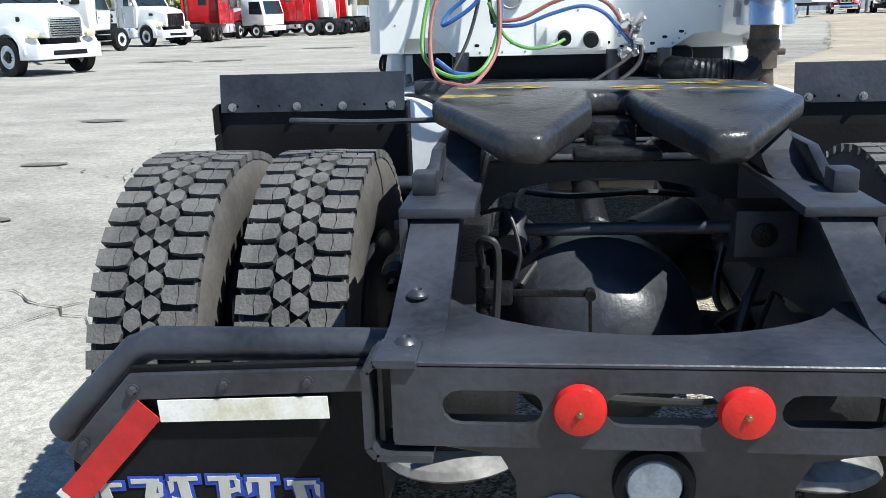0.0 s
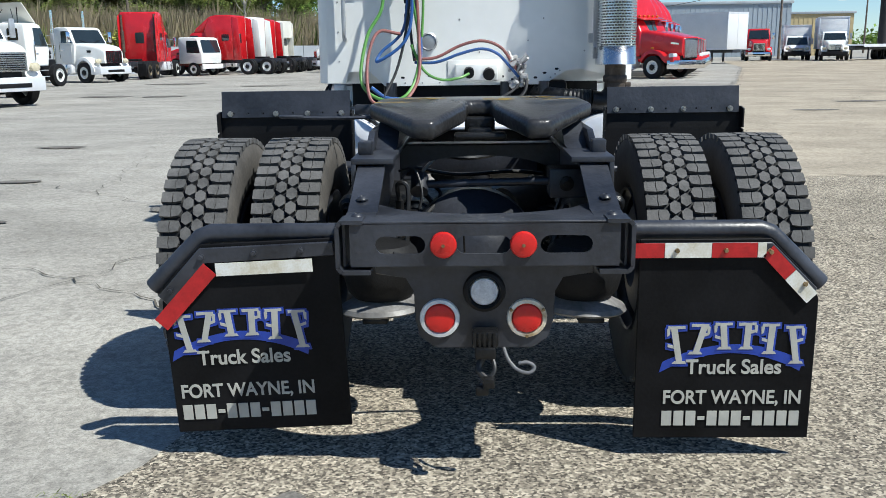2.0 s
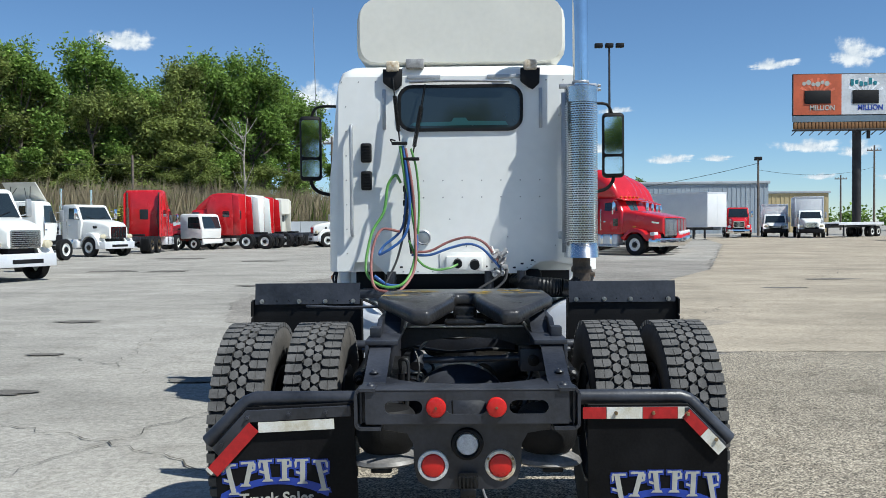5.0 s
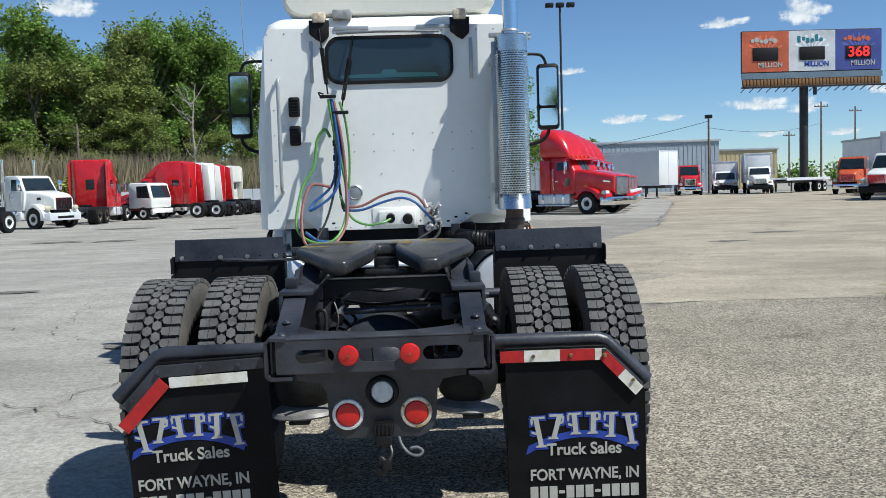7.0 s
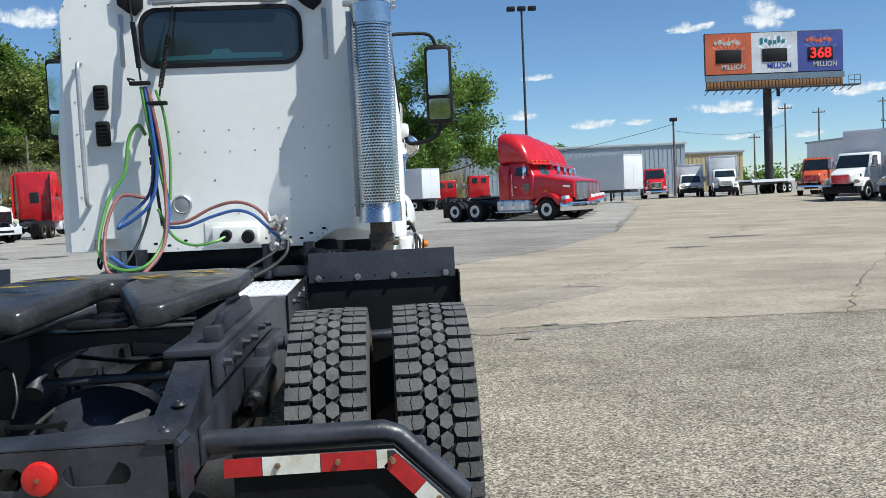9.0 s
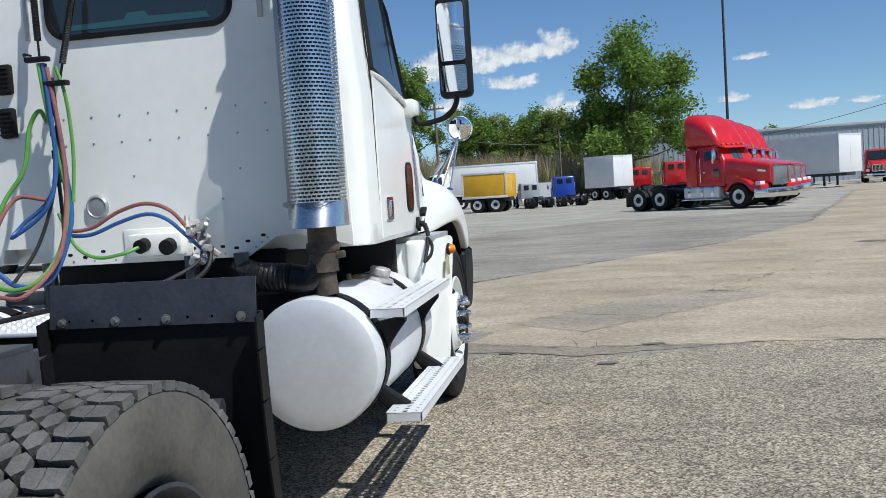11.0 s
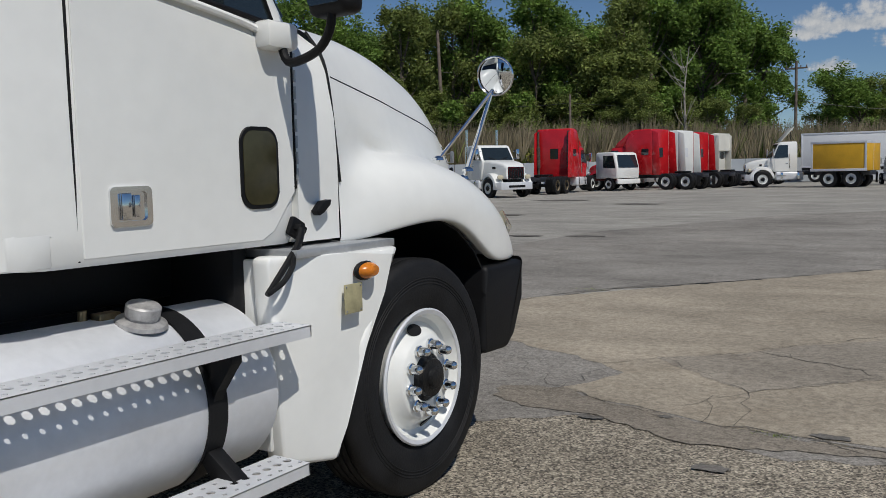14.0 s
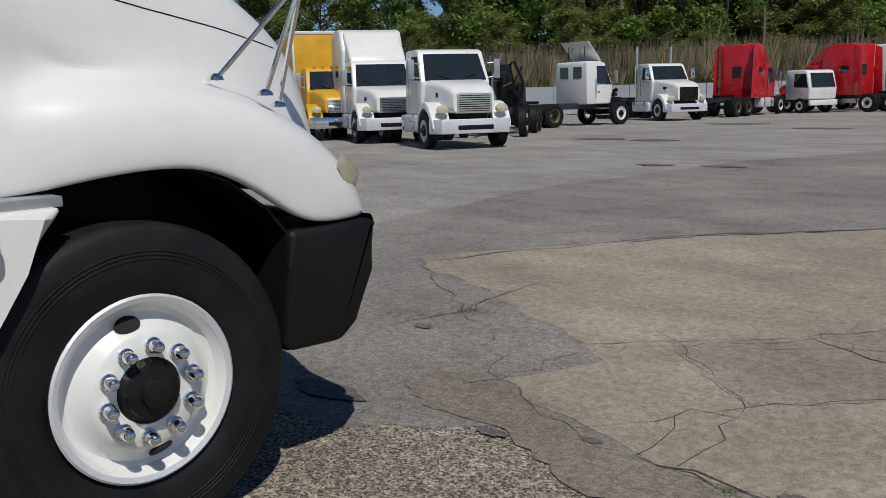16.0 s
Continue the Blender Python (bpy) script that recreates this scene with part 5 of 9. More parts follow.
hose([(-0.39, 3.2, 1.31), (-0.25, 3.2, 1.32), (-0.10, 3.2, 1.39), (0.04, 3.2, 1.42), (0.16, 3.2, 1.38), (0.24, 3.22, 1.28), (0.28, 3.25, 1.22)], 0.012, HOSE_R, "air_hose", "faded red air hose")
hose([(-0.39, 3.21, 1.29), (-0.25, 3.2, 1.29), (-0.10, 3.2, 1.34), (0.04, 3.2, 1.37), (0.14, 3.2, 1.34), (0.22, 3.22, 1.26), (0.28, 3.25, 1.19)], 0.012, HOSE_B, "air_hose", "blue air hose")
hose([(-0.39, 3.25, 2.1), (-0.35, 3.25, 1.95), (-0.33, 3.24, 1.7), (-0.34, 3.22, 1.45)], 0.011, HOSE_G, "air_hose", "green air hose")
hose([(0.30, 3.25, 1.2), (0.26, 3.2, 1.12), (0.14, 3.1, 1.05), (0.0, 3.0, 0.98), (-0.1, 2.9, 0.96)], 0.012, HOSE_K, "power_cable")
hose([(0.33, 3.25, 1.2), (0.32, 3.2, 1.10), (0.22, 3.12, 1.02), (0.06, 2.95, 0.96)], 0.014, HOSE_K, "power_cable")
hose([(-0.45, 3.26, 2.12), (-0.44, 3.25, 1.9), (-0.43, 3.25, 1.66), (-0.41, 3.23, 1.45), (-0.39, 3.2, 1.30)], 0.012, HOSE_K, "power_cable")
hose([(-0.42, 3.26, 2.05), (-0.41, 3.25, 1.8), (-0.44, 3.22, 1.5), (-0.50, 3.15, 1.25), (-0.58, 3.05, 1.08)], 0.011, HOSE_K, "power_cable")
bm = B()
rng = random.Random(4)
for k in range(26):
    x = 0.22 + 0.10 * rng.random()
    z = 1.33 - 0.20 * rng.random()
    p = Vector((x, 3.25 + rng.uniform(-0.03, 0.03), z))
    d = Vector((rng.uniform(-1, 1), rng.uniform(-1, 1), rng.uniform(-1, 1))) * 0.03
    cyl(bm, p - d, p + d, rng.uniform(0.009, 0.018), seg=8)
part("hose_fitting", bm, FITTING, tractor, "cluster of grey hose fittings")["kind"] = "stuff"
bm = B()
for k in range(5):
    box(bm, -0.455 + 0.006 * (k % 2), -0.425 + 0.006 * (k % 2), 3.25, 3.29, 1.55 + 0.055 * k, 1.60 + 0.055 * k, 0.008)
part("hose_clip", bm, MATTE, tractor)
for p0, p1 in (((-0.53, CB - 0.05, 2.66), (-0.475, 3.26, 2.16)), ((-0.28, CB - 0.05, 2.60), (-0.38, 3.26, 2.03))):
    bm = B()
    p0, p1 = Vector(p0), Vector(p1)
    cyl(bm, p0, p0.lerp(p1, 0.3), 0.006, seg=8)
    n = 40
    pts = []
    u, v = frame_of(p1 - p0)
    for i in range(n * 6 + 1):
        q = p0.lerp(p1, 0.3 + 0.55 * i / (n * 6))
        a = 2 * math.pi * i / 6
        pts.append(q + 0.014 * (math.cos(a) * u + math.sin(a) * v))
    tube(bm, pts, 0.0035, 5, 1)
    cyl(bm, p0.lerp(p1, 0.85), p1, 0.006, seg=8)
    part("hose_spring", bm, GREASE_SHADE, tractor, "dark coil spring hose hanger")
for x, z in ((-0.475, 2.14), (-0.385, 2.02)):
    bm = B()
    box(bm, x - 0.06, x + 0.06, 3.22, 3.26, z - 0.012, z + 0.012, 0.006)
    tube(bm, [(x - 0.05, 3.24, z), (x - 0.07, 3.24, z + 0.03), (x - 0.03, 3.24, z + 0.02)], 0.006, 6, 3)
    part("hose_holder", bm, MATTE, tractor)
# dark space under the cab: engine and gearbox mass, near-black floor and sheet filling in the shade
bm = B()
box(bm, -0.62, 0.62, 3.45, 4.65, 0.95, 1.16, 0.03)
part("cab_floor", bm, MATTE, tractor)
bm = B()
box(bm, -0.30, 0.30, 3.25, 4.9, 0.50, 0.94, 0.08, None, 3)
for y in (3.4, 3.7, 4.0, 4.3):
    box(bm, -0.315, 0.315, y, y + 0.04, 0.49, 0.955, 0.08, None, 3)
part("gearbox", bm, GREASE_SHADE, tractor)
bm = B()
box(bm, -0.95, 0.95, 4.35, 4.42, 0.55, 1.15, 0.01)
part("underbody_dark_sheet", bm, MATTE, tractor)
bm = B()
for x in (-0.55, 0.2, 0.45):
    cyl(bm, (x, 3.3, 0.95), (x, 3.3, 1.16), 0.035, seg=12)
box(bm, -0.8, 0.8, 3.28, 3.36, 0.955, 1.02, 0.01)
part("cab_mount", bm, BLACK, tractor)
# exhaust
EX, EY, OVAL = 0.893, 3.18, 1.4
# flex pipe and bend: near-black colour carries the shade they lie in
bm = B()
tube(bm, [(0.36, 3.5, 1.08), (0.44, 3.36, 1.06), (0.55, 3.22, 1.05), (0.66, 3.18, 1.045), (0.74, 3.18, 1.04)], 0.062, 16, 9, 0.10)
ex = part("exhaust_flex_pipe", bm, GREASE_SHADE, tractor)
bm = B()
tube(bm, [(0.74, EY - 0.01, 1.04), (0.82, EY, 1.03), (0.875, EY, 1.07), (EX, EY, 1.12)], 0.064, 18, 6)
part("exhaust_bend", bm, GREASE_SHADE, tractor)
bm = B()
tube(bm, [(EX, EY, 1.06), (EX, EY, 1.12), (EX, EY, 1.2), (EX, EY, 1.32)], 0.066, 18, 4)
lathe(bm, [(0.070, 0), (0.076, 0.01), (0.076, 0.035), (0.070, 0.045)], (EX, EY, 1.15), (0, 0, 1), 20)
cyl(bm, (EX, EY, 1.05), (EX + 0.01, EY, 0.955), 0.052, 0.05, 18)
box(bm, EX + 0.05, EX + 0.10, EY - 0.02, EY + 0.02, 1.12, 1.15, 0.006)
part("exhaust_elbow", bm, RUST, tractor, "heat-stained rusty exhaust elbow")
bm = B()
R0 = 0.122
cols, rows, z0, z1 = 38, 62, 1.375, 2.42
for j in range(rows):
    for i in range(cols):
        off = 0.5 if j % 2 else 0.0
        za, zb = z0 + (z1 - z0) * j / rows, z0 + (z1 - z0) * (j + 1) / rows
        aa, ab = 2 * math.pi * (i + off) / cols, 2 * math.pi * (i + off + 1) / cols
        am, hz = (aa + ab) / 2, (zb - za)

        def sp(a, z):
            return bm.verts.new((EX + R0 * math.cos(a), EY + R0 * OVAL * math.sin(a), z))
        da = (ab - aa)
        o = [sp(aa, za), sp(ab, za), sp(ab, zb), sp(aa, zb)]
        ml, mu = sp(am, za), sp(am, zb)
        q = [sp(aa + da * 0.11, za + hz * 0.25), sp(aa + da * 0.89, za + hz * 0.25), sp(aa + da * 0.89, za + hz * 0.75), sp(aa + da * 0.11, za + hz * 0.75)]
        for ring in ((o[0], ml, o[1], q[1], q[0]), (o[1], o[2], q[2], q[1]), (o[2], mu, o[3], q[3], q[2]), (o[3], o[0], q[0], q[3])):
            bm.faces.new(ring)
bmesh.ops.remove_doubles(bm, verts=bm.verts[:], dist=1e-5)
lathe(bm, [(R0, 2.42), (R0, 2.535), (R0 - 0.01, 2.545), (0.07, 2.55)], (EX, EY, 0), (0, 0, 1), 38)
lathe(bm, [(R0 + 0.004, 1.375), (R0 + 0.006, 1.265), (R0 - 0.004, 1.262), (0.07, 1.27)], (EX, EY, 0), (0, 0, 1), 38)
for v in bm.verts:
    if abs(v.co.z - 2.55) > 0.02 and (v.co.z > 2.421 or v.co.z < 1.3745):
        v.co.y = EY + (v.co.y - EY) * OVAL
part("exhaust_heat_shield", bm, SHIELD, tractor, "bright perforated exhaust heat shield", smooth=30)
bm = B()
cyl(bm, (EX, EY, 1.3), (EX, EY, 2.53), 0.095, seg=28)
part("muffler", bm, GREASE_SHADE, tractor)
bm = B()
tube(bm, [(EX, EY, 2.5), (EX, EY, 2.75), (EX, EY, 3.3), (EX, EY - 0.02, 3.5), (EX, EY - 0.12, 3.62)], 0.058, 20, 4)
part("exhaust_stack", bm, CHROME, tractor, "chrome exhaust stack")
bm = B()
lathe(bm, [(0.062, 0), (0.066, 0.008), (0.062, 0.02)], (EX, EY, 2.565), (0, 0, 1), 20)
box(bm, EX - 0.16, EX + 0.12, EY - 0.015, EY + 0.02, 2.53, 2.565, 0.006)
box(bm, EX - 0.15, EX - 0.115, EY, CB + 0.02, 1.40, 1.46, 0.006)
box(bm, EX - 0.15, EX - 0.115, EY, CB + 0.02, 2.35, 2.42, 0.006)
box(bm, EX - 0.145, EX - 0.118, EY - 0.02, EY + 0.02, 1.30, 2.5, 0.004)
for zz in (2.52, 2.55):
    bolt(bm, (EX + 0.13, EY, zz), (1, 0, 0), 0.012, 0.02)
bolt(bm, (EX - 0.13, EY - 0.06, 1.37), (-1, 0, 0), 0.012, 0.02)
part("stack_bracket", bm, SILVER, tractor)

# hood and fenders: one moulded shell, half by half
YS = [4.84, 5.00, 5.15, 5.32, 5.50, 5.68, 5.86, 6.02, 6.16, 6.26]
TOPZ = [2.06, 2.06, 2.05, 2.03, 2.00, 1.95, 1.89, 1.80, 1.70, 1.58]
SHX = [0.90, 0.88, 0.86, 0.83, 0.79, 0.75, 0.72, 0.69, 0.66, 0.61]
SHZ = [1.97, 1.96, 1.945, 1.92, 1.89, 1.85, 1.79, 1.70, 1.60, 1.48]
FZ = [1.42, 1.46, 1.475, 1.475, 1.46, 1.42, 1.36, 1.27, 1.16, 1.07]
OX = [1.045, 1.085, 1.13, 1.16, 1.17, 1.17, 1.165, 1.15, 1.12, 1.02]
LIP = [1.125, 1.135, 1.165, 1.185, 1.18, 1.10, 0.955, 0.945, 0.945, 0.945]
for s in (-1, 1):
    bm = B()
    rows_ = []
    for y, tz, sx, sz, fz, ox, lz in zip(YS, TOPZ, SHX, SHZ, FZ, OX, LIP):
        fx = ox - 0.17
        flat = (ox - 1.045) / 0.125
        pts = [(0.0, tz), (sx * 0.55, tz - 0.012), (sx * 0.88, tz - 0.05), (sx, sz), (sx + 0.07, (sz + fz) / 2 + 0.05), (sx + 0.13, fz + 0.035), (fx - 0.03, fz + 0.012), (fx + 0.06, fz - 0.012), (ox - 0.03, fz - 0.075), (ox, fz - 0.17), (ox + 0.004, (fz - 0.17) * 0.5 + lz * 0.5), (ox, lz + 0.012), (ox - 0.012, lz), (ox - 0.05, lz + 0.004)]
        if y < 4.9:
            pts[4:9] = [(0.965, 1.89), (1.005, 1.78), (1.025, 1.62), (1.037, 1.48), (1.043, 1.36)]
            pts[9] = (1.045, 1.25)
        elif y < 5.1:
            pts[4:7] = [(0.94, 1.84), (0.985, 1.70), (1.00, 1.56)]
        rows_.append([bm.verts.new((s * px, y, pz)) for px, pz in pts])
    # nose
    rows_.append([bm.verts.new((v.co.x * 0.93, v.co.y + 0.035 - 0.10 * max(0, abs(v.co.x) - 0.6), max(0.945, v.co.z - 0.10))) for v in rows_[-1]])
    rows_.append([bm.verts.new((v.co.x * 0.90, v.co.y - 0.01, 0.945 + (v.co.z - 0.945) * 0.25)) for v in rows_[-1]])
    for a, b in zip(rows_, rows_[1:]):
        for i in range(len(a) - 1):
            bm.faces.new((a[i], a[i + 1], b[i + 1], b[i]))
    bmesh.ops.remove_doubles(bm, verts=bm.verts[:], dist=1e-5)
    hood_ob = part("hood", bm, WHITE, tractor, "white moulded hood with a bulging wheel arch", smooth=60, mods=2)
    # cowl between door and hood
    bm = B()
    loft(bm, [[(s * x, y, z) for x, z in ((0.80, 1.15), (1.045, 1.15), (1.045, 1.45), (1.035, 1.62), (1.0 + 0.012 * (y < 4.7), 1.80), (0.955 + 0.03 * (y < 4.7), 1.90), (0.86, 1.965), (0.6, 2.0))] for y in (4.60, 4.70, 4.833)])
    part("cowl_panel", bm, WHITE, tractor)
    bm = B()
    box(bm, min(s * 0.86, s * 1.0475), max(s * 0.86, s * 1.0475), 4.583, 4.594, 1.35, 1.92, 0.002)
    part("door_hinge", bm, MATTE, tractor)
    bm = B()
    for k in range(8):
        cyl(bm, (s * 1.048, 4.597, 1.38 + 0.06 * k), (s * 1.048, 4.597, 1.425 + 0.06 * k), 0.006, seg=8)
    part("hinge_knuckle", bm, SILVER, tractor)
    # hood seam
    bm = B()
    tube(bm, [(s * 0.90, 4.838, 1.965), (s * 0.975, 4.838, 1.87), (s * 1.008, 4.838, 1.76), (s * 1.03, 4.838, 1.58), (s * 1.046, 4.845, 1.37)], 0.006, 6, 4)
    part("hood_seam", bm, MATTE, tractor)
    bm = B()
    deps = bpy.context.evaluated_depsgraph_get()
    skin = hood_ob.evaluated_get(deps)
    line = []
    for k in range(25):
        y = 4.87 + 1.22 * k / 24
        z = float(np.interp(y, (4.86, 5.08, 5.27, 5.47, 5.76, 6.09), (1.787, 1.758, 1.728, 1.692, 1.648, 1.585)))
        hit, place, _, _ = skin.ray_cast(Vector((s * 1.6, y, z)), Vector((-s, 0, 0)))
        if hit:
            line.append(place)
    tube(bm, line, 0.0028, 6, 2)
    part("hood_crease", bm, MATTE, tractor)
    # door skin, edges, handle, vent window
    bm = B()
    prism(bm, [(3.685, 1.172), (4.40, 1.172), (4.46, 1.20), (4.575, 1.34), (4.575, 1.86), (3.685, 1.99)], "x", s * 1.043, s * 1.054, 0.003, 1)
    door = part("cab_door", bm, WHITE, tractor, "white cab door")
    bm = B()
    tube(bm, [(s * 1.045, 3.672, 1.165), (s * 1.045, 3.672, 1.95), (s * 1.03, 3.68, 2.1), (s * 1.0, 3.70, 2.5)], 0.005, 6, 2)
    part("door_gap", bm, MATTE, door)
    bm = B()
    hr = rounded(3.775, 3.925, 1.258, 1.378, 0.018)
    holed(bm, hr, [rounded(3.795, 3.905, 1.275, 1.362, 0.012)], lambda u, v: Vector((s * 1.062, u, v)), Vector((-s * 0.008, 0, 0)))
    prism(bm, rounded(3.795, 3.905, 1.275, 1.362, 0.012), "x", s * 1.053, s * 1.055)
    box(bm, min(s * 1.055, s * 1.066), max(s * 1.055, s * 1.066), 3.812, 3.848, 1.278, 1.358, 0.004)
    box(bm, min(s * 1.055, s * 1.064), max(s * 1.055, s * 1.064), 3.858, 3.88, 1.285, 1.352, 0.004)
    part("door_handle", bm, CHROME, door, "chrome paddle door handle in a square frame")
    bm = B()
    outl = rounded(4.302, 4.487, 1.285, 1.572, 0.055, 6)
    prism(bm, outl, "x", s * 1.052, s * 1.060, 0.003, 1)
    vw = part("door_porthole", bm, MATTE, door, "small peep window low in the door")
    bm = B()
    cxy = (4.394, 1.43)
    prism(bm, [(cxy[0] + (a - cxy[0]) * 0.86, cxy[1] + (b - cxy[1]) * 0.90) for a, b in outl], "x", s * 1.058, s * 1.0625)
    part("pane", bm, mat("smoky brown glass", (0.05, 0.045, 0.02), 0.08, 0, 0.2, 6, 30), vw)
    bm = B()
    prism(bm, [(3.74, 2.03), (4.50, 1.935), (4.30, 2.42), (4.14, 2.52), (3.76, 2.53)], "x", s * 1.0, s * 1.034)
    for v in bm.verts:
        v.co.x = s * (1.040 - max(0, v.co.z - 1.95) * 0.085 + (0.004 if abs(v.co.x) > 1.02 else -0.02))
    sw = part("side_window", bm, GLASS, tractor, "dark cab side window")
    bm = B()
    ed = [(3.74, 2.03), (4.50, 1.935), (4.30, 2.42), (4.14, 2.52), (3.76, 2.53), (3.74, 2.03)]
    tube(bm, [(s * (1.044 - max(0, z - 1.95) * 0.085), y, z) for y, z in ed], 0.012, 8, 1)
    tube(bm, [(s * 1.03, 4.26, 1.965), (s * 1.0, 4.20, 2.49)], 0.010, 8, 1)
    part("window_gasket", bm, MATTE, sw)
    bm = B()
    tube(bm, [(s * 1.046, 3.685, 2.0), (s * 1.056, 3.9, 1.985), (s * 1.058, 4.3, 1.93), (s * 1.058, 4.50, 1.885)], 0.014, 8, 4)
    part("belt_moulding", bm, WHITE, door)
    # mirror
    bm = B()
    box(bm, min(s * 1.03, s * 1.12), max(s * 1.03, s * 1.12), 4.40, 4.56, 1.84, 1.94, 0.025)
    part("mirror_foot", bm, WHITE, tractor)
    bm = B()
    tube(bm, [(s * 1.09, 4.49, 1.865), (s * 1.12, 4.49, 1.80), (s * 1.20, 4.48, 1.80), (s * 1.30, 4.46, 1.83), (s * 1.355, 4.45, 1.90), (s * 1.355, 4.45, 2.0)], 0.016, 10, 4)
    part("mirror_arm", bm, MATTE, tractor)
    bm = B()
    tube(bm, [(s * 1.0, 4.30, 2.56), (s * 1.12, 4.38, 2.58), (s * 1.30, 4.45, 2.58), (s * 1.355, 4.45, 2.48)], 0.013, 10, 4)
    part("mirror_arm", bm, MATTE, tractor)
    bm = B()
    box(bm, -0.098, 0.098, 0.0, 0.10, -0.29, 0.29, 0.035, pose(s * 1.355, 4.42, 2.215, 0, 0, s * -6), 3)
    mh = part("mirror_housing", bm, MATTE, tractor, "tall black mirror housing")
    for zc, hh, mt in ((0.085, 0.165, MIRROR), (-0.18, 0.075, MIRROR)):
        bm = B()
        prism(bm, rounded(-0.078, 0.078, zc - hh, zc + hh, 0.02), "y", -0.006, 0.004)
        o = part("mirror_glass", bm, mt, mh)
        o.matrix_basis = pose(s * 1.355, 4.42, 2.215, 0, 0, s * -6)
    # hood mirror on a tripod
    bm = B()
    mc = Vector((s * 1.15, 5.93, 1.86))
    lathe(bm, [(0.0, 0.055), (0.05, 0.045), (0.085, 0.02), (0.098, -0.005), (0.093, -0.012), (0.088, -0.006)], mc, Vector((-s * 0.1, 1, 0.15)), 28)
    hm = part("hood_mirror", bm, CHROME, tractor, "round convex hood mirror on chrome tripod")
    bm = B()
    lathe(bm, [(0.088, 0.0), (0.06, -0.012), (0.03, -0.017), (0, -0.019)], mc, Vector((-s * 0.1, 1, 0.15)), 28)
    part("mirror_glass", bm, MIRROR, hm)
    bm = B()
    for p in ((s * 0.98, 5.66, 1.455), (s * 1.06, 5.80, 1.40), (s * 0.96, 5.92, 1.36)):
        tube(bm, [p, mc + Vector((-s * 0.02, 0.0, -0.07))], 0.009, 8, 1)
        lathe(bm, [(0.03, 0), (0.026, 0.012), (0.01, 0.022)], p, (0, 0, 1), 12)
    part("mirror_stalk", bm, CHROME, hm)
    # skirt panel behind the front wheel
    bm = B()
    sk = [(4.375, 1.115), (4.70, 1.105), (5.045, 1.105), (4.90, 0.95), (4.77, 0.75), (4.66, 0.45), (4.62, 0.335), (4.42, 0.345)]
    prism(bm, sk, "x", s * 1.00, s * 1.195, 0.028, 3)
    for v in bm.verts:
        if abs(v.co.x) > 1.02 and v.co.y < 4.46:
            v.co.x = s * (1.02 + (abs(v.co.x) - 1.02) * 0.45)
    box(bm, min(s * 0.55, s * 1.05), max(s * 0.55, s * 1.05), 4.40, 4.44, 0.40, 1.10, 0.008)
    part("fender_skirt", bm, WHITE, tractor, "white skirt panel behind the front wheel")
    bm = B()
    box(bm, min(s * 0.9, s * 1.155), max(s * 0.9, s * 1.155), 4.46, 5.05, 1.103, 1.134, 0.004)
    part("skirt_gap_seal", bm, SILVER, tractor)
    bm = B()
    lathe(bm, [(0.030, -0.04), (0.032, 0.0), (0.030, 0.02), (0.02, 0.035), (0, 0.04)], (s * 1.200, 4.795, 1.030), (s, 0.25, 0), 16)
    for v in bm.verts:
        v.co.y = 4.795 + (v.co.y - 4.795) * 1.7
    ml = part("marker_lamp", bm, AMBER, tractor, "amber oval marker lamp")
    bm = B()
    lathe(bm, [(0.036, -0.003), (0.038, 0.006), (0.033, 0.012), (0.0, 0.012)], (s * 1.195, 4.79, 1.030), (s, 0, 0), 20)
    for v in bm.verts:
        v.co.y = 4.79 + (v.co.y - 4.79) * 1.7
    part("lamp_base", bm, MATTE, ml)
    bm = B()
    box(bm, min(s * 1.195, s * 1.200), max(s * 1.195, s * 1.200), 4.665, 4.770, 0.876, 0.988, 0.002)
    rp = part("reflector_plate", bm, OLIVE, tractor)
    for y, z in ((4.675, 0.886), (4.760, 0.886), (4.675, 0.978), (4.760, 0.978)):
        bm = B()
        lathe(bm, [(0.005, 0), (0.004, 0.002), (0, 0.003)], (s * 1.200, y, z), (s, 0, 0), 8)
        part("plate_rivet", bm, STEEL, rp)
    bm = B()
    prism(bm, rounded(-0.035, 0.035, -0.035, 0.035, 0.008), "x", 0.0, s * 0.02, 0.003)
    box(bm, -0.004 if s > 0 else -0.05, 0.05 if s > 0 else 0.004, -0.02, 0.02, -0.012, 0.012, 0.004)
    for v in bm.verts:
        v.co = Matrix.Rotation(radians(-28), 3, "X") @ v.co + Vector((s * 1.052, 4.56, 1.205))
    tube(bm, [(s * 1.10, 4.55, 1.20), (s * 1.125, 4.50, 1.15), (s * 1.135, 4.42, 1.08), (s * 1.130, 4.33, 0.99)], 0.015, 8, 4, 0, 0.010)
    tube(bm, [(s * 1.130, 4.47, 1.125), (s * 1.160, 4.43, 1.08), (s * 1.160, 4.38, 1.03), (s * 1.135, 4.335, 0.995)], 0.010, 8, 4)
    part("hood_strap", bm, MATTE, tractor, "black rubber hood latch")
    bm = B()
    prism(bm, [(4.66, 1.265), (4.70, 1.30), (4.745, 1.305), (4.74, 1.285), (4.70, 1.255), (4.675, 1.245)], "x", s * 1.05, s * 1.085, 0.004)
    part("latch_catch", bm, MATTE, tractor)
    # wheel arch liner
    bm = B()
    arch = [(5.25 + 0.69 * math.cos(a), 0.55 + 0.66 * math.sin(a)) for a in (math.pi * (i / 12) for i in range(13))]
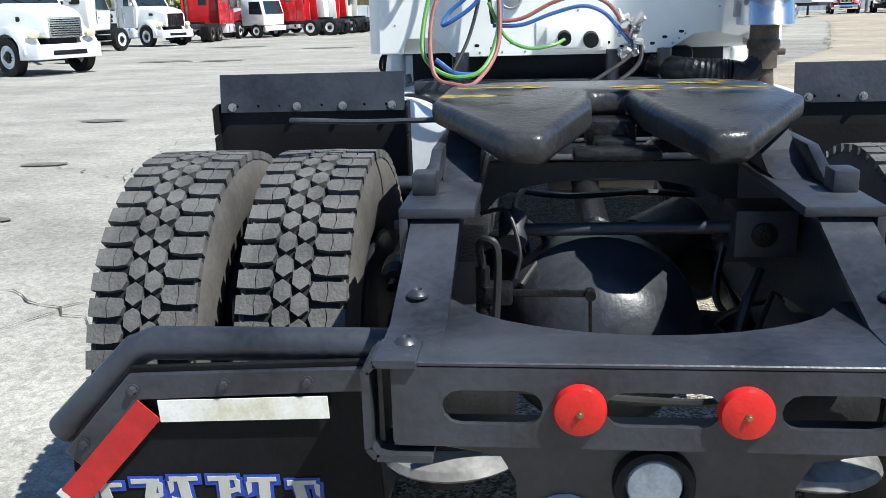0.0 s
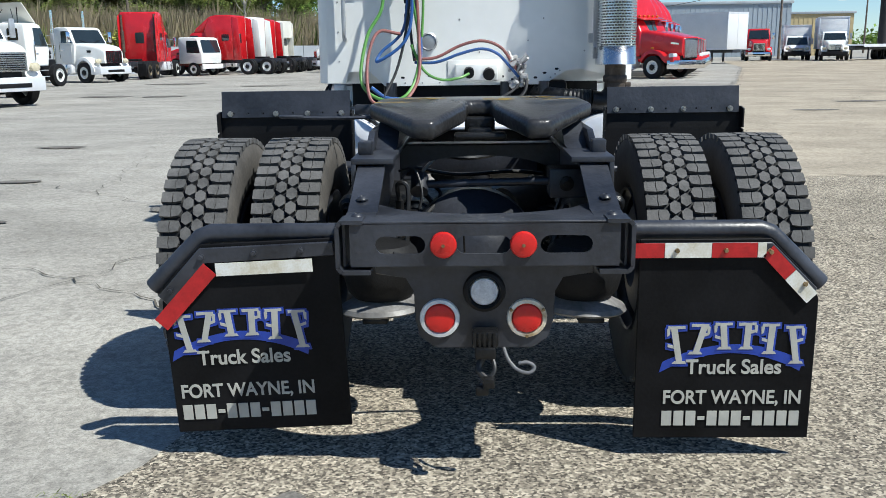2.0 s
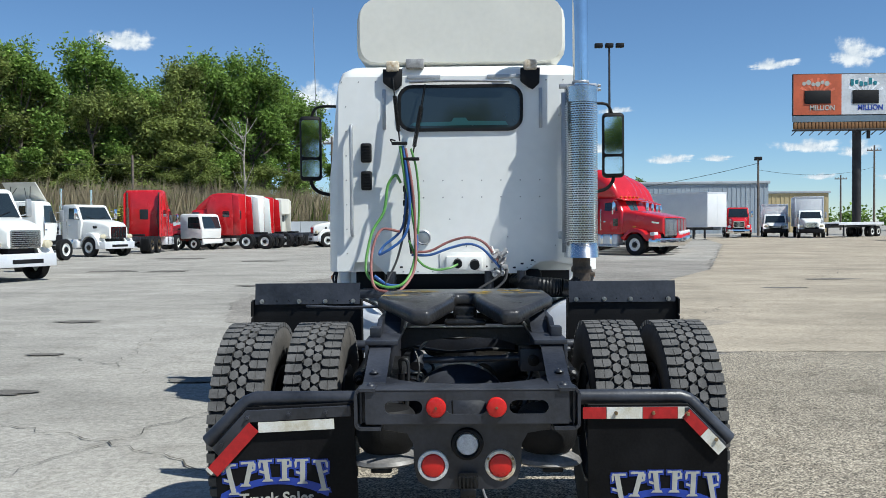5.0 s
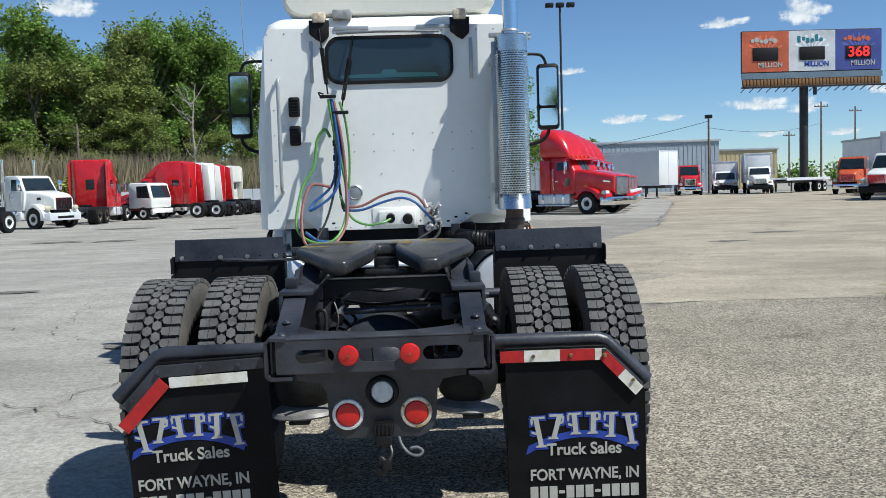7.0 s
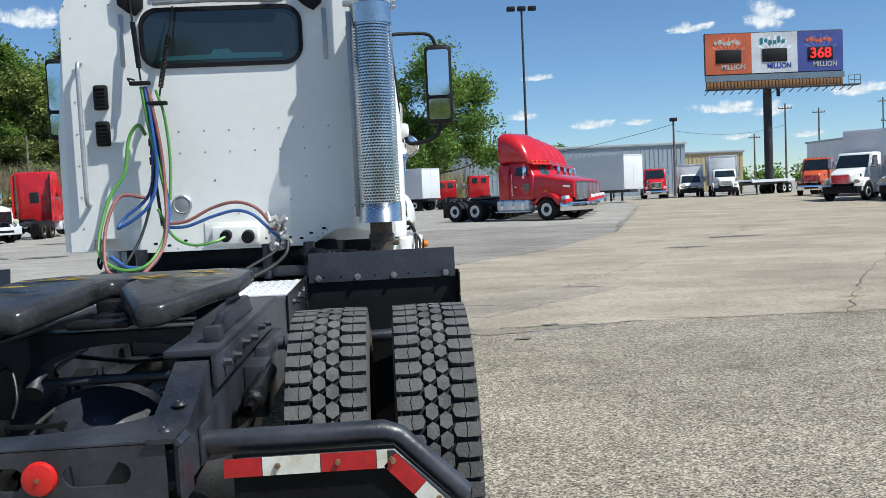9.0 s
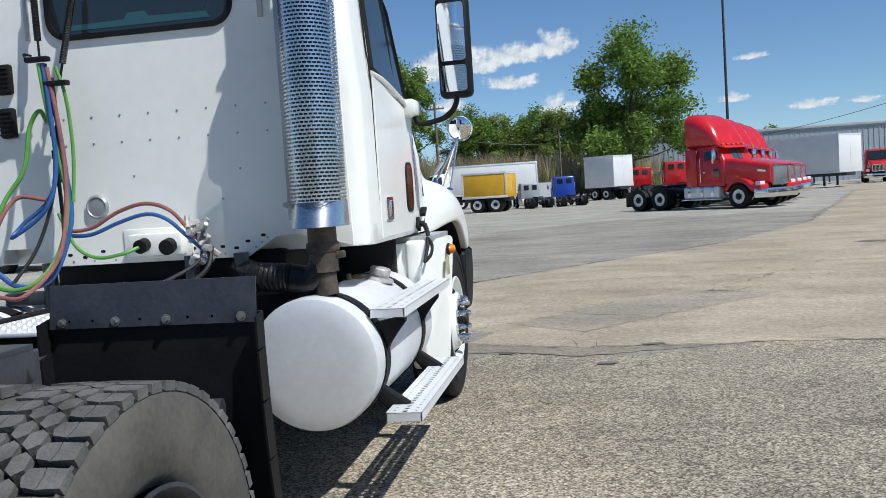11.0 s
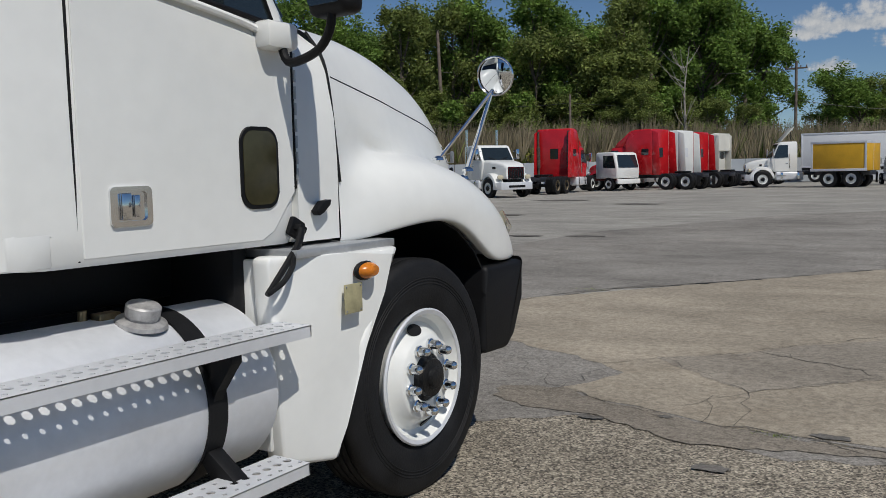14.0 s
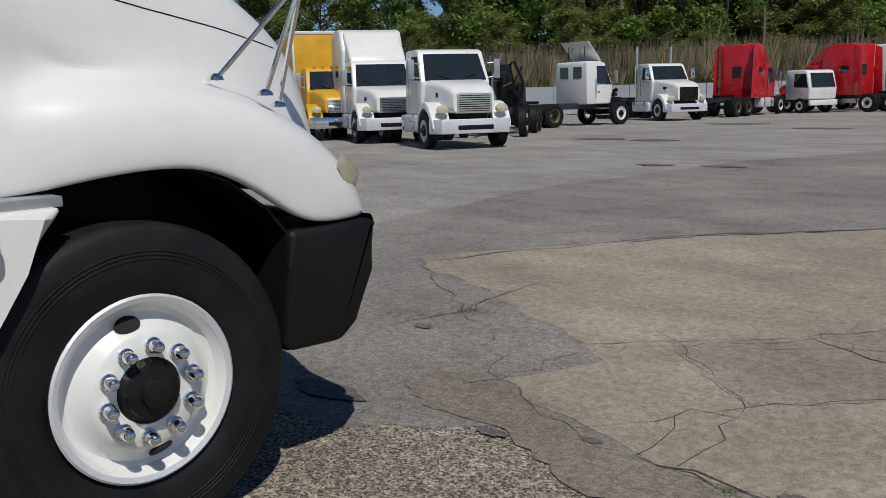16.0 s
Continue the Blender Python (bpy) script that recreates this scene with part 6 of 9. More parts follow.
    for (y0, z0), (y1, z1) in zip(arch, arch[1:]):
        xa, xb = (min(1.12, float(np.interp(y, YS, OX)) - 0.035) for y in (y0, y1))
        q = [bm.verts.new(p) for p in ((s * 0.55, y0, z0), (s * xa, y0, z0), (s * xb, y1, z1), (s * 0.55, y1, z1))]
        bm.faces.new(q)
    vs = [bm.verts.new((s * 0.56, y, z)) for y, z in arch]
    bm.faces.new(vs)
    bmesh.ops.remove_doubles(bm, verts=bm.verts[:], dist=1e-5)
    bmesh.ops.solidify(bm, geom=bm.faces[:], thickness=0.01)
    part("arch_liner", bm, MATTE, tractor)
    # bumper end
    bm = B()
    bp = [(5.765, 0.52), (5.80, 0.505), (6.02, 0.50), (6.10, 0.56), (6.17, 0.75), (6.205, 0.925), (6.20, 0.94), (5.81, 0.94), (5.80, 0.80)]
    prism(bm, bp, "x", s * 0.80, s * 1.15, 0.03, 3)
    part("bumper_end", bm, MATTE, tractor, "black plastic bumper corner")
    # head lamp
    bm = B()
    for k in range(1):
        prof = [(0.98, 6.235, 1.02), (1.07, 6.18, 1.03), (1.135, 6.09, 1.07), (1.145, 6.05, 1.15), (1.09, 6.12, 1.20), (1.01, 6.20, 1.17)]
        c = Vector((1.075, 6.15, 1.11))
        top = [bm.verts.new((s * (p[0] - 0.012), p[1] - 0.01, p[2])) for p in prof]
        cv = bm.verts.new((s * (c.x + 0.022), c.y + 0.022, c.z))
        for i in range(6):
            bm.faces.new((top[i], top[(i + 1) % 6], cv))
    part("headlamp", bm, LAMPGLASS, tractor, "yellowed plastic headlamp")
    # fuel tank, straps, steps
    TX, TZ, TRAD = s * 0.845, 0.655, 0.302
    bm = B()
    lathe(bm, [(0, -0.012), (0.2, -0.010), (TRAD - 0.03, 0.0), (TRAD - 0.008, 0.008), (TRAD, 0.030), (TRAD, 1.285), (TRAD - 0.01, 1.305), (TRAD - 0.03, 1.312), (0, 1.322)], (TX, 3.055, TZ), (0, 1, 0), 64)
    tank = part("fuel_tank", bm, ALU, tractor, "brushed aluminium round fuel tank", smooth=30)
    bm = B()
    lathe(bm, [(0.085, 0.0), (0.080, 0.012), (0.052, 0.02), (0.052, 0.028), (0.056, 0.03), (0.056, 0.062), (0.050, 0.068), (0.0, 0.07)], (TX + s * 0.10, 3.95, TZ + TRAD - 0.02), Vector((s * 0.28, 0, 1)), 24)
    part("filler_cap", bm, FITTING, tank, "grey filler cap")
    bm = B()
    cyl(bm, (TX - s * 0.03, 3.83, TZ + TRAD - 0.01), (TX - s * 0.03, 3.83, TZ + TRAD + 0.03), 0.015, seg=10)
    box(bm, TX - 0.02, TX + 0.03, 3.85, 3.93, TZ + TRAD - 0.01, TZ + TRAD + 0.02, 0.004)
    part("vent_fitting", bm, BRASS, tank)
    for y in (3.22, 4.07):
        bm = B()
        lathe(bm, [(TRAD + 0.001, -0.04), (TRAD + 0.008, -0.038), (TRAD + 0.008, 0.038), (TRAD + 0.001, 0.04)], (TX, y, TZ), (0, 1, 0), 48)
        part("tank_strap", bm, MATTE, tank)
        bm = B()
        prism(bm, [(s * 1.10, 0.815), (s * 1.245, 0.842), (s * 1.245, 0.815), (s * 1.165, 0.72), (s * 1.145, 0.66)], "y", y - 0.022, y + 0.022, 0.004)
        prism(bm, [(s * 1.075, 0.50), (s * 1.125, 0.52), (s * 1.30, 0.398), (s * 1.16, 0.39)], "y", y - 0.03, y + 0.03, 0.004)
        part("step_bracket", bm, MATTE, tractor)

    def step(x0, x1, y0, y1, z):
        bm = B()
        n = int((y1 - y0) / 0.048)
        holes = []
        for k in range(n):
            yc = y0 + (y1 - y0) * (k + 0.5) / n
            holes += [ring2(x0 + (x1 - x0) * 0.5, yc, 0.015, n=8), ring2(x0 + (x1 - x0) * 0.80, yc + 0.012, 0.009, n=6), ring2(x0 + (x1 - x0) * 0.20, yc + 0.012, 0.009, n=6)]
        holed(bm, [(x0, y0), (x1, y0), (x1, y1), (x0, y1)], holes, lambda u, v: Vector((s * u, v, z)), Vector((0, 0, -0.004)))
        for a, b in ((x0, x0 + 0.005), (x1 - 0.005, x1)):
            box(bm, min(s * a, s * b), max(s * a, s * b), y0, y1, z - 0.042, z - 0.001)
        for a in (y0, y1 - 0.005):
            box(bm, min(s * x0, s * x1), max(s * x0, s * x1), a, a + 0.005, z - 0.040, z - 0.002)
        part("step", bm, ALU, tractor, "perforated aluminium tread step", smooth=0)
    step(1.095, 1.255, 3.145, 4.41, 0.884)
    step(1.165, 1.325, 3.045, 4.30, 0.440)

# front bumper beam, grille, windscreen
bm = B()
box(bm, -0.86, 0.86, 6.12, 6.27, 0.50, 0.93, 0.04)
part("front_bumper", bm, MATTE, tractor)
bm = B()
box(bm, -0.42, 0.42, 6.26, 6.31, 0.98, 1.32, 0.02)
part("grille", bm, CHROME, tractor)
bm = B()
q = [(-0.93, 4.66, 1.99), (0.93, 4.66, 1.99), (0.86, 4.24, 2.62), (-0.86, 4.24, 2.62)]
a = [bm.verts.new(p) for p in q]
b = [bm.verts.new(Vector(p) + Vector((0, 0.02, 0.012))) for p in q]
bm.faces.new(a), bm.faces.new(b)
for i in range(4):
    bm.faces.new((a[i], a[(i + 1) % 4], b[(i + 1) % 4], b[i]))
part("windscreen", bm, GLASS, tractor)
# antennas
bm = B()
cyl(bm, (-1.32, 4.55, 2.45), (-1.34, 4.55, 3.5), 0.005, 0.003, 6)
part("antenna", bm, SILVER, tractor)

# front wheels
for s in (-1, 1):
    wh = new("steer_wheel")
    wh.parent = tractor
    wh.matrix_basis = pose(s * 1.028, 5.25, 0.513)
    bm = B()
    tyre_body(bm, 0, 0.518, 0.255, 0.290, True)
    part("tyre", bm, RUBBER, wh, "black ribbed steer tyre")
    bm = B()
    R = 0.283
    prof = [(R + 0.008, 0.110), (R + 0.014, 0.122), (R + 0.008, 0.128), (R - 0.008, 0.122), (R - 0.018, 0.106), (R - 0.026, 0.080), (R - 0.045, 0.072), (R - 0.070, 0.085), (0.188, 0.128), (0.172, 0.138), (0.105, 0.138), (0.100, 0.11)]
    lathe(bm, [(r, s * h) for r, h in prof], (0, 0, 0), (1, 0, 0), 64)
    lathe(bm, [(R + 0.008, s * 0.11), (R - 0.02, s * 0.05), (R - 0.02, -s * 0.08), (R + 0.008, -s * 0.12)], (0, 0, 0), (1, 0, 0), 40)
    rim = part("rim", bm, WHITE, wh, "white painted steel wheel")
    bm = B()
    lathe(bm, [(r, s * h) for r, h in ((R + 0.0155, 0.118), (R + 0.0165, 0.1245), (R + 0.009, 0.1305), (R - 0.008, 0.1245))], (0, 0, 0), (1, 0, 0), 64)
    part("rim_lip", bm, ALU, rim, "bright bare rim edge")
    for a in (100, 280):
        bm = B()
        ca, sa = math.cos(radians(a)), math.sin(radians(a))
        lathe(bm, [(0.0, 0.003), (0.030, 0.003), (0.030, -0.004)], (s * 0.100, 0.212 * ca, 0.212 * sa), Vector((s, 1.0 * ca, 1.0 * sa)), 18)
        for v in bm.verts:
            t = Vector((0, -sa, ca))
            d = (v.co - Vector((s * 0.100, 0.212 * ca, 0.212 * sa))).dot(t)
            v.co += t * d * 0.35
        part("hand_hole", bm, MATTE, wh)
    for k in range(10):
        a = 2 * math.pi * (k + 0.3) / 10
        bm = B()
        lathe(bm, [(0.026, 0), (0.026, 0.012), (0.020, 0.016), (0.020, 0.045), (0.016, 0.056), (0.008, 0.062), (0, 0.063)], (s * 0.138, 0.143 * math.cos(a), 0.143 * math.sin(a)), (s, 0, 0), 14)
        part("lug_nut_cover", bm, CHROME, wh)
    bm = B()
    lathe(bm, [(0.108, 0.10), (0.108, 0.130), (0.085, 0.150), (0.082, 0.170), (0.050, 0.175), (0.045, 0.195), (0.02, 0.200), (0, 0.200)], (0, 0, 0), (1, 0, 0), 28) if s > 0 else lathe(bm, [(0.108, -0.06), (0.085, -0.105), (0.045, -0.15), (0, -0.155)], (0, 0, 0), (1, 0, 0), 28)
    part("hub", bm, GREASE_SHADE, wh)
bm = B()
cyl(bm, (-0.95, 5.25, 0.47), (0.95, 5.25, 0.47), 0.05, seg=14)
part("front_axle", bm, GREASE_SHADE, tractor)


# ---- parked trucks ----
PAINT = {"white": WHITE, "red": RED, "orange": ORANGE, "yellow": YELLOW, "blue": BLUE, "cream": CREAM, "grey": BOXGREY}
bm = B()
tyre_body(bm, 0, 0.515, 0.27, 0.29)
FAR_TYRE = part("tyre", bm, RUBBER)
bm = B()
lathe(bm, [(0.292, 0.11), (0.30, 0.125), (0.28, 0.12), (0.26, 0.06), (0.19, 0.09), (0.11, 0.09), (0.10, 0.14), (0.0, 0.15)], (0, 0, 0), (1, 0, 0), 24)
FAR_RIM = part("rim", bm, WHITE)
bm = B()
lathe(bm, [(0.292, 0.11), (0.30, 0.125), (0.28, 0.12), (0.255, -0.03), (0.15, -0.06), (0.11, 0.0), (0.0, 0.02)], (0, 0, 0), (1, 0, 0), 24)
FAR_DISH = part("rim", bm, mat("brown steel rim", (0.25, 0.20, 0.13), 0.7, 0, 0.3, 6, 50))
bm = B()
lathe(bm, [(0.12, 0.10), (0.12, 0.155), (0.07, 0.17), (0.07, 0.2), (0.0, 0.21)], (0, 0, 0), (1, 0, 0), 16)
for k in range(10):
    a = 2 * math.pi * k / 10
    cyl(bm, (0.09, 0.143 * math.cos(a), 0.143 * math.sin(a)), (0.13, 0.143 * math.cos(a), 0.143 * math.sin(a)), 0.017, seg=6)
FAR_HUB = part("hub", bm, GREASE_SHADE)
for o in (FAR_TYRE, FAR_RIM, FAR_DISH, FAR_HUB):
    scene.collection.objects.unlink(o)


def wheel_at(truck, x, y, s, rim="white", dual=False, R=0.51):
    """One wheel, or a pair of duals, as a part with its pieces."""
    k = R / 0.515
    for n, off in enumerate(([0.0, -0.33] if dual else [0.0])):
        w = new("wheel")
        w.parent = truck
        w.matrix_basis = pose(x + s * off, y, R - 0.01) @ Matrix.Diagonal((s * k, k, k, 1))
        again(FAR_TYRE, w)
        if n == 0:
            again(FAR_DISH if dual and rim == "dish" else FAR_RIM, w)
            again(FAR_HUB, w)


def grille_part(truck, x0, x1, y, z0, z1, n, vertical, shell=CHROME, fill=MATTE):
    bm = B()
    box(bm, x0, x1, y - 0.05, y, z0, z1, 0.02)
    g = part("grille", bm, fill, truck)
    bm = B()
    holed(bm, rounded(x0 - 0.03, x1 + 0.03, z0 - 0.03, z1 + 0.03, 0.05), [rounded(x0 + 0.02, x1 - 0.02, z0 + 0.02, z1 - 0.02, 0.04)], lambda u, v: Vector((u, y + 0.02, v)), Vector((0, -0.06, 0)))
    part("grille_surround", bm, shell, g)
    bm = B()
    for i in range(1, n):
        f = i / n
        if vertical:
            box(bm, x0 + (x1 - x0) * f - 0.012, x0 + (x1 - x0) * f + 0.012, y - 0.01, y + 0.012, z0 + 0.01, z1 - 0.01)
        else:
            box(bm, x0 + 0.02, x1 - 0.02, y - 0.01, y + 0.012, z0 + (z1 - z0) * f - 0.016, z0 + (z1 - z0) * f + 0.016)
    part("grille_bar", bm, shell, g)


def conventional(label, m, colour, wb=4.7, hood=1.55, cab_len=1.35, sleeper=0.0, roof="flat", cab_h=2.62, tandem=True, body=None, body_len=6.5, rim="white", chrome_bumper=True, vertical=False, hood_h=1.72, front=True,
                 group="parked trucks", category="truck", body_mat=None, body_h=3.7, frame_mat=None, stacks=False, fair_mat=None, hood_gone=False, tank=True, open_fairing=False, nose=0.0, aero_top=3.75):
    """A truck that looks along +y, front axle over the origin."""
    P = PAINT[colour]
    t = thing("truck", label, category, group, m)
    fm = frame_mat or BLACK
    rear = -wb - (1.4 if tandem else 1.0)
    if body:
        rear = min(rear, -body_len + 0.2)
    bm = B()
    for s in (-1, 1):
        box(bm, min(s * 0.36, s * 0.43), max(s * 0.36, s * 0.43), rear, 0.6, 0.72, 0.98, 0.01)
    for y in (rear + 0.05, -wb, -wb / 2):
        box(bm, -0.38, 0.38, y - 0.06, y + 0.06, 0.74, 0.94, 0.01)
    part("frame", bm, fm, t)
    yc = 0.62 - hood + 0.28          # front of the cab
    yb = yc - cab_len
    zb = 0.92
    # cab
    bm = B()
    prof = [(yb, zb), (yc - 0.05, zb), (yc + 0.12, hood_h - 0.02), (yc - 0.34, cab_h - 0.06), (yc - 0.55, cab_h), (yb + 0.05, cab_h), (yb, cab_h - 0.1)]
    prism(bm, prof, "x", -1.02, 1.02, 0.07, 2)
    for v in bm.verts:
        if v.co.z > hood_h:
            v.co.x *= 1 - 0.06 * (v.co.z - hood_h)
    part("cab", bm, P, t)
    bm = B()
    q = [(-0.90, yc + 0.115, hood_h + 0.06), (0.90, yc + 0.115, hood_h + 0.06), (0.82, yc - 0.285, cab_h - 0.14), (-0.82, yc - 0.285, cab_h - 0.14)]
    a = [bm.verts.new(p) for p in q]
    b = [bm.verts.new(Vector(p) + Vector((0, -0.05, -0.03))) for p in q]
    bm.faces.new(a), bm.faces.new(b)
    for i in range(4):
        bm.faces.new((a[i], a[(i + 1) % 4], b[(i + 1) % 4], b[i]))
    part("windscreen", bm, GLASS, t)
    for s in (-1, 1):
        bm = B()
        prism(bm, [(yc - 0.85, hood_h + 0.08), (yc - 0.02, hood_h + 0.05), (yc - 0.33, cab_h - 0.20), (yc - 0.85, cab_h - 0.20)], "x", s * 0.95, s * 1.036)
        for v in bm.verts:
            v.co.x *= 1 - 0.06 * max(0, v.co.z - hood_h)
        part("side_window", bm, GLASS, t)
        bm = B()
        box(bm, min(s * 1.18, s * 1.36), max(s * 1.18, s * 1.36), yc - 0.02, yc + 0.06, hood_h + 0.08, hood_h + 0.62, 0.03)
        cyl(bm, (s * 1.0, yc - 0.02, hood_h + 0.5), (s * 1.2, yc + 0.02, hood_h + 0.52), 0.018, seg=8)
        cyl(bm, (s * 1.0, yc, hood_h + 0.1), (s * 1.2, yc + 0.02, hood_h + 0.14), 0.018, seg=8)
        part("mirror", bm, CHROME if stacks else SILVER, t)
        bm = B()
        prism(bm, [(yc - 0.92, zb + 0.05), (yc - 0.14, zb + 0.05), (yc - 0.10, hood_h), (yc - 0.92, hood_h)], "x", s * 1.005, s * 1.028, 0.006, 1)
        d = part("door", bm, P, t)
        bm = B()
        box(bm, min(s * 1.028, s * 1.045), max(s * 1.028, s * 1.045), yc - 0.86, yc - 0.72, hood_h - 0.30, hood_h - 0.24, 0.006)
        part("door_handle", bm, CHROME, d)
        # steps and tank
        if tank:
            bm = B()
            box(bm, min(s * 0.62, s * 1.10), max(s * 0.62, s * 1.10), yc - 1.75, yc - 0.15, 0.42, 0.92, 0.09, None, 3)
            tk = part("fuel_tank", bm, ALU, t)
            for yy in (yc - 1.45, yc - 0.5):
                bm = B()
                box(bm, min(s * 0.61, s * 1.115), max(s * 0.61, s * 1.115), yy - 0.03, yy + 0.03, 0.41, 0.93, 0.09, None, 3)
                part("tank_strap", bm, CHROME, tk)
    # marker lamps over the windscreen, wipers, visor lip
    for k in range(0 if colour == "white" else 5):
        bm = B()
        box(bm, -0.62 + 0.31 * k - 0.05, -0.62 + 0.31 * k + 0.05, yc - 0.50, yc - 0.42, cab_h - 0.035, cab_h + 0.03, 0.012)
        part("marker_lamp", bm, AMBER, t)
    for s in (-1, 1):
        bm = B()
        cyl(bm, (s * 0.15, yc + 0.13, hood_h + 0.07), (s * 0.62, yc + 0.05, hood_h + 0.22), 0.012, seg=6)
        part("wiper", bm, MATTE, t)
        bm = B()
        tube(bm, [(s * 1.03, yc - 0.95, 1.2), (s * 1.06, yc - 0.95, 1.25), (s * 1.06, yc - 0.95, 1.95), (s * 1.03, yc - 0.95, 2.0)], 0.016, 6, 2)
        part("grab_handle", bm, CHROME, t)
        bm = B()
        for zz in (0.45, 0.72):
            box(bm, min(s * 0.80, s * 1.14), max(s * 0.80, s * 1.14), yc - 0.75, yc - 0.25, zz, zz + 0.035, 0.008)
        part("entry_step", bm, SILVER, t)
    # two rear windows and a back wall detail
    for s in (-1, 1):
        if not sleeper:
            bm = B()
            prism(bm, rounded(s * 0.42 - 0.26, s * 0.42 + 0.26, cab_h - 0.72, cab_h - 0.22, 0.06), "y", yb - 0.012, yb + 0.02)
            part("rear_window", bm, GLASS, t)
    if sleeper:
        ys = yb - sleeper
        sh = {"high": 3.75, "mid": 3.25}.get(roof, cab_h)
        bm = B()
        prism(bm, [(ys, zb), (yb + 0.02, zb), (yb + 0.02, min(sh, cab_h + 0.35)), (yb - 0.35, sh - 0.08), (yb - 0.7, sh), (ys, sh)], "x", -1.08, 1.08, 0.09, 3)
        sl = part("sleeper", bm, P, t)
        bm = B()
        prism(bm, rounded(-0.25, 0.25, 2.0, 2.6, 0.04), "y", ys - 0.012, ys + 0.02)
        part("back_hatch", bm, GLASS if colour != "white" else BOXWHITE, sl)
        for s in (-1, 1):
            bm = B()
            prism(bm, rounded(ys + 0.25, ys + 0.75, 2.15, 2.55, 0.08), "x", s * 1.07, s * 1.088)
            part("sleeper_window", bm, GLASS, sl)
            bm = B()
            prism(bm, [(ys - 0.55, zb), (ys, zb), (ys, sh - 0.1), (ys - 0.40, sh - 0.25)], "x", s * 1.04, s * 1.075, 0.01)
            part("side_extender", bm, fair_mat or P, sl)
        # roof of the cab slopes into the sleeper
        bm = B()
        prism(bm, [(yb + 0.05, cab_h - 0.05), (yc - 0.5, cab_h - 0.04), (yc - 0.72, cab_h + 0.25), (yb - 0.2, sh - 0.12), (yb - 0.6, sh - 0.03)], "x", -0.96, 0.96, 0.09, 3)
        part("roof_fairing", bm, P, t)
    elif roof == "aero":
        zt = aero_top
        secs = []
        for y, w, z1 in ((yc - 0.42, 0.60, cab_h + 0.06), (yc - 0.58, 0.82, cab_h + 0.48), (yc - 0.80, 0.92, cab_h + 0.86), (yc - 1.10, 0.97, zt - 0.05), (yb + 0.05, 1.0, zt), (yb - 0.35, 1.02, zt - 0.02)):
            secs.append([(x, y, z) for x, z in rounded(-w, w, cab_h - 0.12, z1, min(0.22, (z1 - cab_h + 0.12) * 0.45), 4)])
        bm = B()
        loft(bm, secs)
        part("roof_fairing", bm, fair_mat or P, t, smooth=50)
        for s in (-1, 1):
            bm = B()
            prism(bm, [(yb - 0.45, zb), (yb + 0.02, zb), (yb + 0.02, cab_h), (yb - 0.30, zt - 0.1), (yb - 0.45, zt - 0.2)], "x", s * 0.97, s * 1.04, 0.015)
            part("side_extender", bm, fair_mat or P, t)
    if open_fairing:
        bm = B()
        prism(bm, [(yc - 0.5, cab_h + 0.02), (yc - 0.45, cab_h + 0.03), (yb + 0.25, cab_h + 0.85), (yb + 0.18, cab_h + 0.85)], "x", -0.85, 0.85, 0.01)
        f = part("roof_fairing", bm, fair_mat or CREAM, t)
        bm = B()
        for s in (-1, 1):
            cyl(bm, (s * 0.5, yb + 0.3, cab_h), (s * 0.5, yb + 0.35, cab_h + 0.66), 0.018, seg=6)
            cyl(bm, (s * 0.5, yb + 0.1, cab_h), (s * 0.2, yb + 0.35, cab_h + 0.6), 0.014, seg=6)
        part("fairing_strut", bm, MATTE, f)
    # hood with wheel arches
    if front and not hood_gone:
        y1 = 0.62 + 0.28 + nose
        secs = []
        for f, w, zt in ((0.0, 0.92, hood_h + 0.06), (0.25, 0.82, hood_h + 0.03), (0.6, 0.72, hood_h - 0.05), (0.88, 0.64, hood_h - 0.16), (1.0, 0.58, hood_h - 0.30)):
            y = yc + (y1 - yc) * f
            secs.append([(x, y, z) for x, z in rounded(-w, w, 0.95, zt, 0.16, 4)])
        bm = B()
        loft(bm, secs)
        part("hood", bm, P, t, smooth=50)
        for s in (-1, 1):
            bm = B()
            n = 10
            out = [(0.70 * math.cos(math.pi * i / n) + (0.06 if i < 2 else 0), 0.55 + 0.72 * math.sin(math.pi * i / n)) for i in range(n + 1)]
            if nose:
                out = [(1.15 + nose * 0.3, 0.80), (1.05 + nose * 0.3, 1.0)] + out[1:]
            inn = [(0.60 * math.cos(math.pi * i / n), 0.52 + 0.60 * math.sin(math.pi * i / n)) for i in range(n + 1)]
            prism(bm, out + inn[::-1], "x", s * 0.62, s * 1.13, 0.035, 2)
            part("fender", bm, P, t)
            bm = B()
            prism(bm, rounded(-0.5, 0.15, hood_h - 0.42, hood_h - 0.30, 0.04), "x", s * 0.70, s * 0.775)
            part("hood_vent", bm, MATTE, t)
            bm = B()
            lathe(bm, [(0.0, 0.03), (0.09, 0.025), (0.12, 0.0), (0.12, -0.1)], (s * 0.86, 0.80 + nose * 0.6, 1.06), Vector((s * 0.25, 1, 0)), 16)
            for v in bm.verts:
                v.co.x = s * 0.86 + (v.co.x - s * 0.86) * 1.4
            part("headlamp", bm, LAMPGLASS if colour != "red" else CLEARLENS, t)
        grille_part(t, -0.46, 0.46, y1 + 0.01, 0.98, hood_h - 0.36, 9 if vertical else 8, vertical, CHROME, MATTE)
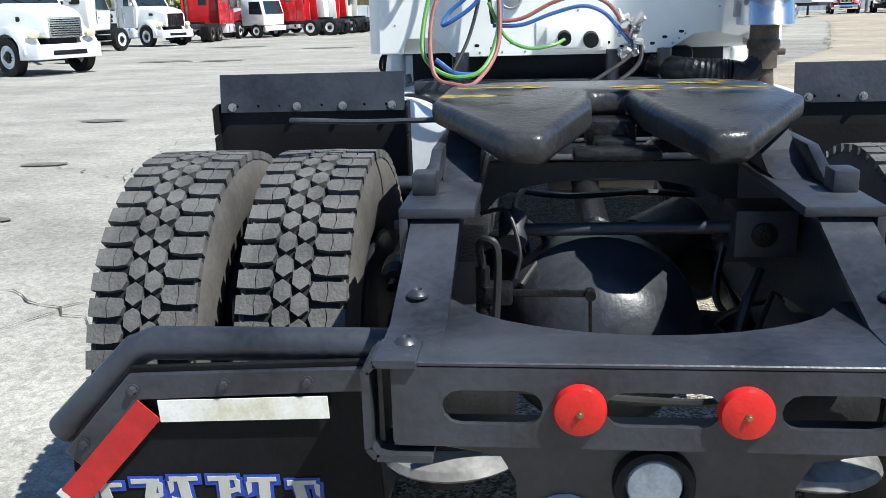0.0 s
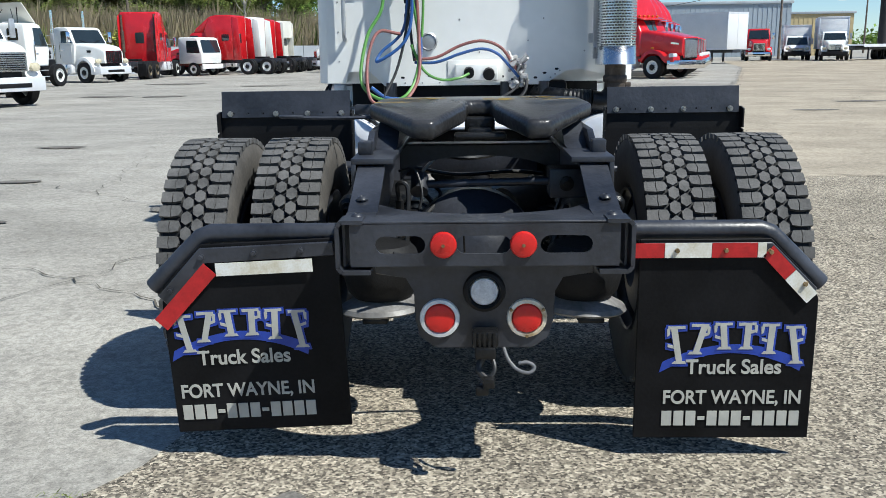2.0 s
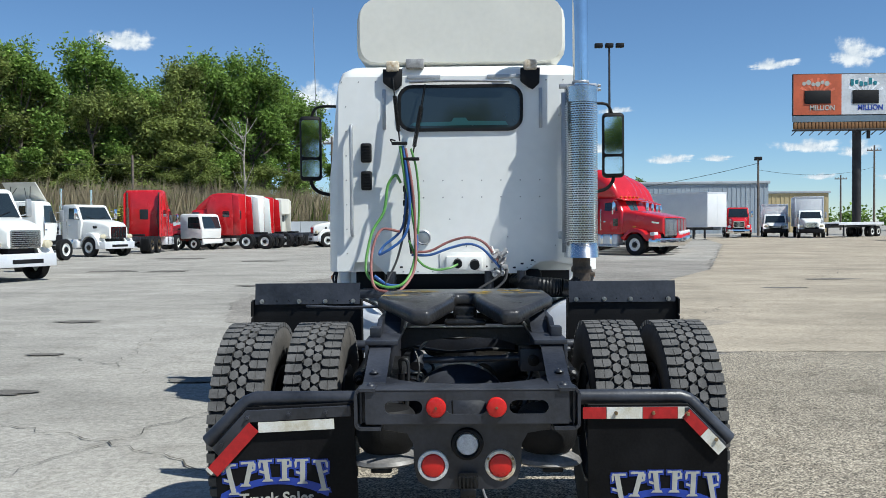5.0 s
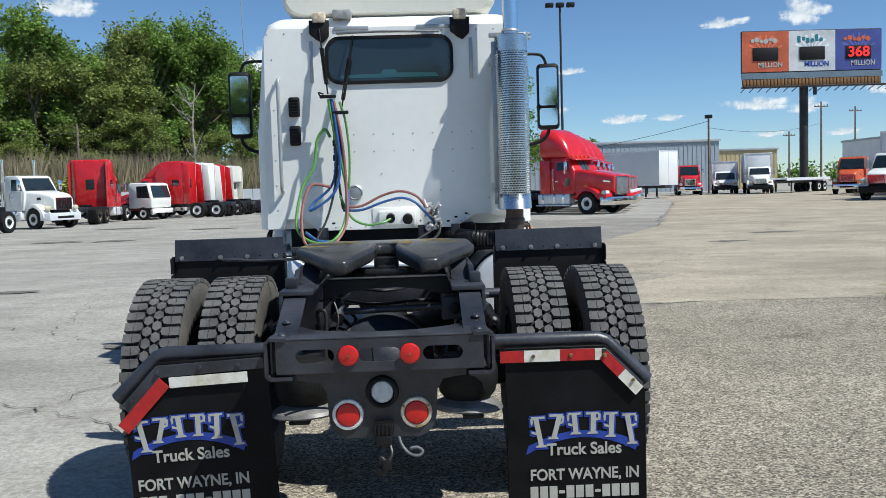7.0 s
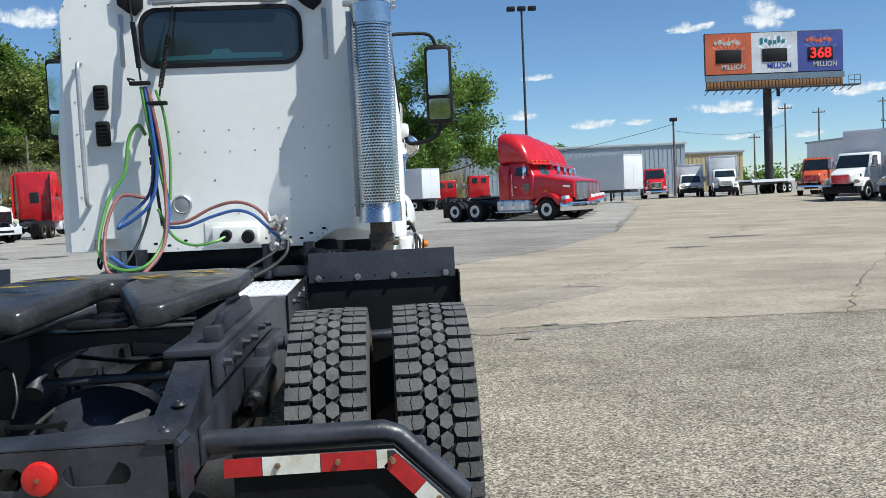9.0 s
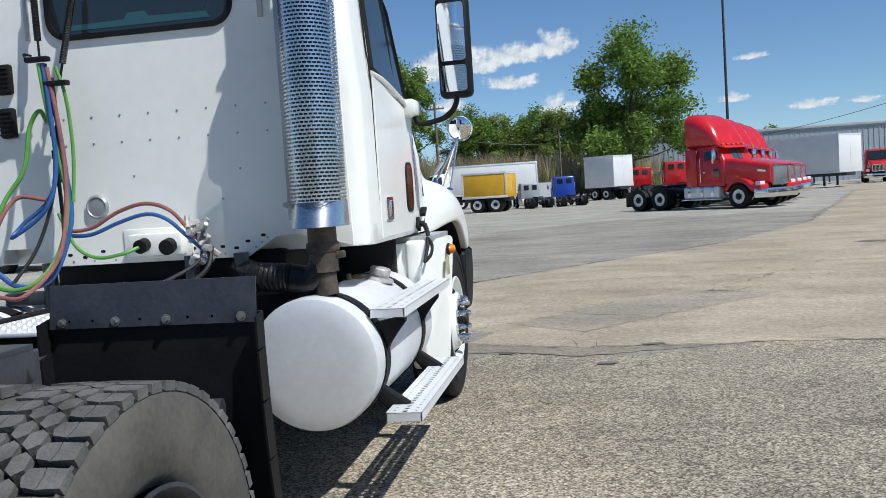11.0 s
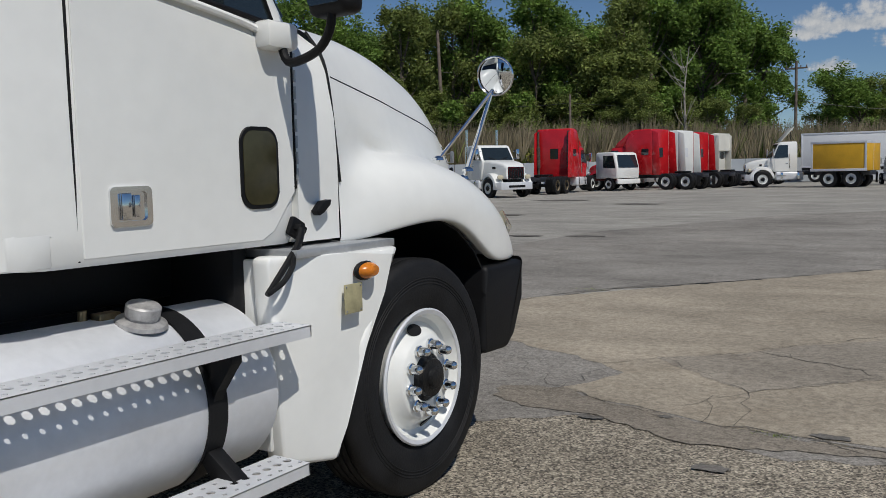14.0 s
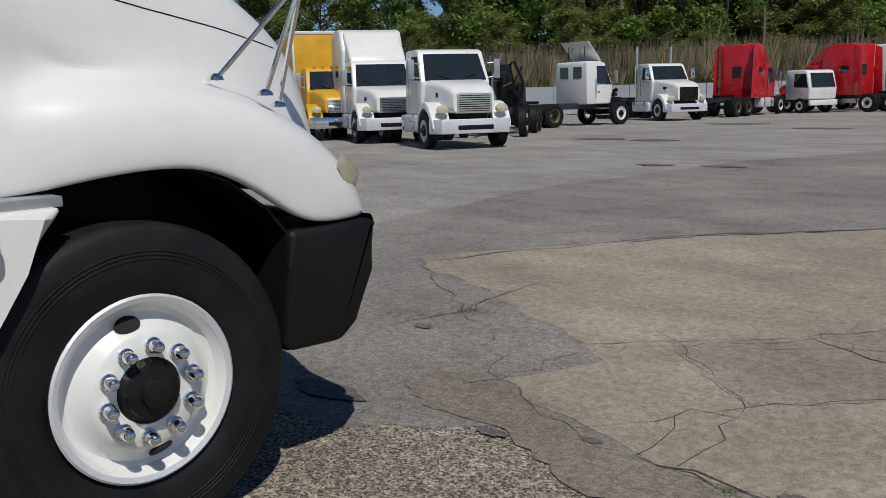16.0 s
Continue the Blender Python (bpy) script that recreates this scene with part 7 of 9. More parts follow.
    if front:
        bm = B()
        prism(bm, [(x, y + nose) for x, y in ((-1.17, 0.55), (-0.95, 1.02), (0.95, 1.02), (1.17, 0.55), (1.10, 0.50), (0.9, 0.90), (-0.9, 0.90), (-1.10, 0.50))], "z", 0.42, 0.80, 0.025, 2)
        bp = part("bumper", bm, (ALU if colour == "white" else CHROME) if chrome_bumper else MATTE, t)
        bm = B()
        box(bm, -0.5, 0.5, 1.015 + nose, 1.03 + nose, 0.52, 0.64, 0.01)
        part("bumper_slot", bm, MATTE, bp)
    bm = B()
    box(bm, -0.45, 0.45, -0.7, 0.75, 0.55, 1.2, 0.05)
    cyl(bm, (-0.95, 0, 0.5), (0.95, 0, 0.5), 0.06, seg=10)
    part("engine", bm, MATTE, t)
    if hood_gone:
        rng = random.Random(7)
        bm = B()
        for _ in range(26):
            p = Vector((rng.uniform(-0.55, 0.55), rng.uniform(-0.6, 0.7), rng.uniform(1.1, 1.6)))
            cyl(bm, p, p + Vector((rng.uniform(-0.4, 0.4), rng.uniform(-0.4, 0.4), rng.uniform(-0.3, 0.3))), rng.uniform(0.03, 0.1), seg=8)
        part("engine_clutter", bm, GREASE_SHADE, t)
    # wheels
    for s in (-1, 1):
        wheel_at(t, s * 1.02, 0, s, rim)
        for y in ((-wb + 0.66, -wb - 0.66) if tandem else (-wb,)):
            wheel_at(t, s * 1.06, y, s, rim, True)
    bm = B()
    for y in ((-wb + 0.66, -wb - 0.66) if tandem else (-wb,)):
        cyl(bm, (-0.95, y, 0.5), (0.95, y, 0.5), 0.08, seg=10)
        lathe(bm, [(0, -0.22), (0.14, -0.15), (0.2, 0), (0.14, 0.2), (0.05, 0.35)], (0, y, 0.5), (0, 1, 0), 14)
    part("rear_axle", bm, GREASE_SHADE, t)
    if not body:
        bm = B()
        box(bm, -0.45, 0.45, -wb - 0.25, -wb + 0.45, 1.0, 1.12, 0.04)
        part("fifth_wheel", bm, GREASE_SHADE, t)
        for s in (-1, 1):
            bm = B()
            box(bm, min(s * 0.78, s * 1.2), max(s * 0.78, s * 1.2), rear - 0.05, rear - 0.03, 0.2, 0.85, 0.004)
            part("mud_flap", bm, FLAP, t)
    if stacks:
        for s in (-1, 1):
            bm = B()
            cyl(bm, (s * 0.95, yb - 0.12 - sleeper, 0.9), (s * 0.95, yb - 0.12 - sleeper, 3.6), 0.07, seg=12)
            cyl(bm, (s * 0.95, yb - 0.12 - sleeper, 1.5), (s * 0.95, yb - 0.12 - sleeper, 2.7), 0.11, seg=12)
            part("exhaust_stack", bm, CHROME if stacks == "chrome" else RUST, t)
    if body:
        bmat = body_mat or BOXWHITE
        y1 = yb - 0.15
        y0 = y1 - body_len
        bm = B()
        box(bm, -1.23, 1.23, y0, y1, 1.02, body_h, 0.03)
        bx = part("box_body", bm, bmat, t)
        bm = B()
        for s in (-1, 1):
            for z in (1.02, body_h - 0.1):
                box(bm, min(s * 1.225, s * 1.245), max(s * 1.225, s * 1.245), y0 - 0.01, y1 + 0.01, z, z + 0.12, 0.006)
            for y in (y0, y1 - 0.08):
                box(bm, min(s * 1.225, s * 1.243), max(s * 1.225, s * 1.243), y, y + 0.08, 1.02, body_h, 0.006)
        for x in (-1.24, 1.16):
            box(bm, x, x + 0.08, y1 - 0.005, y1 + 0.015, 1.02, body_h, 0.006)
        box(bm, -1.24, 1.24, y1 - 0.005, y1 + 0.018, body_h - 0.1, body_h + 0.015, 0.006)
        part("corner_rail", bm, ALU, bx)
    return t


def heading(x, y, dx, dy):
    """Front axle at (x, y), nose along (dx, dy)."""
    return pose(x, y, 0, 0, 0, math.degrees(math.atan2(-dx, dy)))


# left row, along the trees
conventional("white single-axle work truck with a broad chrome grille", heading(-13.2, 21.6, 0.90, -0.44), "white", 4.4, 1.5, 1.5, 0, "flat", 2.72, False, None, rim="white", hood_h=1.80)
conventional("white sleeper truck with a tall cream roof and grille bars", heading(-17.75, 22.9, 0.88, -0.47), "white", 5.2, 1.6, 1.35, 1.5, "high", 2.65, True, None, hood_h=1.75, fair_mat=CREAM)
conventional("yellow rental box truck", heading(-21.3, 23.6, 0.88, -0.47), "yellow", 5.2, 1.3, 1.4, 0, "flat", 2.55, False, "box", 7.0, body_mat=YELLOW, body_h=3.9)
conventional("white stripped day cab, roof fairing tipped up, hood missing", heading(-19.6, 37.4, 0.18, 0.98), "white", 4.6, 1.4, 1.45, 0, "flat", 2.75, True, None, rim="dish", front=False, hood_gone=True, open_fairing=True, tank=False)
conventional("white heavy truck with a tall chrome grille and dented nose", heading(-18.6, 42.2, 0.88, -0.47), "white", 5.4, 1.7, 1.4, 0, "flat", 2.75, True, None, rim="white", vertical=True, hood_h=1.90, stacks="chrome")
conventional("red sleeper tractor seen from its open back", heading(-19.2, 52.2, -0.05, 1.0), "red", 5.0, 1.6, 1.3, 1.3, "high", 2.7, True, None, rim="dish", stacks="rust", front=False, hood_gone=True)
conventional("red high-roof sleeper tractor with white sleeper seams", heading(-18.9, 56.4, -0.985, 0.17), "red", 5.6, 1.6, 1.4, 1.9, "high", 2.7, True, None, rim="white", fair_mat=RED)
conventional("white high-roof sleeper tractor parked beside red ones", heading(-18.3, 60.2, -0.985, 0.17), "white", 5.6, 1.6, 1.4, 1.7, "high", 2.7, True, None, rim="white", fair_mat=WHITE)
conventional("red sleeper tractor with dark back wall", heading(-18.2, 64.0, -0.985, 0.17), "red", 5.6, 1.6, 1.4, 1.5, "high", 2.7, True, None, rim="dish", fair_mat=RED)
conventional("cream day cab tractor with a tall fairing", heading(-16.6, 67.8, -0.985, 0.17), "cream", 5.4, 1.6, 1.4, 0, "aero", 2.6, True, None, rim="dish", fair_mat=CREAM)
conventional("white stripped truck with an upright cab guard", heading(-9.6, 58.5, -0.93, -0.35), "white", 5.0, 1.5, 1.4, 0, "flat", 2.75, True, None, rim="dish", open_fairing=True)
conventional("dark grey bare tractor with black chassis", heading(-2.7, 64, -0.3, 0.95) @ Matrix.Diagonal((0.7, 0.8, 0.72, 1)), "grey", 4.6, 1.5, 1.3, 0, "flat", 2.5, True, None, rim="dish", front=False, hood_gone=True)
conventional("blue tractor with a chrome step and flat cab", heading(-0.2, 64.5, -0.25, 0.97) @ Matrix.Diagonal((0.78, 0.78, 0.70, 1)), "blue", 4.4, 1.4, 1.5, 0, "flat", 3.0, True, None, rim="white", front=False)


def cabover(label, m, P):
    t = thing("cabover_truck", label, "truck", "parked trucks", m)
    bm = B()
    prism(bm, [(-1.0, 0.75), (0.75, 0.75), (0.80, 1.35), (0.55, 2.28), (0.3, 2.36), (-0.9, 2.36), (-1.0, 2.25)], "x", -1.0, 1.0, 0.08, 3)
    part("cab", bm, P, t)
    bm = B()
    q = [(-0.86, 0.82, 1.42), (0.86, 0.82, 1.42), (0.80, 0.60, 2.18), (-0.80, 0.60, 2.18)]
    a = [bm.verts.new(p) for p in q]
    b = [bm.verts.new(Vector(p) + Vector((0, -0.06, 0))) for p in q]
    bm.faces.new(a), bm.faces.new(b)
    for i in range(4):
        bm.faces.new((a[i], a[(i + 1) % 4], b[(i + 1) % 4], b[i]))
    part("windscreen", bm, GLASS, t)
    for s in (-1, 1):
        bm = B()
        prism(bm, [(-0.35, 1.42), (0.66, 1.38), (0.48, 2.15), (-0.35, 2.15)], "x", s * 0.96, s * 1.008)
        part("side_window", bm, GLASS, t)
        wheel_at(t, s * 0.92, 0.1, s, "white", False, 0.42)
        wheel_at(t, s * 0.98, -3.6, s, "dish", True, 0.50)
    bm = B()
    box(bm, -1.0, 1.0, 0.72, 0.86, 0.42, 0.72, 0.03)
    part("bumper", bm, WHITE, t)
    bm = B()
    for s in (-1, 1):
        box(bm, min(s * 0.32, s * 0.4), max(s * 0.32, s * 0.4), -5.0, 0.5, 0.62, 0.85, 0.01)
    part("frame", bm, RUSTRED, t)
    return t


cabover("white cab-over truck with a bare red oxide frame", heading(-16.9, 53.6, 0.93, -0.37), WHITE)

# yellow box, trailers
def trailer(label, x, y, dx, dy, length, material, h=4.0, w=2.5, name="box_trailer", z0=1.1):
    t = thing(name, label, "trailer", "parked trailers", heading(x, y, dx, dy))
    bm = B()
    box(bm, -w / 2, w / 2, -length, 0, z0, h, 0.03)
    b = part("box_body", bm, material, t)
    bm = B()
    for s in (-1, 1):
        for z in (z0 - 0.02, h - 0.1):
            box(bm, min(s * (w / 2 - 0.01), s * (w / 2 + 0.02)), max(s * (w / 2 - 0.01), s * (w / 2 + 0.02)), -length - 0.02, 0.02, z, z + 0.14, 0.008)
        for y_ in (-length, -0.12):
            box(bm, min(s * (w / 2 - 0.01), s * (w / 2 + 0.018)), max(s * (w / 2 - 0.01), s * (w / 2 + 0.018)), y_, y_ + 0.12, z0, h, 0.006)
    for y_ in (-length - 0.012, 0.0):
        box(bm, -w / 2, w / 2, y_, y_ + 0.012, h - 0.12, h + 0.01)
        box(bm, -0.01, 0.01, y_, y_ + 0.012, z0, h)
    part("edge_rail", bm, ALU, b)
    bm = B()
    box(bm, -0.5, 0.5, -length, 0, z0 - 0.25, z0, 0.02)
    for s in (-1, 1):
        box(bm, s * 0.75 - 0.06, s * 0.75 + 0.06, -1.9, -1.75, 0.12, z0, 0.01)
        box(bm, s * 0.75 - 0.14, s * 0.75 + 0.14, -1.95, -1.7, 0.0, 0.04, 0.01)
    part("underframe", bm, BLACK, t)
    for s in (-1, 1):
        for y_ in (-length + 1.0, -length + 2.25):
            wheel_at(t, s * (w / 2 - 0.18), y_, s, "white", True)
    return t


trailer("yellow open-ended van body on a chassis", -3.1, 57.2, 0.98, -0.2, 3.1, YELLOW, 2.6, 2.2, "van_body", 0.95)
trailer("long grey-white semi trailer", -2.4, 74, 0.99, 0.1, 7.5, BOXWHITE, 3.6)
trailer("white box trailer with a black front frame", 4.85, 76, 0.75, -0.66, 3.3, BOXWHITE, 3.75)
trailer("white refrigerated trailer behind the red trucks", 21.5, 70, 0.6, -0.8, 12, BOXWHITE, 4.0)
trailer("white box trailer near the warehouse", 24.5, 88, 0.15, -0.98, 12, BOXWHITE, 4.1)

# red day cabs in echelon
def day_cab(label, m):
    """A long-nosed day cab with a tall roof fairing, looking along +y, front axle over the origin."""
    t = thing("truck", label, "truck", "red day cabs in a row", m)
    wb = 4.95
    bm = B()
    for s in (-1, 1):
        box(bm, min(s * 0.36, s * 0.43), max(s * 0.36, s * 0.43), -wb - 1.35, 1.0, 0.70, 0.96, 0.01)
    for y in (-wb - 1.25, -wb, -2.6):
        box(bm, -0.38, 0.38, y - 0.06, y + 0.06, 0.72, 0.93, 0.01)
    part("frame", bm, BLACK, t)
    # cab: from the rear wall to the foot of the windscreen
    yb, yf = -2.30, -0.78
    bm = B()
    loft(bm, [[(x, y, z) for x, y in rounded(-w, w, yb, y1, 0.10, 4)] for z, w, y1 in ((0.98, 1.0, yf), (1.25, 1.03, yf + 0.02), (2.02, 1.03, yf + 0.02), (2.10, 1.0, yf - 0.02), (2.58, 0.93, yf - 0.30), (2.68, 0.88, yf - 0.42))])
    cab_ = part("cab", bm, RED, t, smooth=45)
    bm = B()
    for s in (-1, 1):
        q = [(s * 0.03, yf + 0.02, 2.08), (s * 0.93, yf - 0.08, 2.08), (s * 0.86, yf - 0.33, 2.55), (s * 0.03, yf - 0.24, 2.55)]
        a = [bm.verts.new(p) for p in q]
        b = [bm.verts.new(Vector(p) + Vector((0, -0.05, -0.03))) for p in q]
        bm.faces.new(a), bm.faces.new(b)
        for i in range(4):
            bm.faces.new((a[i], a[(i + 1) % 4], b[(i + 1) % 4], b[i]))
    part("windscreen", bm, TEALGLASS, cab_, "two-piece windscreen")
    bm = B()
    prism(bm, [(yf - 0.42, 2.66), (yf + 0.02, 2.56), (yf + 0.03, 2.60), (yf - 0.40, 2.74)], "x", -0.93, 0.93, 0.01, 1)
    part("sun_visor", bm, RED, cab_)
    for k in range(5):
        bm = B()
        box(bm, -0.66 + 0.33 * k - 0.05, -0.66 + 0.33 * k + 0.05, yf - 0.36, yf - 0.28, 2.72, 2.78, 0.012)
        part("marker_lamp", bm, AMBER, cab_)
    # tall fairing wrapped round the cab's rear
    bm = B()
    secs = []
    for y, w, z1 in ((yf - 0.36, 0.70, 2.74), (yf - 0.46, 0.82, 3.00), (yf - 0.60, 0.90, 3.30), (yf - 0.80, 0.95, 3.60), (yf - 1.05, 0.99, 3.84), (yf - 1.35, 1.02, 4.02), (yb - 0.15, 1.05, 4.12), (yb - 0.48, 1.04, 4.14)):
        secs.append([(x, y, z) for x, z in rounded(-w, w, 2.56, z1, min(0.50, (z1 - 2.56) * 0.45), 6)])
    loft(bm, secs)
    part("roof_fairing", bm, RED, t, smooth=50)
    for s in (-1, 1):
        bm = B()
        prism(bm, [(yb - 0.50, 1.0), (yb + 0.10, 1.0), (yb + 0.10, 2.60), (yb - 0.50, 2.60)], "x", s * 1.0, s * 1.06, 0.02)
        part("side_extender", bm, RED, t)
        bm = B()
        prism(bm, [(yf - 1.12, 1.10), (yf - 0.14, 1.10), (yf - 0.10, 2.06), (yf - 0.34, 2.56), (yf - 1.12, 2.56)], "x", s * 1.024, s * 1.044, 0.006, 1)
        for v in bm.verts:
            v.co.x -= s * 0.19 * max(0, v.co.z - 2.08)
        d = part("door", bm, RED, t)
        bm = B()
        prism(bm, [(yf - 1.02, 2.10), (yf - 0.26, 2.08), (yf - 0.42, 2.48), (yf - 1.02, 2.48)], "x", s * 1.03, s * 1.052)
        for v in bm.verts:
            v.co.x -= s * 0.19 * max(0, v.co.z - 2.08)
        part("side_window", bm, GLASS, d)
        bm = B()
        prism(bm, rounded(yf - 0.52, yf - 0.24, 1.36, 1.72, 0.05), "x", s * 1.04, s * 1.050)
        part("peep_window", bm, GLASS, d)
        bm = B()
        box(bm, min(s * 1.044, s * 1.065), max(s * 1.044, s * 1.065), yf - 1.08, yf - 0.95, 1.55, 1.61, 0.006)
        part("door_handle", bm, CHROME, d)
        bm = B()
        tube(bm, [(s * 1.05, yf - 1.2, 1.2), (s * 1.09, yf - 1.2, 1.25), (s * 1.09, yf - 1.2, 2.1), (s * 1.05, yf - 1.2, 2.15)], 0.018, 6, 2)
        part("grab_handle", bm, CHROME, t)
        bm = B()
        box(bm, min(s * 1.22, s * 1.44), max(s * 1.22, s * 1.44), yf - 0.30, yf - 0.22, 1.92, 2.50, 0.035)
        mh = part("mirror", bm, CHROME, t)
        bm = B()
        tube(bm, [(s * 0.97, yf - 0.30, 2.56), (s * 1.33, yf - 0.26, 2.56), (s * 1.33, yf - 0.26, 1.95), (s * 1.03, yf - 0.24, 2.02)], 0.018, 6, 1)
        part("mirror_arm", bm, CHROME, mh)
        # fuel tank with its step
        bm = B()
        box(bm, min(s * 0.58, s * 1.12), max(s * 0.58, s * 1.12), -2.95, -1.02, 0.46, 0.98, 0.10, None, 3)
        tk = part("fuel_tank", bm, ALU, t, "bright aluminium tank with steps")
        for yy in (-2.6, -1.9, -1.35):
            bm = B()
            box(bm, min(s * 0.57, s * 1.135), max(s * 0.57, s * 1.135), yy - 0.03, yy + 0.03, 0.45, 0.99, 0.10, None, 3)
            part("tank_strap", bm, CHROME, tk)
        bm = B()
        box(bm, min(s * 0.98, s * 1.20), max(s * 0.98, s * 1.20), -2.98, -0.95, 0.40, 0.45, 0.008)
        part("step", bm, ALU, tk)
        # flared front fender
        bm = B()
        n = 12
        out = [(0.78 * math.cos(math.pi * i / n), 0.52 + 0.74 * math.sin(math.pi * i / n)) for i in range(n + 1)]
        out = [(1.10, 0.72), (1.08, 0.98), (0.82, 1.10)] + out[2:-1] + [(-0.80, 0.86)]
        inn = [(0.64 * math.cos(math.pi * i / n), 0.50 + 0.64 * math.sin(math.pi * i / n)) for i in range(n + 1)]
        prism(bm, out + [(-0.66, 0.86)] + inn[-2:0:-1] + [(0.70, 0.72)], "x", s * 0.60, s * 1.15, 0.04, 2)
        part("fender", bm, RED, t)
        bm = B()
        prism(bm, rounded(0.86, 1.09, 0.93, 1.09, 0.04), "x", s * 0.86, s * 1.155)
        hl = part("headlamp", bm, CLEARLENS, t)
        bm = B()
        box(bm, min(s * 1.14, s * 1.165), max(s * 1.14, s * 1.165), -0.10, 0.06, 1.30, 1.36, 0.01)
        part("turn_lamp", bm, AMBER, t)
        bm = B()
        prism(bm, [(0.55, 1.50), (1.05, 1.46), (1.05, 1.53), (0.55, 1.59)], "x", s * 0.70, s * 0.735)
        part("hood_vent", bm, CHROME, t)
        wheel_at(t, s * 1.02, 0, s, "white")
        for y in (-wb + 0.66, -wb - 0.66):
            wheel_at(t, s * 1.06, y, s, "white", True)
    # long hood, falling gently to an upright grille
    bm = B()
    loft(bm, [[(x, y, z) for x, z in rounded(-w, w, 0.98, z1, 0.15, 4)] for y, w, z1 in ((yf - 0.05, 0.97, 2.11), (yf + 0.35, 0.90, 2.08), (0.30, 0.80, 1.96), (0.90, 0.69, 1.84), (1.16, 0.62, 1.77))])
    part("hood", bm, RED, t, smooth=50)
    grille_part(t, -0.47, 0.47, 1.19, 0.90, 1.70, 14, True, CHROME, SILVER)
    bm = B()
    prism(bm, [(-1.20, 0.80), (-1.02, 1.30), (1.02, 1.30), (1.20, 0.80), (1.12, 0.77), (0.96, 1.18), (-0.96, 1.18), (-1.12, 0.77)], "z", 0.42, 0.80, 0.025, 2)
    part("bumper", bm, CHROME, t, "chrome swept bumper")
    bm = B()
    box(bm, -0.45, 0.45, -0.7, 0.9, 0.55, 1.0, 0.05)
    cyl(bm, (-0.95, 0, 0.5), (0.95, 0, 0.5), 0.06, seg=10)
    part("engine", bm, MATTE, t)
    bm = B()
    for y in (-wb + 0.66, -wb - 0.66):
        cyl(bm, (-0.95, y, 0.5), (0.95, y, 0.5), 0.08, seg=10)
    part("rear_axle", bm, GREASE_SHADE, t)
    bm = B()
    box(bm, -0.45, 0.45, -wb - 0.3, -wb + 0.5, 1.0, 1.12, 0.04)
    part("fifth_wheel", bm, GREASE_SHADE, t)
    for s in (-1, 1):
        bm = B()
        box(bm, min(s * 0.78, s * 1.2), max(s * 0.78, s * 1.2), -wb - 1.42, -wb - 1.40, 0.2, 0.88, 0.004)
        part("mud_flap", bm, FLAP, t)
    return t


first_cab = day_cab("bright red day-cab tractor with an aero roof and chrome grille", heading(8.90, 37.9, 0.68, -0.73))
for i in range(1, 4):
    copy_thing(first_cab, heading(8.90 + 0.98 * i, 37.9 + 3.3 * i, 0.68, -0.73))


# black parts chassis beside the white work truck
def parts_chassis(m):
    t = thing("stripped_chassis", "black stripped truck chassis piled with dark engine parts", "truck", "parked trucks", m)
    rng = random.Random(41)
    bm = B()
    for s in (-1, 1):
        box(bm, s * 0.40 - 0.04, s * 0.40 + 0.04, -3.6, 2.2, 0.72, 0.98, 0.01)
    part("frame", bm, BLACK, t)
    for k in range(7):
        bm = B()
        x, y, w, h = rng.uniform(-0.7, 0.7), rng.uniform(-0.8, 1.6), rng.uniform(0.18, 0.42), rng.uniform(0.5, 1.6)
        box(bm, x - w, x + w, y - w, y + w, 0.97, 0.97 + h, 0.05, pose(0, 0, 0, 0, rng.uniform(-2, 2), 0))
        for _ in range(9):
            p = Vector((x + rng.uniform(-w, w) * 1.3, y + rng.uniform(-w, w) * 1.3, 1.0 + rng.uniform(0.1, 1.0) * h))
            cyl(bm, p, p + Vector((rng.uniform(-0.35, 0.35), rng.uniform(-0.35, 0.35), rng.uniform(-0.25, 0.45))), rng.uniform(0.02, 0.09), seg=8)
        part("engine_block", bm, GREASE_SHADE, t)
    for k in range(6):
        x, y, z = rng.uniform(-0.9, 0.9), rng.uniform(-1.0, 1.8), rng.uniform(1.6, 2.9)
        bm = B()
        tube(bm, [(x, y, 1.1), (x + rng.uniform(-0.3, 0.3), y, (1 + z) / 2), (x + rng.uniform(-0.3, 0.3), y + rng.uniform(-0.3, 0.3), z)], rng.uniform(0.025, 0.06), 8, 4)
        part("pipe", bm, STEEL if k % 3 == 0 else GREASE_SHADE, t)
    for s in (-1, 1):
        for y in (-2.7, -1.4):
            wheel_at(t, s * 1.06, y, s, "dish", True)
        wheel_at(t, s * 1.02, 1.7, s, "dish")
    return t


parts_chassis(heading(-17.3, 27.8, 0.55, -0.83))
conventional("red bare tractor behind the row", heading(6.4, 84, -0.1, 1.0), "red", 4.6, 1.5, 1.4, 0, "flat", 2.7, True, None, rim="dish", front=False, hood_gone=True)
conventional("red tractor with a low cab", heading(9.4, 82, -0.1, 1.0), "red", 4.6, 1.5, 1.4, 0, "flat", 3.0, True, None, rim="dish", front=False, hood_gone=True)

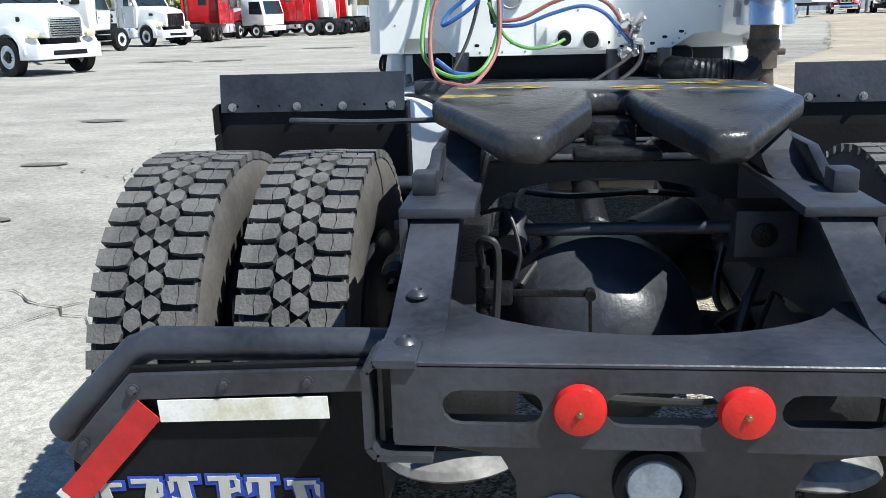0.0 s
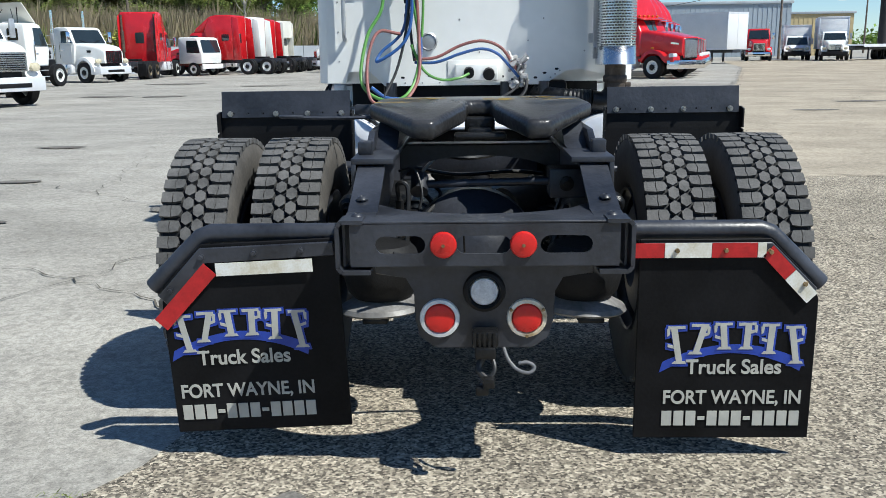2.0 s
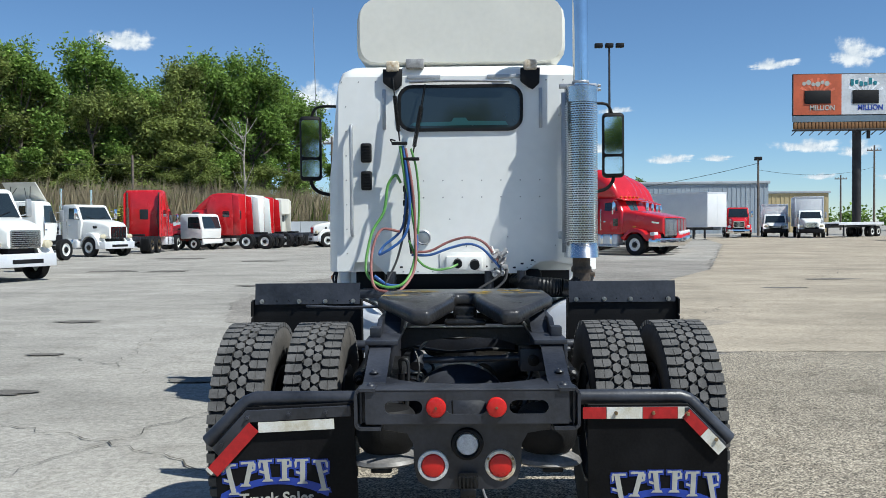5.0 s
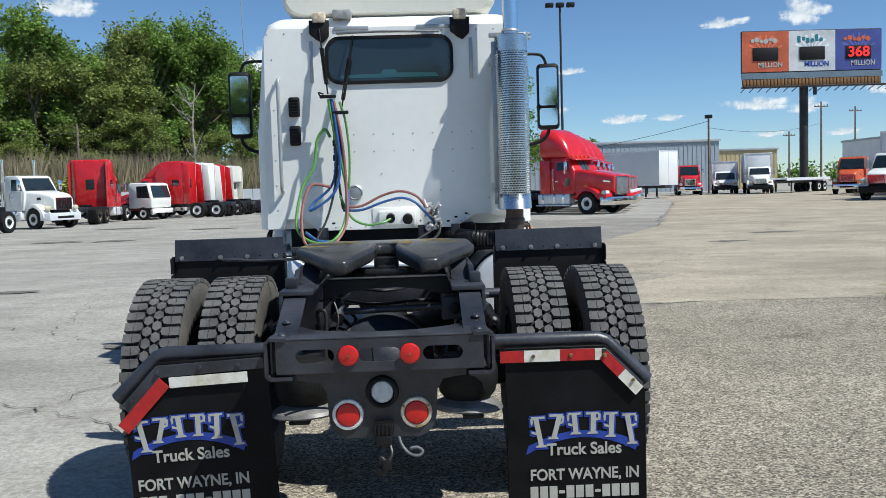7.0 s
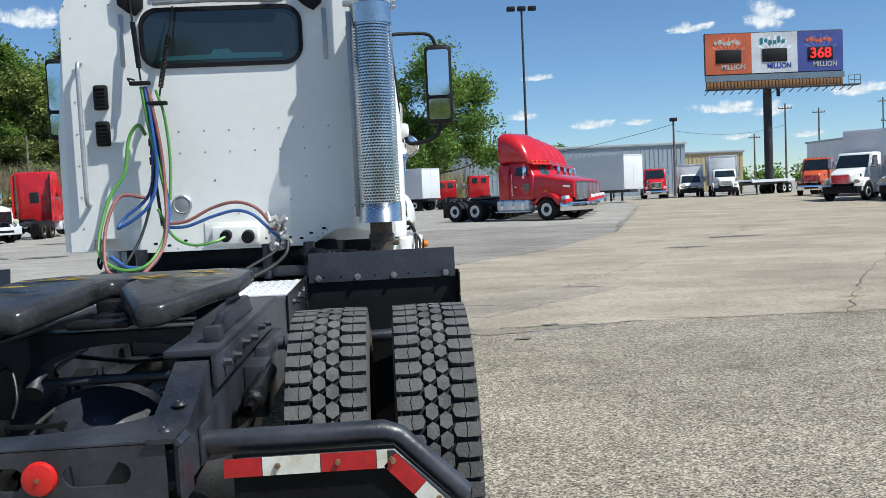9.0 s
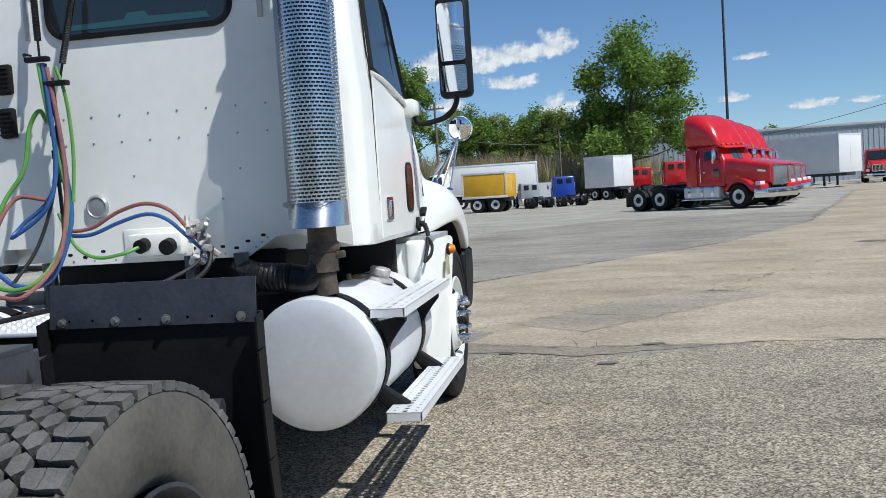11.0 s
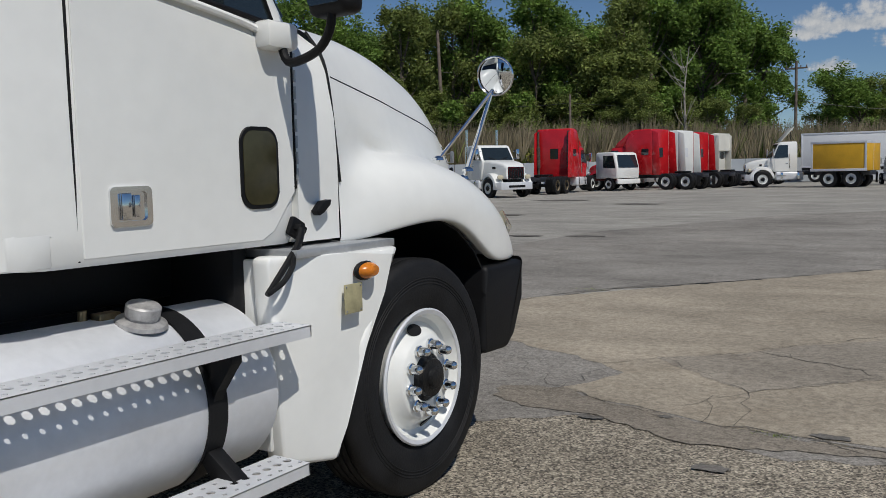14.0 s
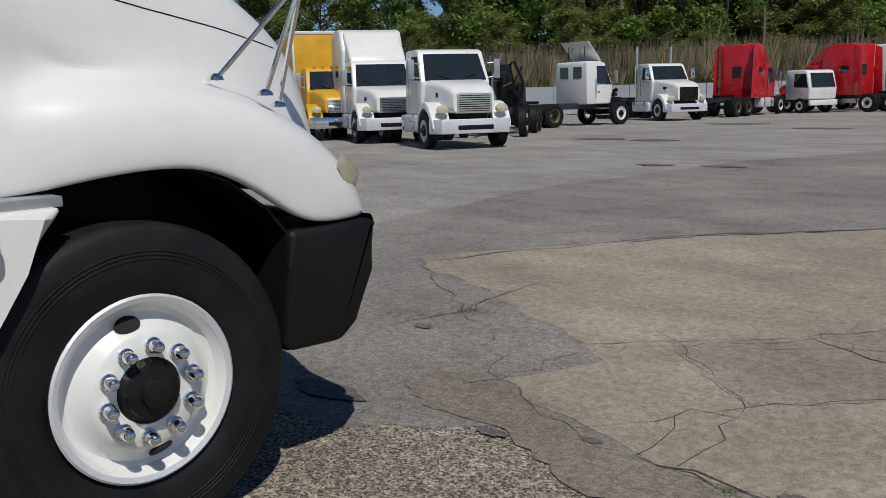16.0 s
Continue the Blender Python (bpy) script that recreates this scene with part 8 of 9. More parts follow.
# far row by the billboard
conventional("red heavy truck with chrome stacks facing the yard", heading(26.6, 80.5, -0.25, -0.97), "red", 5.5, 1.6, 1.4, 0, "flat", 2.9, True, None, vertical=True, hood_h=1.9, stacks="chrome")
conventional("small white box van with a dark bumper", heading(30.2, 80.8, -0.30, -0.95), "white", 4.0, 1.2, 1.4, 0, "flat", 2.2, False, "box", 4.6, chrome_bumper=False, hood_h=1.35, body_h=3.2)
conventional("white box truck with a crumpled raised hood", heading(31.9, 76.6, -0.30, -0.95), "white", 5.0, 1.3, 1.4, 0, "flat", 2.5, False, "box", 6.0, chrome_bumper=False, body_h=3.8)
trailer("black steel flatbed trailer standing empty", 33.0, 76, -0.75, -0.65, 9, MATTE, 1.35, 2.4, "flatbed_trailer", 1.15)
conventional("orange heavy truck with a black grille", heading(33.3, 62.6, -0.62, -0.78), "orange", 5.2, 1.5, 1.4, 0, "flat", 2.85, True, None, chrome_bumper=True, hood_h=1.85, group="right row of trucks")
for i, (x, y, lab) in enumerate([(32.2, 55.5, "white box truck with a blue-grey grille"), (26.4, 45.0, "white box truck with a black grille and amber lamps"), (27.6, 41.4, "white box truck with a blue grille"),
                                 (26.6, 37.0, "white box truck with a blue grille"), (24.4, 32.2, "white box truck with a dark grille"), (21.5, 26.8, "white tractor with a wide chrome grille")]):
    conventional(lab, heading(x, y, -0.80, -0.60), "white", 5.0, 1.5, 1.45, 0, "flat", 2.65 + 0.1 * (i > 3), False, "box" if i < 5 else None, 6.5, chrome_bumper=False, hood_h=1.75, group="right row of trucks", body_h=3.8 + 0.12 * (i % 3))
trailer("white semi trailer at the end of the yard", 47, 78, -0.85, -0.5, 14, BOXWHITE, 4.2)

# ---- buildings ----
def shed(label, x0, x1, y0, y1, h, material, ridge, category="warehouse"):
    t = thing("warehouse", label, category)
    bm = B()
    box(bm, x0, x1, y0, y0 + 0.2, 0, h)
    box(bm, x0, x0 + 0.2, y0 + 0.2, y1, 0, h)
    box(bm, x1 - 0.2, x1, y0 + 0.2, y1, 0, h)
    part("wall", bm, material, t)
    bm = B()
    n = int((x1 - x0) / 0.6)
    for i in range(n):
        x = x0 + 0.3 + i * 0.6
        box(bm, x - 0.05, x + 0.05, y0 - 0.05, y0 + 0.0, 0.1, h - 0.05)
    part("siding_rib", bm, material, t)
    bm = B()
    box(bm, x0 - 0.2, x1 + 0.2, y0 - 0.2, y1 + 0.2, h, h + ridge, 0.03)
    part("roof", bm, BOXGREY, t)
    return t


shed("long blue-grey metal warehouse with ribbed siding", 5.5, 40.5, 112, 140, 6.5, WALLBLUE, 0.35)
shed("tan low building beside the warehouse", 41.5, 50, 116, 135, 5.3, TAN, 0.3, "building")
shed("low grey-white metal shed in the distance", 66, 96, 108, 130, 6.5, BOXWHITE, 0.3, "building")
bm = B()
box(bm, 99.4, 103.6, 150, 150.5, 11.5, 12.8, 0.05)
box(bm, 101, 102, 150.2, 150.6, 0, 11.6)
tagged(part("far_sign", bm, mat("green sign", (0.02, 0.25, 0.06), 0.5), None), "green roadside sign far behind the trucks", "sign")
# grey tarped fence behind the left row
bm = B()
pts = [(-60, 37), (-42, 46), (-28, 57), (-20, 68), (-8, 78), (0, 88)]
for (x0, y0), (x1, y1) in zip(pts, pts[1:]):
    n = max(2, int(math.hypot(x1 - x0, y1 - y0) / 2.4))
    for i in range(n):
        a, b = Vector((x0, y0, 0)).lerp(Vector((x1, y1, 0)), i / n), Vector((x0, y0, 0)).lerp(Vector((x1, y1, 0)), (i + 0.985) / n)
        d = (b - a).normalized().cross(Vector((0, 0, 1))) * 0.04
        lo = [a - d, b - d, b + d, a + d]
        vs = [bm.verts.new(p) for p in lo] + [bm.verts.new(p + Vector((0, 0, 1.9))) for p in lo]
        for q in ((0, 1, 5, 4), (1, 2, 6, 5), (2, 3, 7, 6), (3, 0, 4, 7), (4, 5, 6, 7)):
            bm.faces.new([vs[k] for k in q])
tagged(part("fence", bm, BOXGREY, None, smooth=0), "grey panel fence behind the parked trucks", "fence")

# ---- billboard ----
bb = thing("billboard", "three-panel lottery billboard on a dark steel column", "billboard")
BY, BX0, BX1, BZ0, BZ1 = 90.0, 35.4, 50.5, 12.75, 17.0
bm = B()
cyl(bm, (42.4, BY + 0.8, 0), (42.4, BY + 0.8, 12.5), 0.45, seg=20)
part("column", bm, POLESTEEL, bb)
bm = B()
box(bm, BX0, BX1, BY + 0.1, BY + 0.5, BZ0 - 0.1, BZ1 + 0.1, 0.05)
part("panel_back", bm, POLESTEEL, bb)
W3 = (BX1 - BX0) / 3
for i, (c, lab) in enumerate((((0.55, 0.115, 0.045), "orange panel"), ((0.62, 0.64, 0.66), "pale grey panel"), ((0.06, 0.08, 0.30), "blue panel"))):
    x0 = BX0 + i * W3
    bm = B()
    box(bm, x0, x0 + W3, BY, BY + 0.1, BZ0, BZ1)
    pn = part("panel", bm, mat("billboard " + lab, c, 0.5, 0, 0.12, 0.5, 4), bb, lab)
    ray_mat = mat("billboard ray", tuple(min(1, v * 1.35 + 0.03) for v in c), 0.5, 0, 0.1, 0.5, 4)
    for k in range(7):
        bm = B()
        a = radians(25 + 21 * k)
        cx_, cz_ = x0 + W3 / 2, BZ0 + 1.9
        prism(bm, [(cx_ + 0.5 * math.cos(a - 0.07), cz_ + 0.5 * math.sin(a - 0.07)), (cx_ + 2.0 * math.cos(a - 0.07), cz_ + 2.0 * math.sin(a - 0.07)), (cx_ + 2.0 * math.cos(a + 0.07), cz_ + 2.0 * math.sin(a + 0.07)), (cx_ + 0.5 * math.cos(a + 0.07), cz_ + 0.5 * math.sin(a + 0.07))], "y", BY - 0.012, BY - 0.004)
        part("ray", bm, ray_mat, pn)
    bm = B()
    box(bm, x0 + 1.15, x0 + W3 - 1.15, BY - 0.08, BY - 0.012, BZ0 + 1.15, BZ0 + 2.55, 0.02)
    part("number_display", bm, MATTE, pn)
    words("lettering", "MILLION", 0.75, INK if i != 1 else INKBLUE, Matrix.Translation((x0 + W3 / 2 + 0.5, BY - 0.02, BZ0 + 0.70)) @ Euler((radians(90), 0, 0)).to_matrix().to_4x4(), pn, 2.6, 0.01)
    bm = B()
    for k in range(6):
        cx_, cz_ = x0 + 1.1 + k * 0.48, BZ0 + 3.28 + 0.12 * math.sin(k * 1.9)
        r = 0.20 + 0.07 * ((k + i) % 2)
        if i == 1:
            prism(bm, rounded(cx_ - 0.17, cx_ + 0.17, cz_ - r, cz_ + r * (1.6 if k in (0, 4) else 1.0), 0.10), "y", BY - 0.03, BY - 0.013)
        else:
            lathe(bm, [(0, -0.03), (r, -0.03), (r, -0.013)], (cx_, BY, cz_), (0, 1, 0), 14)
    part("emblem", bm, [INK, mat("teal emblem", (0.02, 0.2, 0.24), 0.5), mat("gold emblem", (0.6, 0.12, 0.05), 0.5)][i], pn)
GLOW = bpy.data.materials.new("red led digits")
GLOW.use_nodes = True
GLOW.node_tree.nodes["Principled BSDF"].inputs["Base Color"].default_value = (0.5, 0.01, 0.01, 1)
GLOW.node_tree.nodes["Principled BSDF"].inputs["Emission Color"].default_value = (1, 0.02, 0.02, 1)
GLOW.node_tree.nodes["Principled BSDF"].inputs["Emission Strength"].default_value = 1.0
words("led_digits", "368", 1.5, GLOW, Matrix.Translation((BX0 + 2.5 * W3, BY - 0.1, BZ0 + 1.85)) @ Euler((radians(90), 0, 0)).to_matrix().to_4x4(), bb, 2.3, 0.01)
bm = B()
box(bm, BX0 - 0.1, BX1 + 0.1, BY - 0.04, BY + 0.1, BZ0 - 0.75, BZ0 - 0.12)
part("footer_strip", bm, mat("blue-grey footer", (0.16, 0.22, 0.27), 0.5, 0, 0.1, 0.5, 4), bb)
bm = B()
box(bm, BX0 + 0.05, BX1 - 0.05, BY + 0.02, BY + 0.3, BZ0 - 1.5, BZ0 - 0.76, 0.01)
part("apron_board", bm, mat("brown apron board", (0.20, 0.10, 0.035), 0.7, 0, 0.2, 1, 10), bb)
bm = B()
box(bm, -0.14, 0.14, BY - 0.02, BY + 0.1, BZ0 - 1.5, BZ0 - 0.78, 0.01)
slat = part("apron_slat", bm, mat("brown lattice", (0.27, 0.13, 0.045), 0.7), bb)
slat.location.x = BX0 + 0.2
for i in range(1, 40):
    again(slat, bb, pose(BX0 + 0.2 + i * (BX1 - BX0 - 0.4) / 39, 0, 0))
bm = B()
box(bm, BX0 - 0.2, BX1 + 1.4, BY - 1.0, BY - 0.05, BZ0 - 1.75, BZ0 - 1.6, 0.02)
for i in range(18):
    cyl(bm, (BX0 + i * 0.93, BY - 0.95, BZ0 - 1.7), (BX0 + i * 0.93, BY + 0.5, BZ0 - 2.1), 0.05, seg=6)
for z in (0.5, 1.0):
    cyl(bm, (BX1 + 0.1, BY - 0.9, BZ0 - 1.7 + z), (BX1 + 1.4, BY - 0.9, BZ0 - 1.7 + z), 0.03, seg=6)
for x in (0.1, 0.75, 1.4):
    cyl(bm, (BX1 + x, BY - 0.9, BZ0 - 1.7), (BX1 + x, BY - 0.9, BZ0 - 0.7), 0.03, seg=6)
box(bm, 42.9, 43.2, BY - 0.6, BY - 0.3, BZ0 - 2.6, BZ0 - 1.8, 0.03)
part("catwalk", bm, POLESTEEL, bb)


# ---- poles and wires ----
def pole(x, y, h, r, material, label, lights=0, arm=0.0, group="poles", name="utility_pole", lean=0.0):
    t = thing(name, label, "pole", group, pose(x, y, 0, 0, lean, 0))
    bm = B()
    cyl(bm, (0, 0, 0), (0, 0, h), r, r * 0.7, 12)
    part("shaft", bm, material, t)
    if arm:
        bm = B()
        box(bm, -arm, arm, -0.06, 0.06, h - 0.75, h - 0.6, 0.01)
        for k in (-0.9, -0.4, 0.4, 0.9):
            cyl(bm, (arm * k, 0, h - 0.6), (arm * k, 0, h - 0.42), 0.05, seg=8)
        part("crossarm", bm, material, t)
    for k in range(lights):
        bm = B()
        o = (k - (lights - 1) / 2) * 0.95
        box(bm, o - 0.35, o + 0.35, -0.28, 0.28, h, h + 0.38, 0.05)
        part("lamp_head", bm, MATTE, t)
    return t


pole(13.6, 76, 17.3, 0.13, POLESTEEL, "tall dark yard light pole with box lamps", 3, name="light_pole")
pole(40.3, 60.2, 10.2, 0.10, POLESTEEL, "dark yard light pole behind the white trucks", 2, name="light_pole")
pole(31.7, 90, 8.0, 0.14, POLEWOOD, "wooden utility pole with a lamp", 1)
pole(-13.6, 90, 11.0, 0.17, POLEWOOD, "wooden utility pole with a cross arm", 0, 1.0)
pole(-0.9, 90, 7.3, 0.10, POLEWOOD, "thin wooden pole by the trailers")
pole(1.6, 95, 9.0, 0.12, POLEWOOD, "leaning wooden utility pole", 0, 0.0, lean=4)
pole(-38.2, 67, 13.7, 0.20, POLEWOOD, "tall wooden utility pole among the trees", lean=-2)
pole(-27.6, 70, 7.6, 0.14, POLEWOOD, "short wooden utility pole on the bank")
for i, (x, y, h) in enumerate([(58, 120, 12), (68, 130, 12), (76, 125, 10), (90, 150, 15), (104, 160, 16), (62, 140, 9)]):
    pole(x, y, h, 0.16, POLEWOOD, "distant wooden power pole", 0, 1.0, "distant power poles")


def wire(a, b, sag, r=0.018):
    a, b = Vector(a), Vector(b)
    bm = B()
    pts = [a.lerp(b, k / 12) - Vector((0, 0, sag * 4 * (k / 12) * (1 - k / 12))) for k in range(13)]
    tube(bm, pts, r, 5, 1)
    return tagged(part("overhead_wire", bm, HOSE_K, None), "thin overhead cable sagging between poles", "wire", "overhead wires")


wire((-80, 45, 8), (-38.2, 67, 7.5), 0.8)
wire((-38.2, 67, 7.3), (-27.6, 70, 6.9), 0.3)
wire((-27.6, 70, 6.9), (-13.6, 90, 7.4), 0.5)
wire((-13.6, 90, 7.4), (1.6, 95, 6.0), 0.5)
wire((-38.2, 67, 10), (-13.6, 90, 10.2), 0.5)
wire((31.7, 90, 7.7), (14, 100, 4.8), 0.4, 0.025)
wire((31.7, 90, 7.0), (58, 120, 9), 0.8, 0.02)

# ---- bank, trees, brush ----
bm = B()
line = [(-95, 20), (-62, 40), (-44, 50), (-30, 61), (-21, 72), (-10, 83), (-2, 95), (2, 118)]
cross = [(0, 0.0), (3, 0.5), (7, 2.2), (12, 3.6), (20, 4.2), (60, 4.5)]
rows_ = []
rng = random.Random(11)
for i in range(len(line) * 6 - 5):
    k, f = divmod(i, 6)
    a, b = Vector((*line[k], 0)), Vector((*line[min(k + 1, len(line) - 1)], 0))
    p = a.lerp(b, f / 6)
    d = ((b - a).normalized() if (b - a).length else Vector((0.1, 1, 0))).cross(Vector((0, 0, 1))) * -1
    fade = 1.0 if k < 4 else max(0.15, 1 - 0.28 * (k - 3 + f / 6))
    rows_.append([bm.verts.new(p + d * o + Vector((0, 0, h * fade * rng.uniform(0.85, 1.15)))) for o, h in cross])
for a, b in zip(rows_, rows_[1:]):
    for i in range(len(a) - 1):
        bm.faces.new((a[i], a[i + 1], b[i + 1], b[i]))
tagged(part("bank", bm, GRASSY, None, smooth=180), "dry grassy bank rising behind the yard", "bank", kind="structure")


def leaf_cloud(bm, c, rx, rz, n, size, rng):
    """Many small leaf sprays inside an uneven crown lobe."""
    for _ in range(n):
        d = Vector((rng.gauss(0, 1), rng.gauss(0, 1), rng.gauss(0, 1))).normalized() * rng.random() ** 0.6 * rng.choice((0.8, 1.0, 1.0, 1.35))
        p = c + Vector((d.x * rx, d.y * rx, d.z * rz))
        u = Vector((rng.gauss(0, 1), rng.gauss(0, 1), rng.gauss(0, 0.7))).normalized()
        v = u.orthogonal().normalized()
        v = Matrix.Rotation(rng.uniform(0, 6.28), 3, u) @ v
        s = size * rng.uniform(0.5, 1.3)
        a = bm.verts.new(p - u * s)
        b = bm.verts.new(p + v * s * 0.5)
        e = bm.verts.new(p + u * s)
        f = bm.verts.new(p - v * s * 0.42 + u * s * 0.2)
        bm.faces.new((a, b, e))
        bm.faces.new((a, e, f))


def tree(seed, h, spread, leaves, size, material, label, base=0.25, m=None, narrow=1.0, full=1.15):
    rng = random.Random(seed)
    t = thing("tree", label, "tree", "trees behind the yard", m)
    bm = B()
    trunk = [Vector((0, 0, -0.5))]
    for k in range(1, 7):
        trunk.append(Vector((rng.uniform(-0.12, 0.12) * k * 0.5, rng.uniform(-0.12, 0.12) * k * 0.5, h * 0.9 * k / 6)))
    tube(bm, trunk, 0.022 * h, 9, 3, 0, 0.03)
    tips = []
    for k in range(16):
        z = h * rng.uniform(base, 0.88)
        a = k * 2.4 + rng.uniform(-0.4, 0.4)
        reach = spread * rng.uniform(0.55, 1.0) * (1.15 - 0.75 * (z / h)) * narrow
        root = Vector((0, 0, z * 0.8))
        tip = Vector((reach * math.cos(a), reach * math.sin(a), z + h * rng.uniform(0.03, 0.13)))
        mid = root.lerp(tip, 0.5) + Vector((0, 0, -0.02 * h))
        tube(bm, [root, mid, tip], 0.007 * h, 6, 3, 0, 0.02)
        tips.append(tip)
    part("trunk", bm, BARK, t)
    bm = B()
    lobes = [(p + Vector((rng.uniform(-0.12, 0.12), rng.uniform(-0.12, 0.12), 0)) * spread * k, spread * rng.uniform(0.11, 0.27) * full, h * rng.uniform(0.035, 0.095) * full) for p in tips for k in (0, 1, 2)]
    lobes += [(Vector((rng.uniform(-0.3, 0.3) * spread, rng.uniform(-0.3, 0.3) * spread, h * z)), spread * rng.uniform(0.25, 0.40), h * rng.uniform(0.08, 0.12)) for z in (0.3, 0.42, 0.55, 0.66, 0.76, 0.85, 0.93, 0.98)]
    for c, rx, rz in lobes:
        leaf_cloud(bm, c, rx, rz, leaves // len(lobes), size, rng)
    part("crown", bm, material, t, smooth=0)
    return t


KINDS = [tree(1, 15.5, 4.6, 17000, 0.20, LEAF, "tall leafy green tree with gaps in its crown", 0.2, pose(-33.5, 76, 2.5)),
         tree(2, 14.0, 3.6, 15000, 0.18, LEAF2, "olive-green tree with a narrow crown", 0.12, pose(-26.0, 78, 2.5), 0.8),
         tree(3, 16.0, 4.2, 17000, 0.20, LEAF, "tall poplar-like tree with broken outline", 0.25, pose(-21.0, 85, 2.5)),
         tree(4, 12.0, 4.0, 15000, 0.18, LEAF2, "mid-height bushy olive tree", 0.10, pose(-25.5, 84, 2.5))]
rng = random.Random(21)
spots = []
path_ = [(-92, 34), (-74, 44), (-60, 52), (-50, 58), (-44, 64), (-39, 68), (-35, 73), (-30, 75), (-26, 77), (-24.5, 80), (-23, 86)]
path_ += [((a[0] + b[0]) / 2, (a[1] + b[1]) / 2) for a, b in zip(path_, path_[1:])]
for i, (x, y) in enumerate(path_):
    for r in range(3):
        k = rng.choice((0, 1, 2, 3))
        sc = rng.uniform(0.82, 1.06) * (0.92 if r else 1.0)
        dx, dy = -0.6 * r * 7, 0.8 * r * 7
        copy_thing(KINDS[k], pose(x + dx + rng.uniform(-2, 2), y + dy + rng.uniform(-2, 2), 2.0 + r * 0.6, 0, 0, rng.uniform(0, 360)) @ Matrix.Diagonal((sc, sc, sc * rng.uniform(0.88, 1.05), 1)))
for x, y, k, sc in ((-20.5, 88, 2, 1.0), (-18.5, 91, 0, 0.95), (-22, 92, 1, 1.05), (-17.6, 95, 2, 0.9)):
    copy_thing(KINDS[k], pose(x, y, 1.0, 0, 0, 40 * k + 15) @ Matrix.Diagonal((sc, sc, sc, 1)))
# understory between the tall trunks
for i, (x, y) in enumerate(path_):
    for r in range(2):
        sc = rng.uniform(0.34, 0.52)
        copy_thing(KINDS[rng.choice((1, 3))], pose(x + rng.uniform(-4, 4) + 0.8 + r * 1.5, y + rng.uniform(-3, 3) - 1.0, 1.6, 0, 0, rng.uniform(0, 360)) @ Matrix.Diagonal((sc * 1.5, sc * 1.5, sc, 1)))
# unseen trees added behind the viewer's back, to darken reflections in mirrors and chrome
for i in range(16):
    sc = rng.uniform(0.7, 1.0)
    copy_thing(KINDS[rng.choice((0, 1, 2, 3))], pose(-60 + 8.5 * i + rng.uniform(-2, 2), -62 + rng.uniform(-5, 5), 0, 0, 0, rng.uniform(0, 360)) @ Matrix.Diagonal((sc * 1.4, sc * 1.4, sc, 1)))
# lower far trees to the right of the bank
for i in range(20):
    x = -14 + 1.1 * i + rng.uniform(-0.8, 0.8)
    sc = rng.uniform(0.62, 0.85) * (1 - 0.012 * i)
    copy_thing(KINDS[rng.choice((0, 1, 3))], pose(x, 112 + rng.uniform(-5, 9), 0.2, 0, 0, rng.uniform(0, 360)) @ Matrix.Diagonal((sc * 1.35, sc * 1.35, sc, 1)))
tree(9, 16.5, 7.0, 52000, 0.20, LEAF, "large spreading green tree standing alone behind the trailers", 0.24, pose(6.4, 92, 0), 1.0, 1.55)
# far low tree line
bm = B()
rng = random.Random(31)
for i in range(90):
    x = 48 + i * 2.6
    leaf_cloud(bm, Vector((x, 260 + rng.uniform(-8, 8), rng.uniform(1.0, 3.2))), 3.0, rng.uniform(2, 4), 90, 0.8, rng)
for i in range(30):
    leaf_cloud(bm, Vector((30 + i * 0.35, 190, 9 + 1.4 * math.sin(i * 0.3))), 1.4, 1.0, 40, 0.4, rng)
tagged(part("far_woods", bm, LEAF, None, smooth=0), "distant dark tree line on the horizon", "woods", kind="stuff")


def brush(seed, n, material, label, pts, h, w):
    rng = random.Random(seed)
    bm = B()
    for _ in range(n):
        k = rng.randrange(len(pts) - 1)
        f = rng.random()
        x = pts[k][0] + (pts[k + 1][0] - pts[k][0]) * f + rng.uniform(-w, w)
        y = pts[k][1] + (pts[k + 1][1] - pts[k][1]) * f + rng.uniform(-w, w)
        hh = h * rng.uniform(0.3, 1.0)
        z = rng.uniform(0.3, 2.4)
        for _ in range(7):
            a, b = rng.uniform(0, 6.28), rng.uniform(0.05, 0.5)
            tip = Vector((x + hh * b * math.cos(a), y + hh * b * math.sin(a), z + hh))
            s = 0.05
            v = [bm.verts.new((x - s, y, z)), bm.verts.new((x + s, y, z)), bm.verts.new(tip)]
            bm.faces.new(v)
    return tagged(part("brush", bm, material, None, smooth=0), label, "brush", kind="stuff")


front = [(-66, 40), (-46, 51), (-32, 62), (-23, 72), (-12, 83), (-3, 97), (8, 112)]
brush(1, 6500, DRY, "dry brown brush and tall grass on the bank", front, 3.5, 4.0)
brush(2, 2600, LEAF2, "green weeds among the brush", front, 2.4, 4.0)
for i, (x, y, z, r) in enumerate([(-26.5, 63, 2.6, 2.2), (-33, 60, 2.6, 1.8), (-20, 72, 2.4, 1.6), (-44, 54, 2.6, 2.0)]):
    rng = random.Random(60 + i)
    s = thing("shrub", "yellow-green shrub on the dry bank", "shrub", "shrubs on the bank", pose(x, y, z - 1.2))
    bm = B()
    for k in range(6):
        leaf_cloud(bm, Vector((rng.uniform(-r, r) * 0.6, rng.uniform(-r, r) * 0.6, rng.uniform(0.5, 1.3))), r * 0.5, 0.6, 260, 0.14, rng)
    part("foliage", bm, YGREEN, s, smooth=0)
    bm = B()
    for k in range(5):
        tube(bm, [(0, 0, -0.5), (rng.uniform(-0.6, 0.6), rng.uniform(-0.6, 0.6), 1.0)], 0.03, 5, 1)
    part("stems", bm, BARK, s)
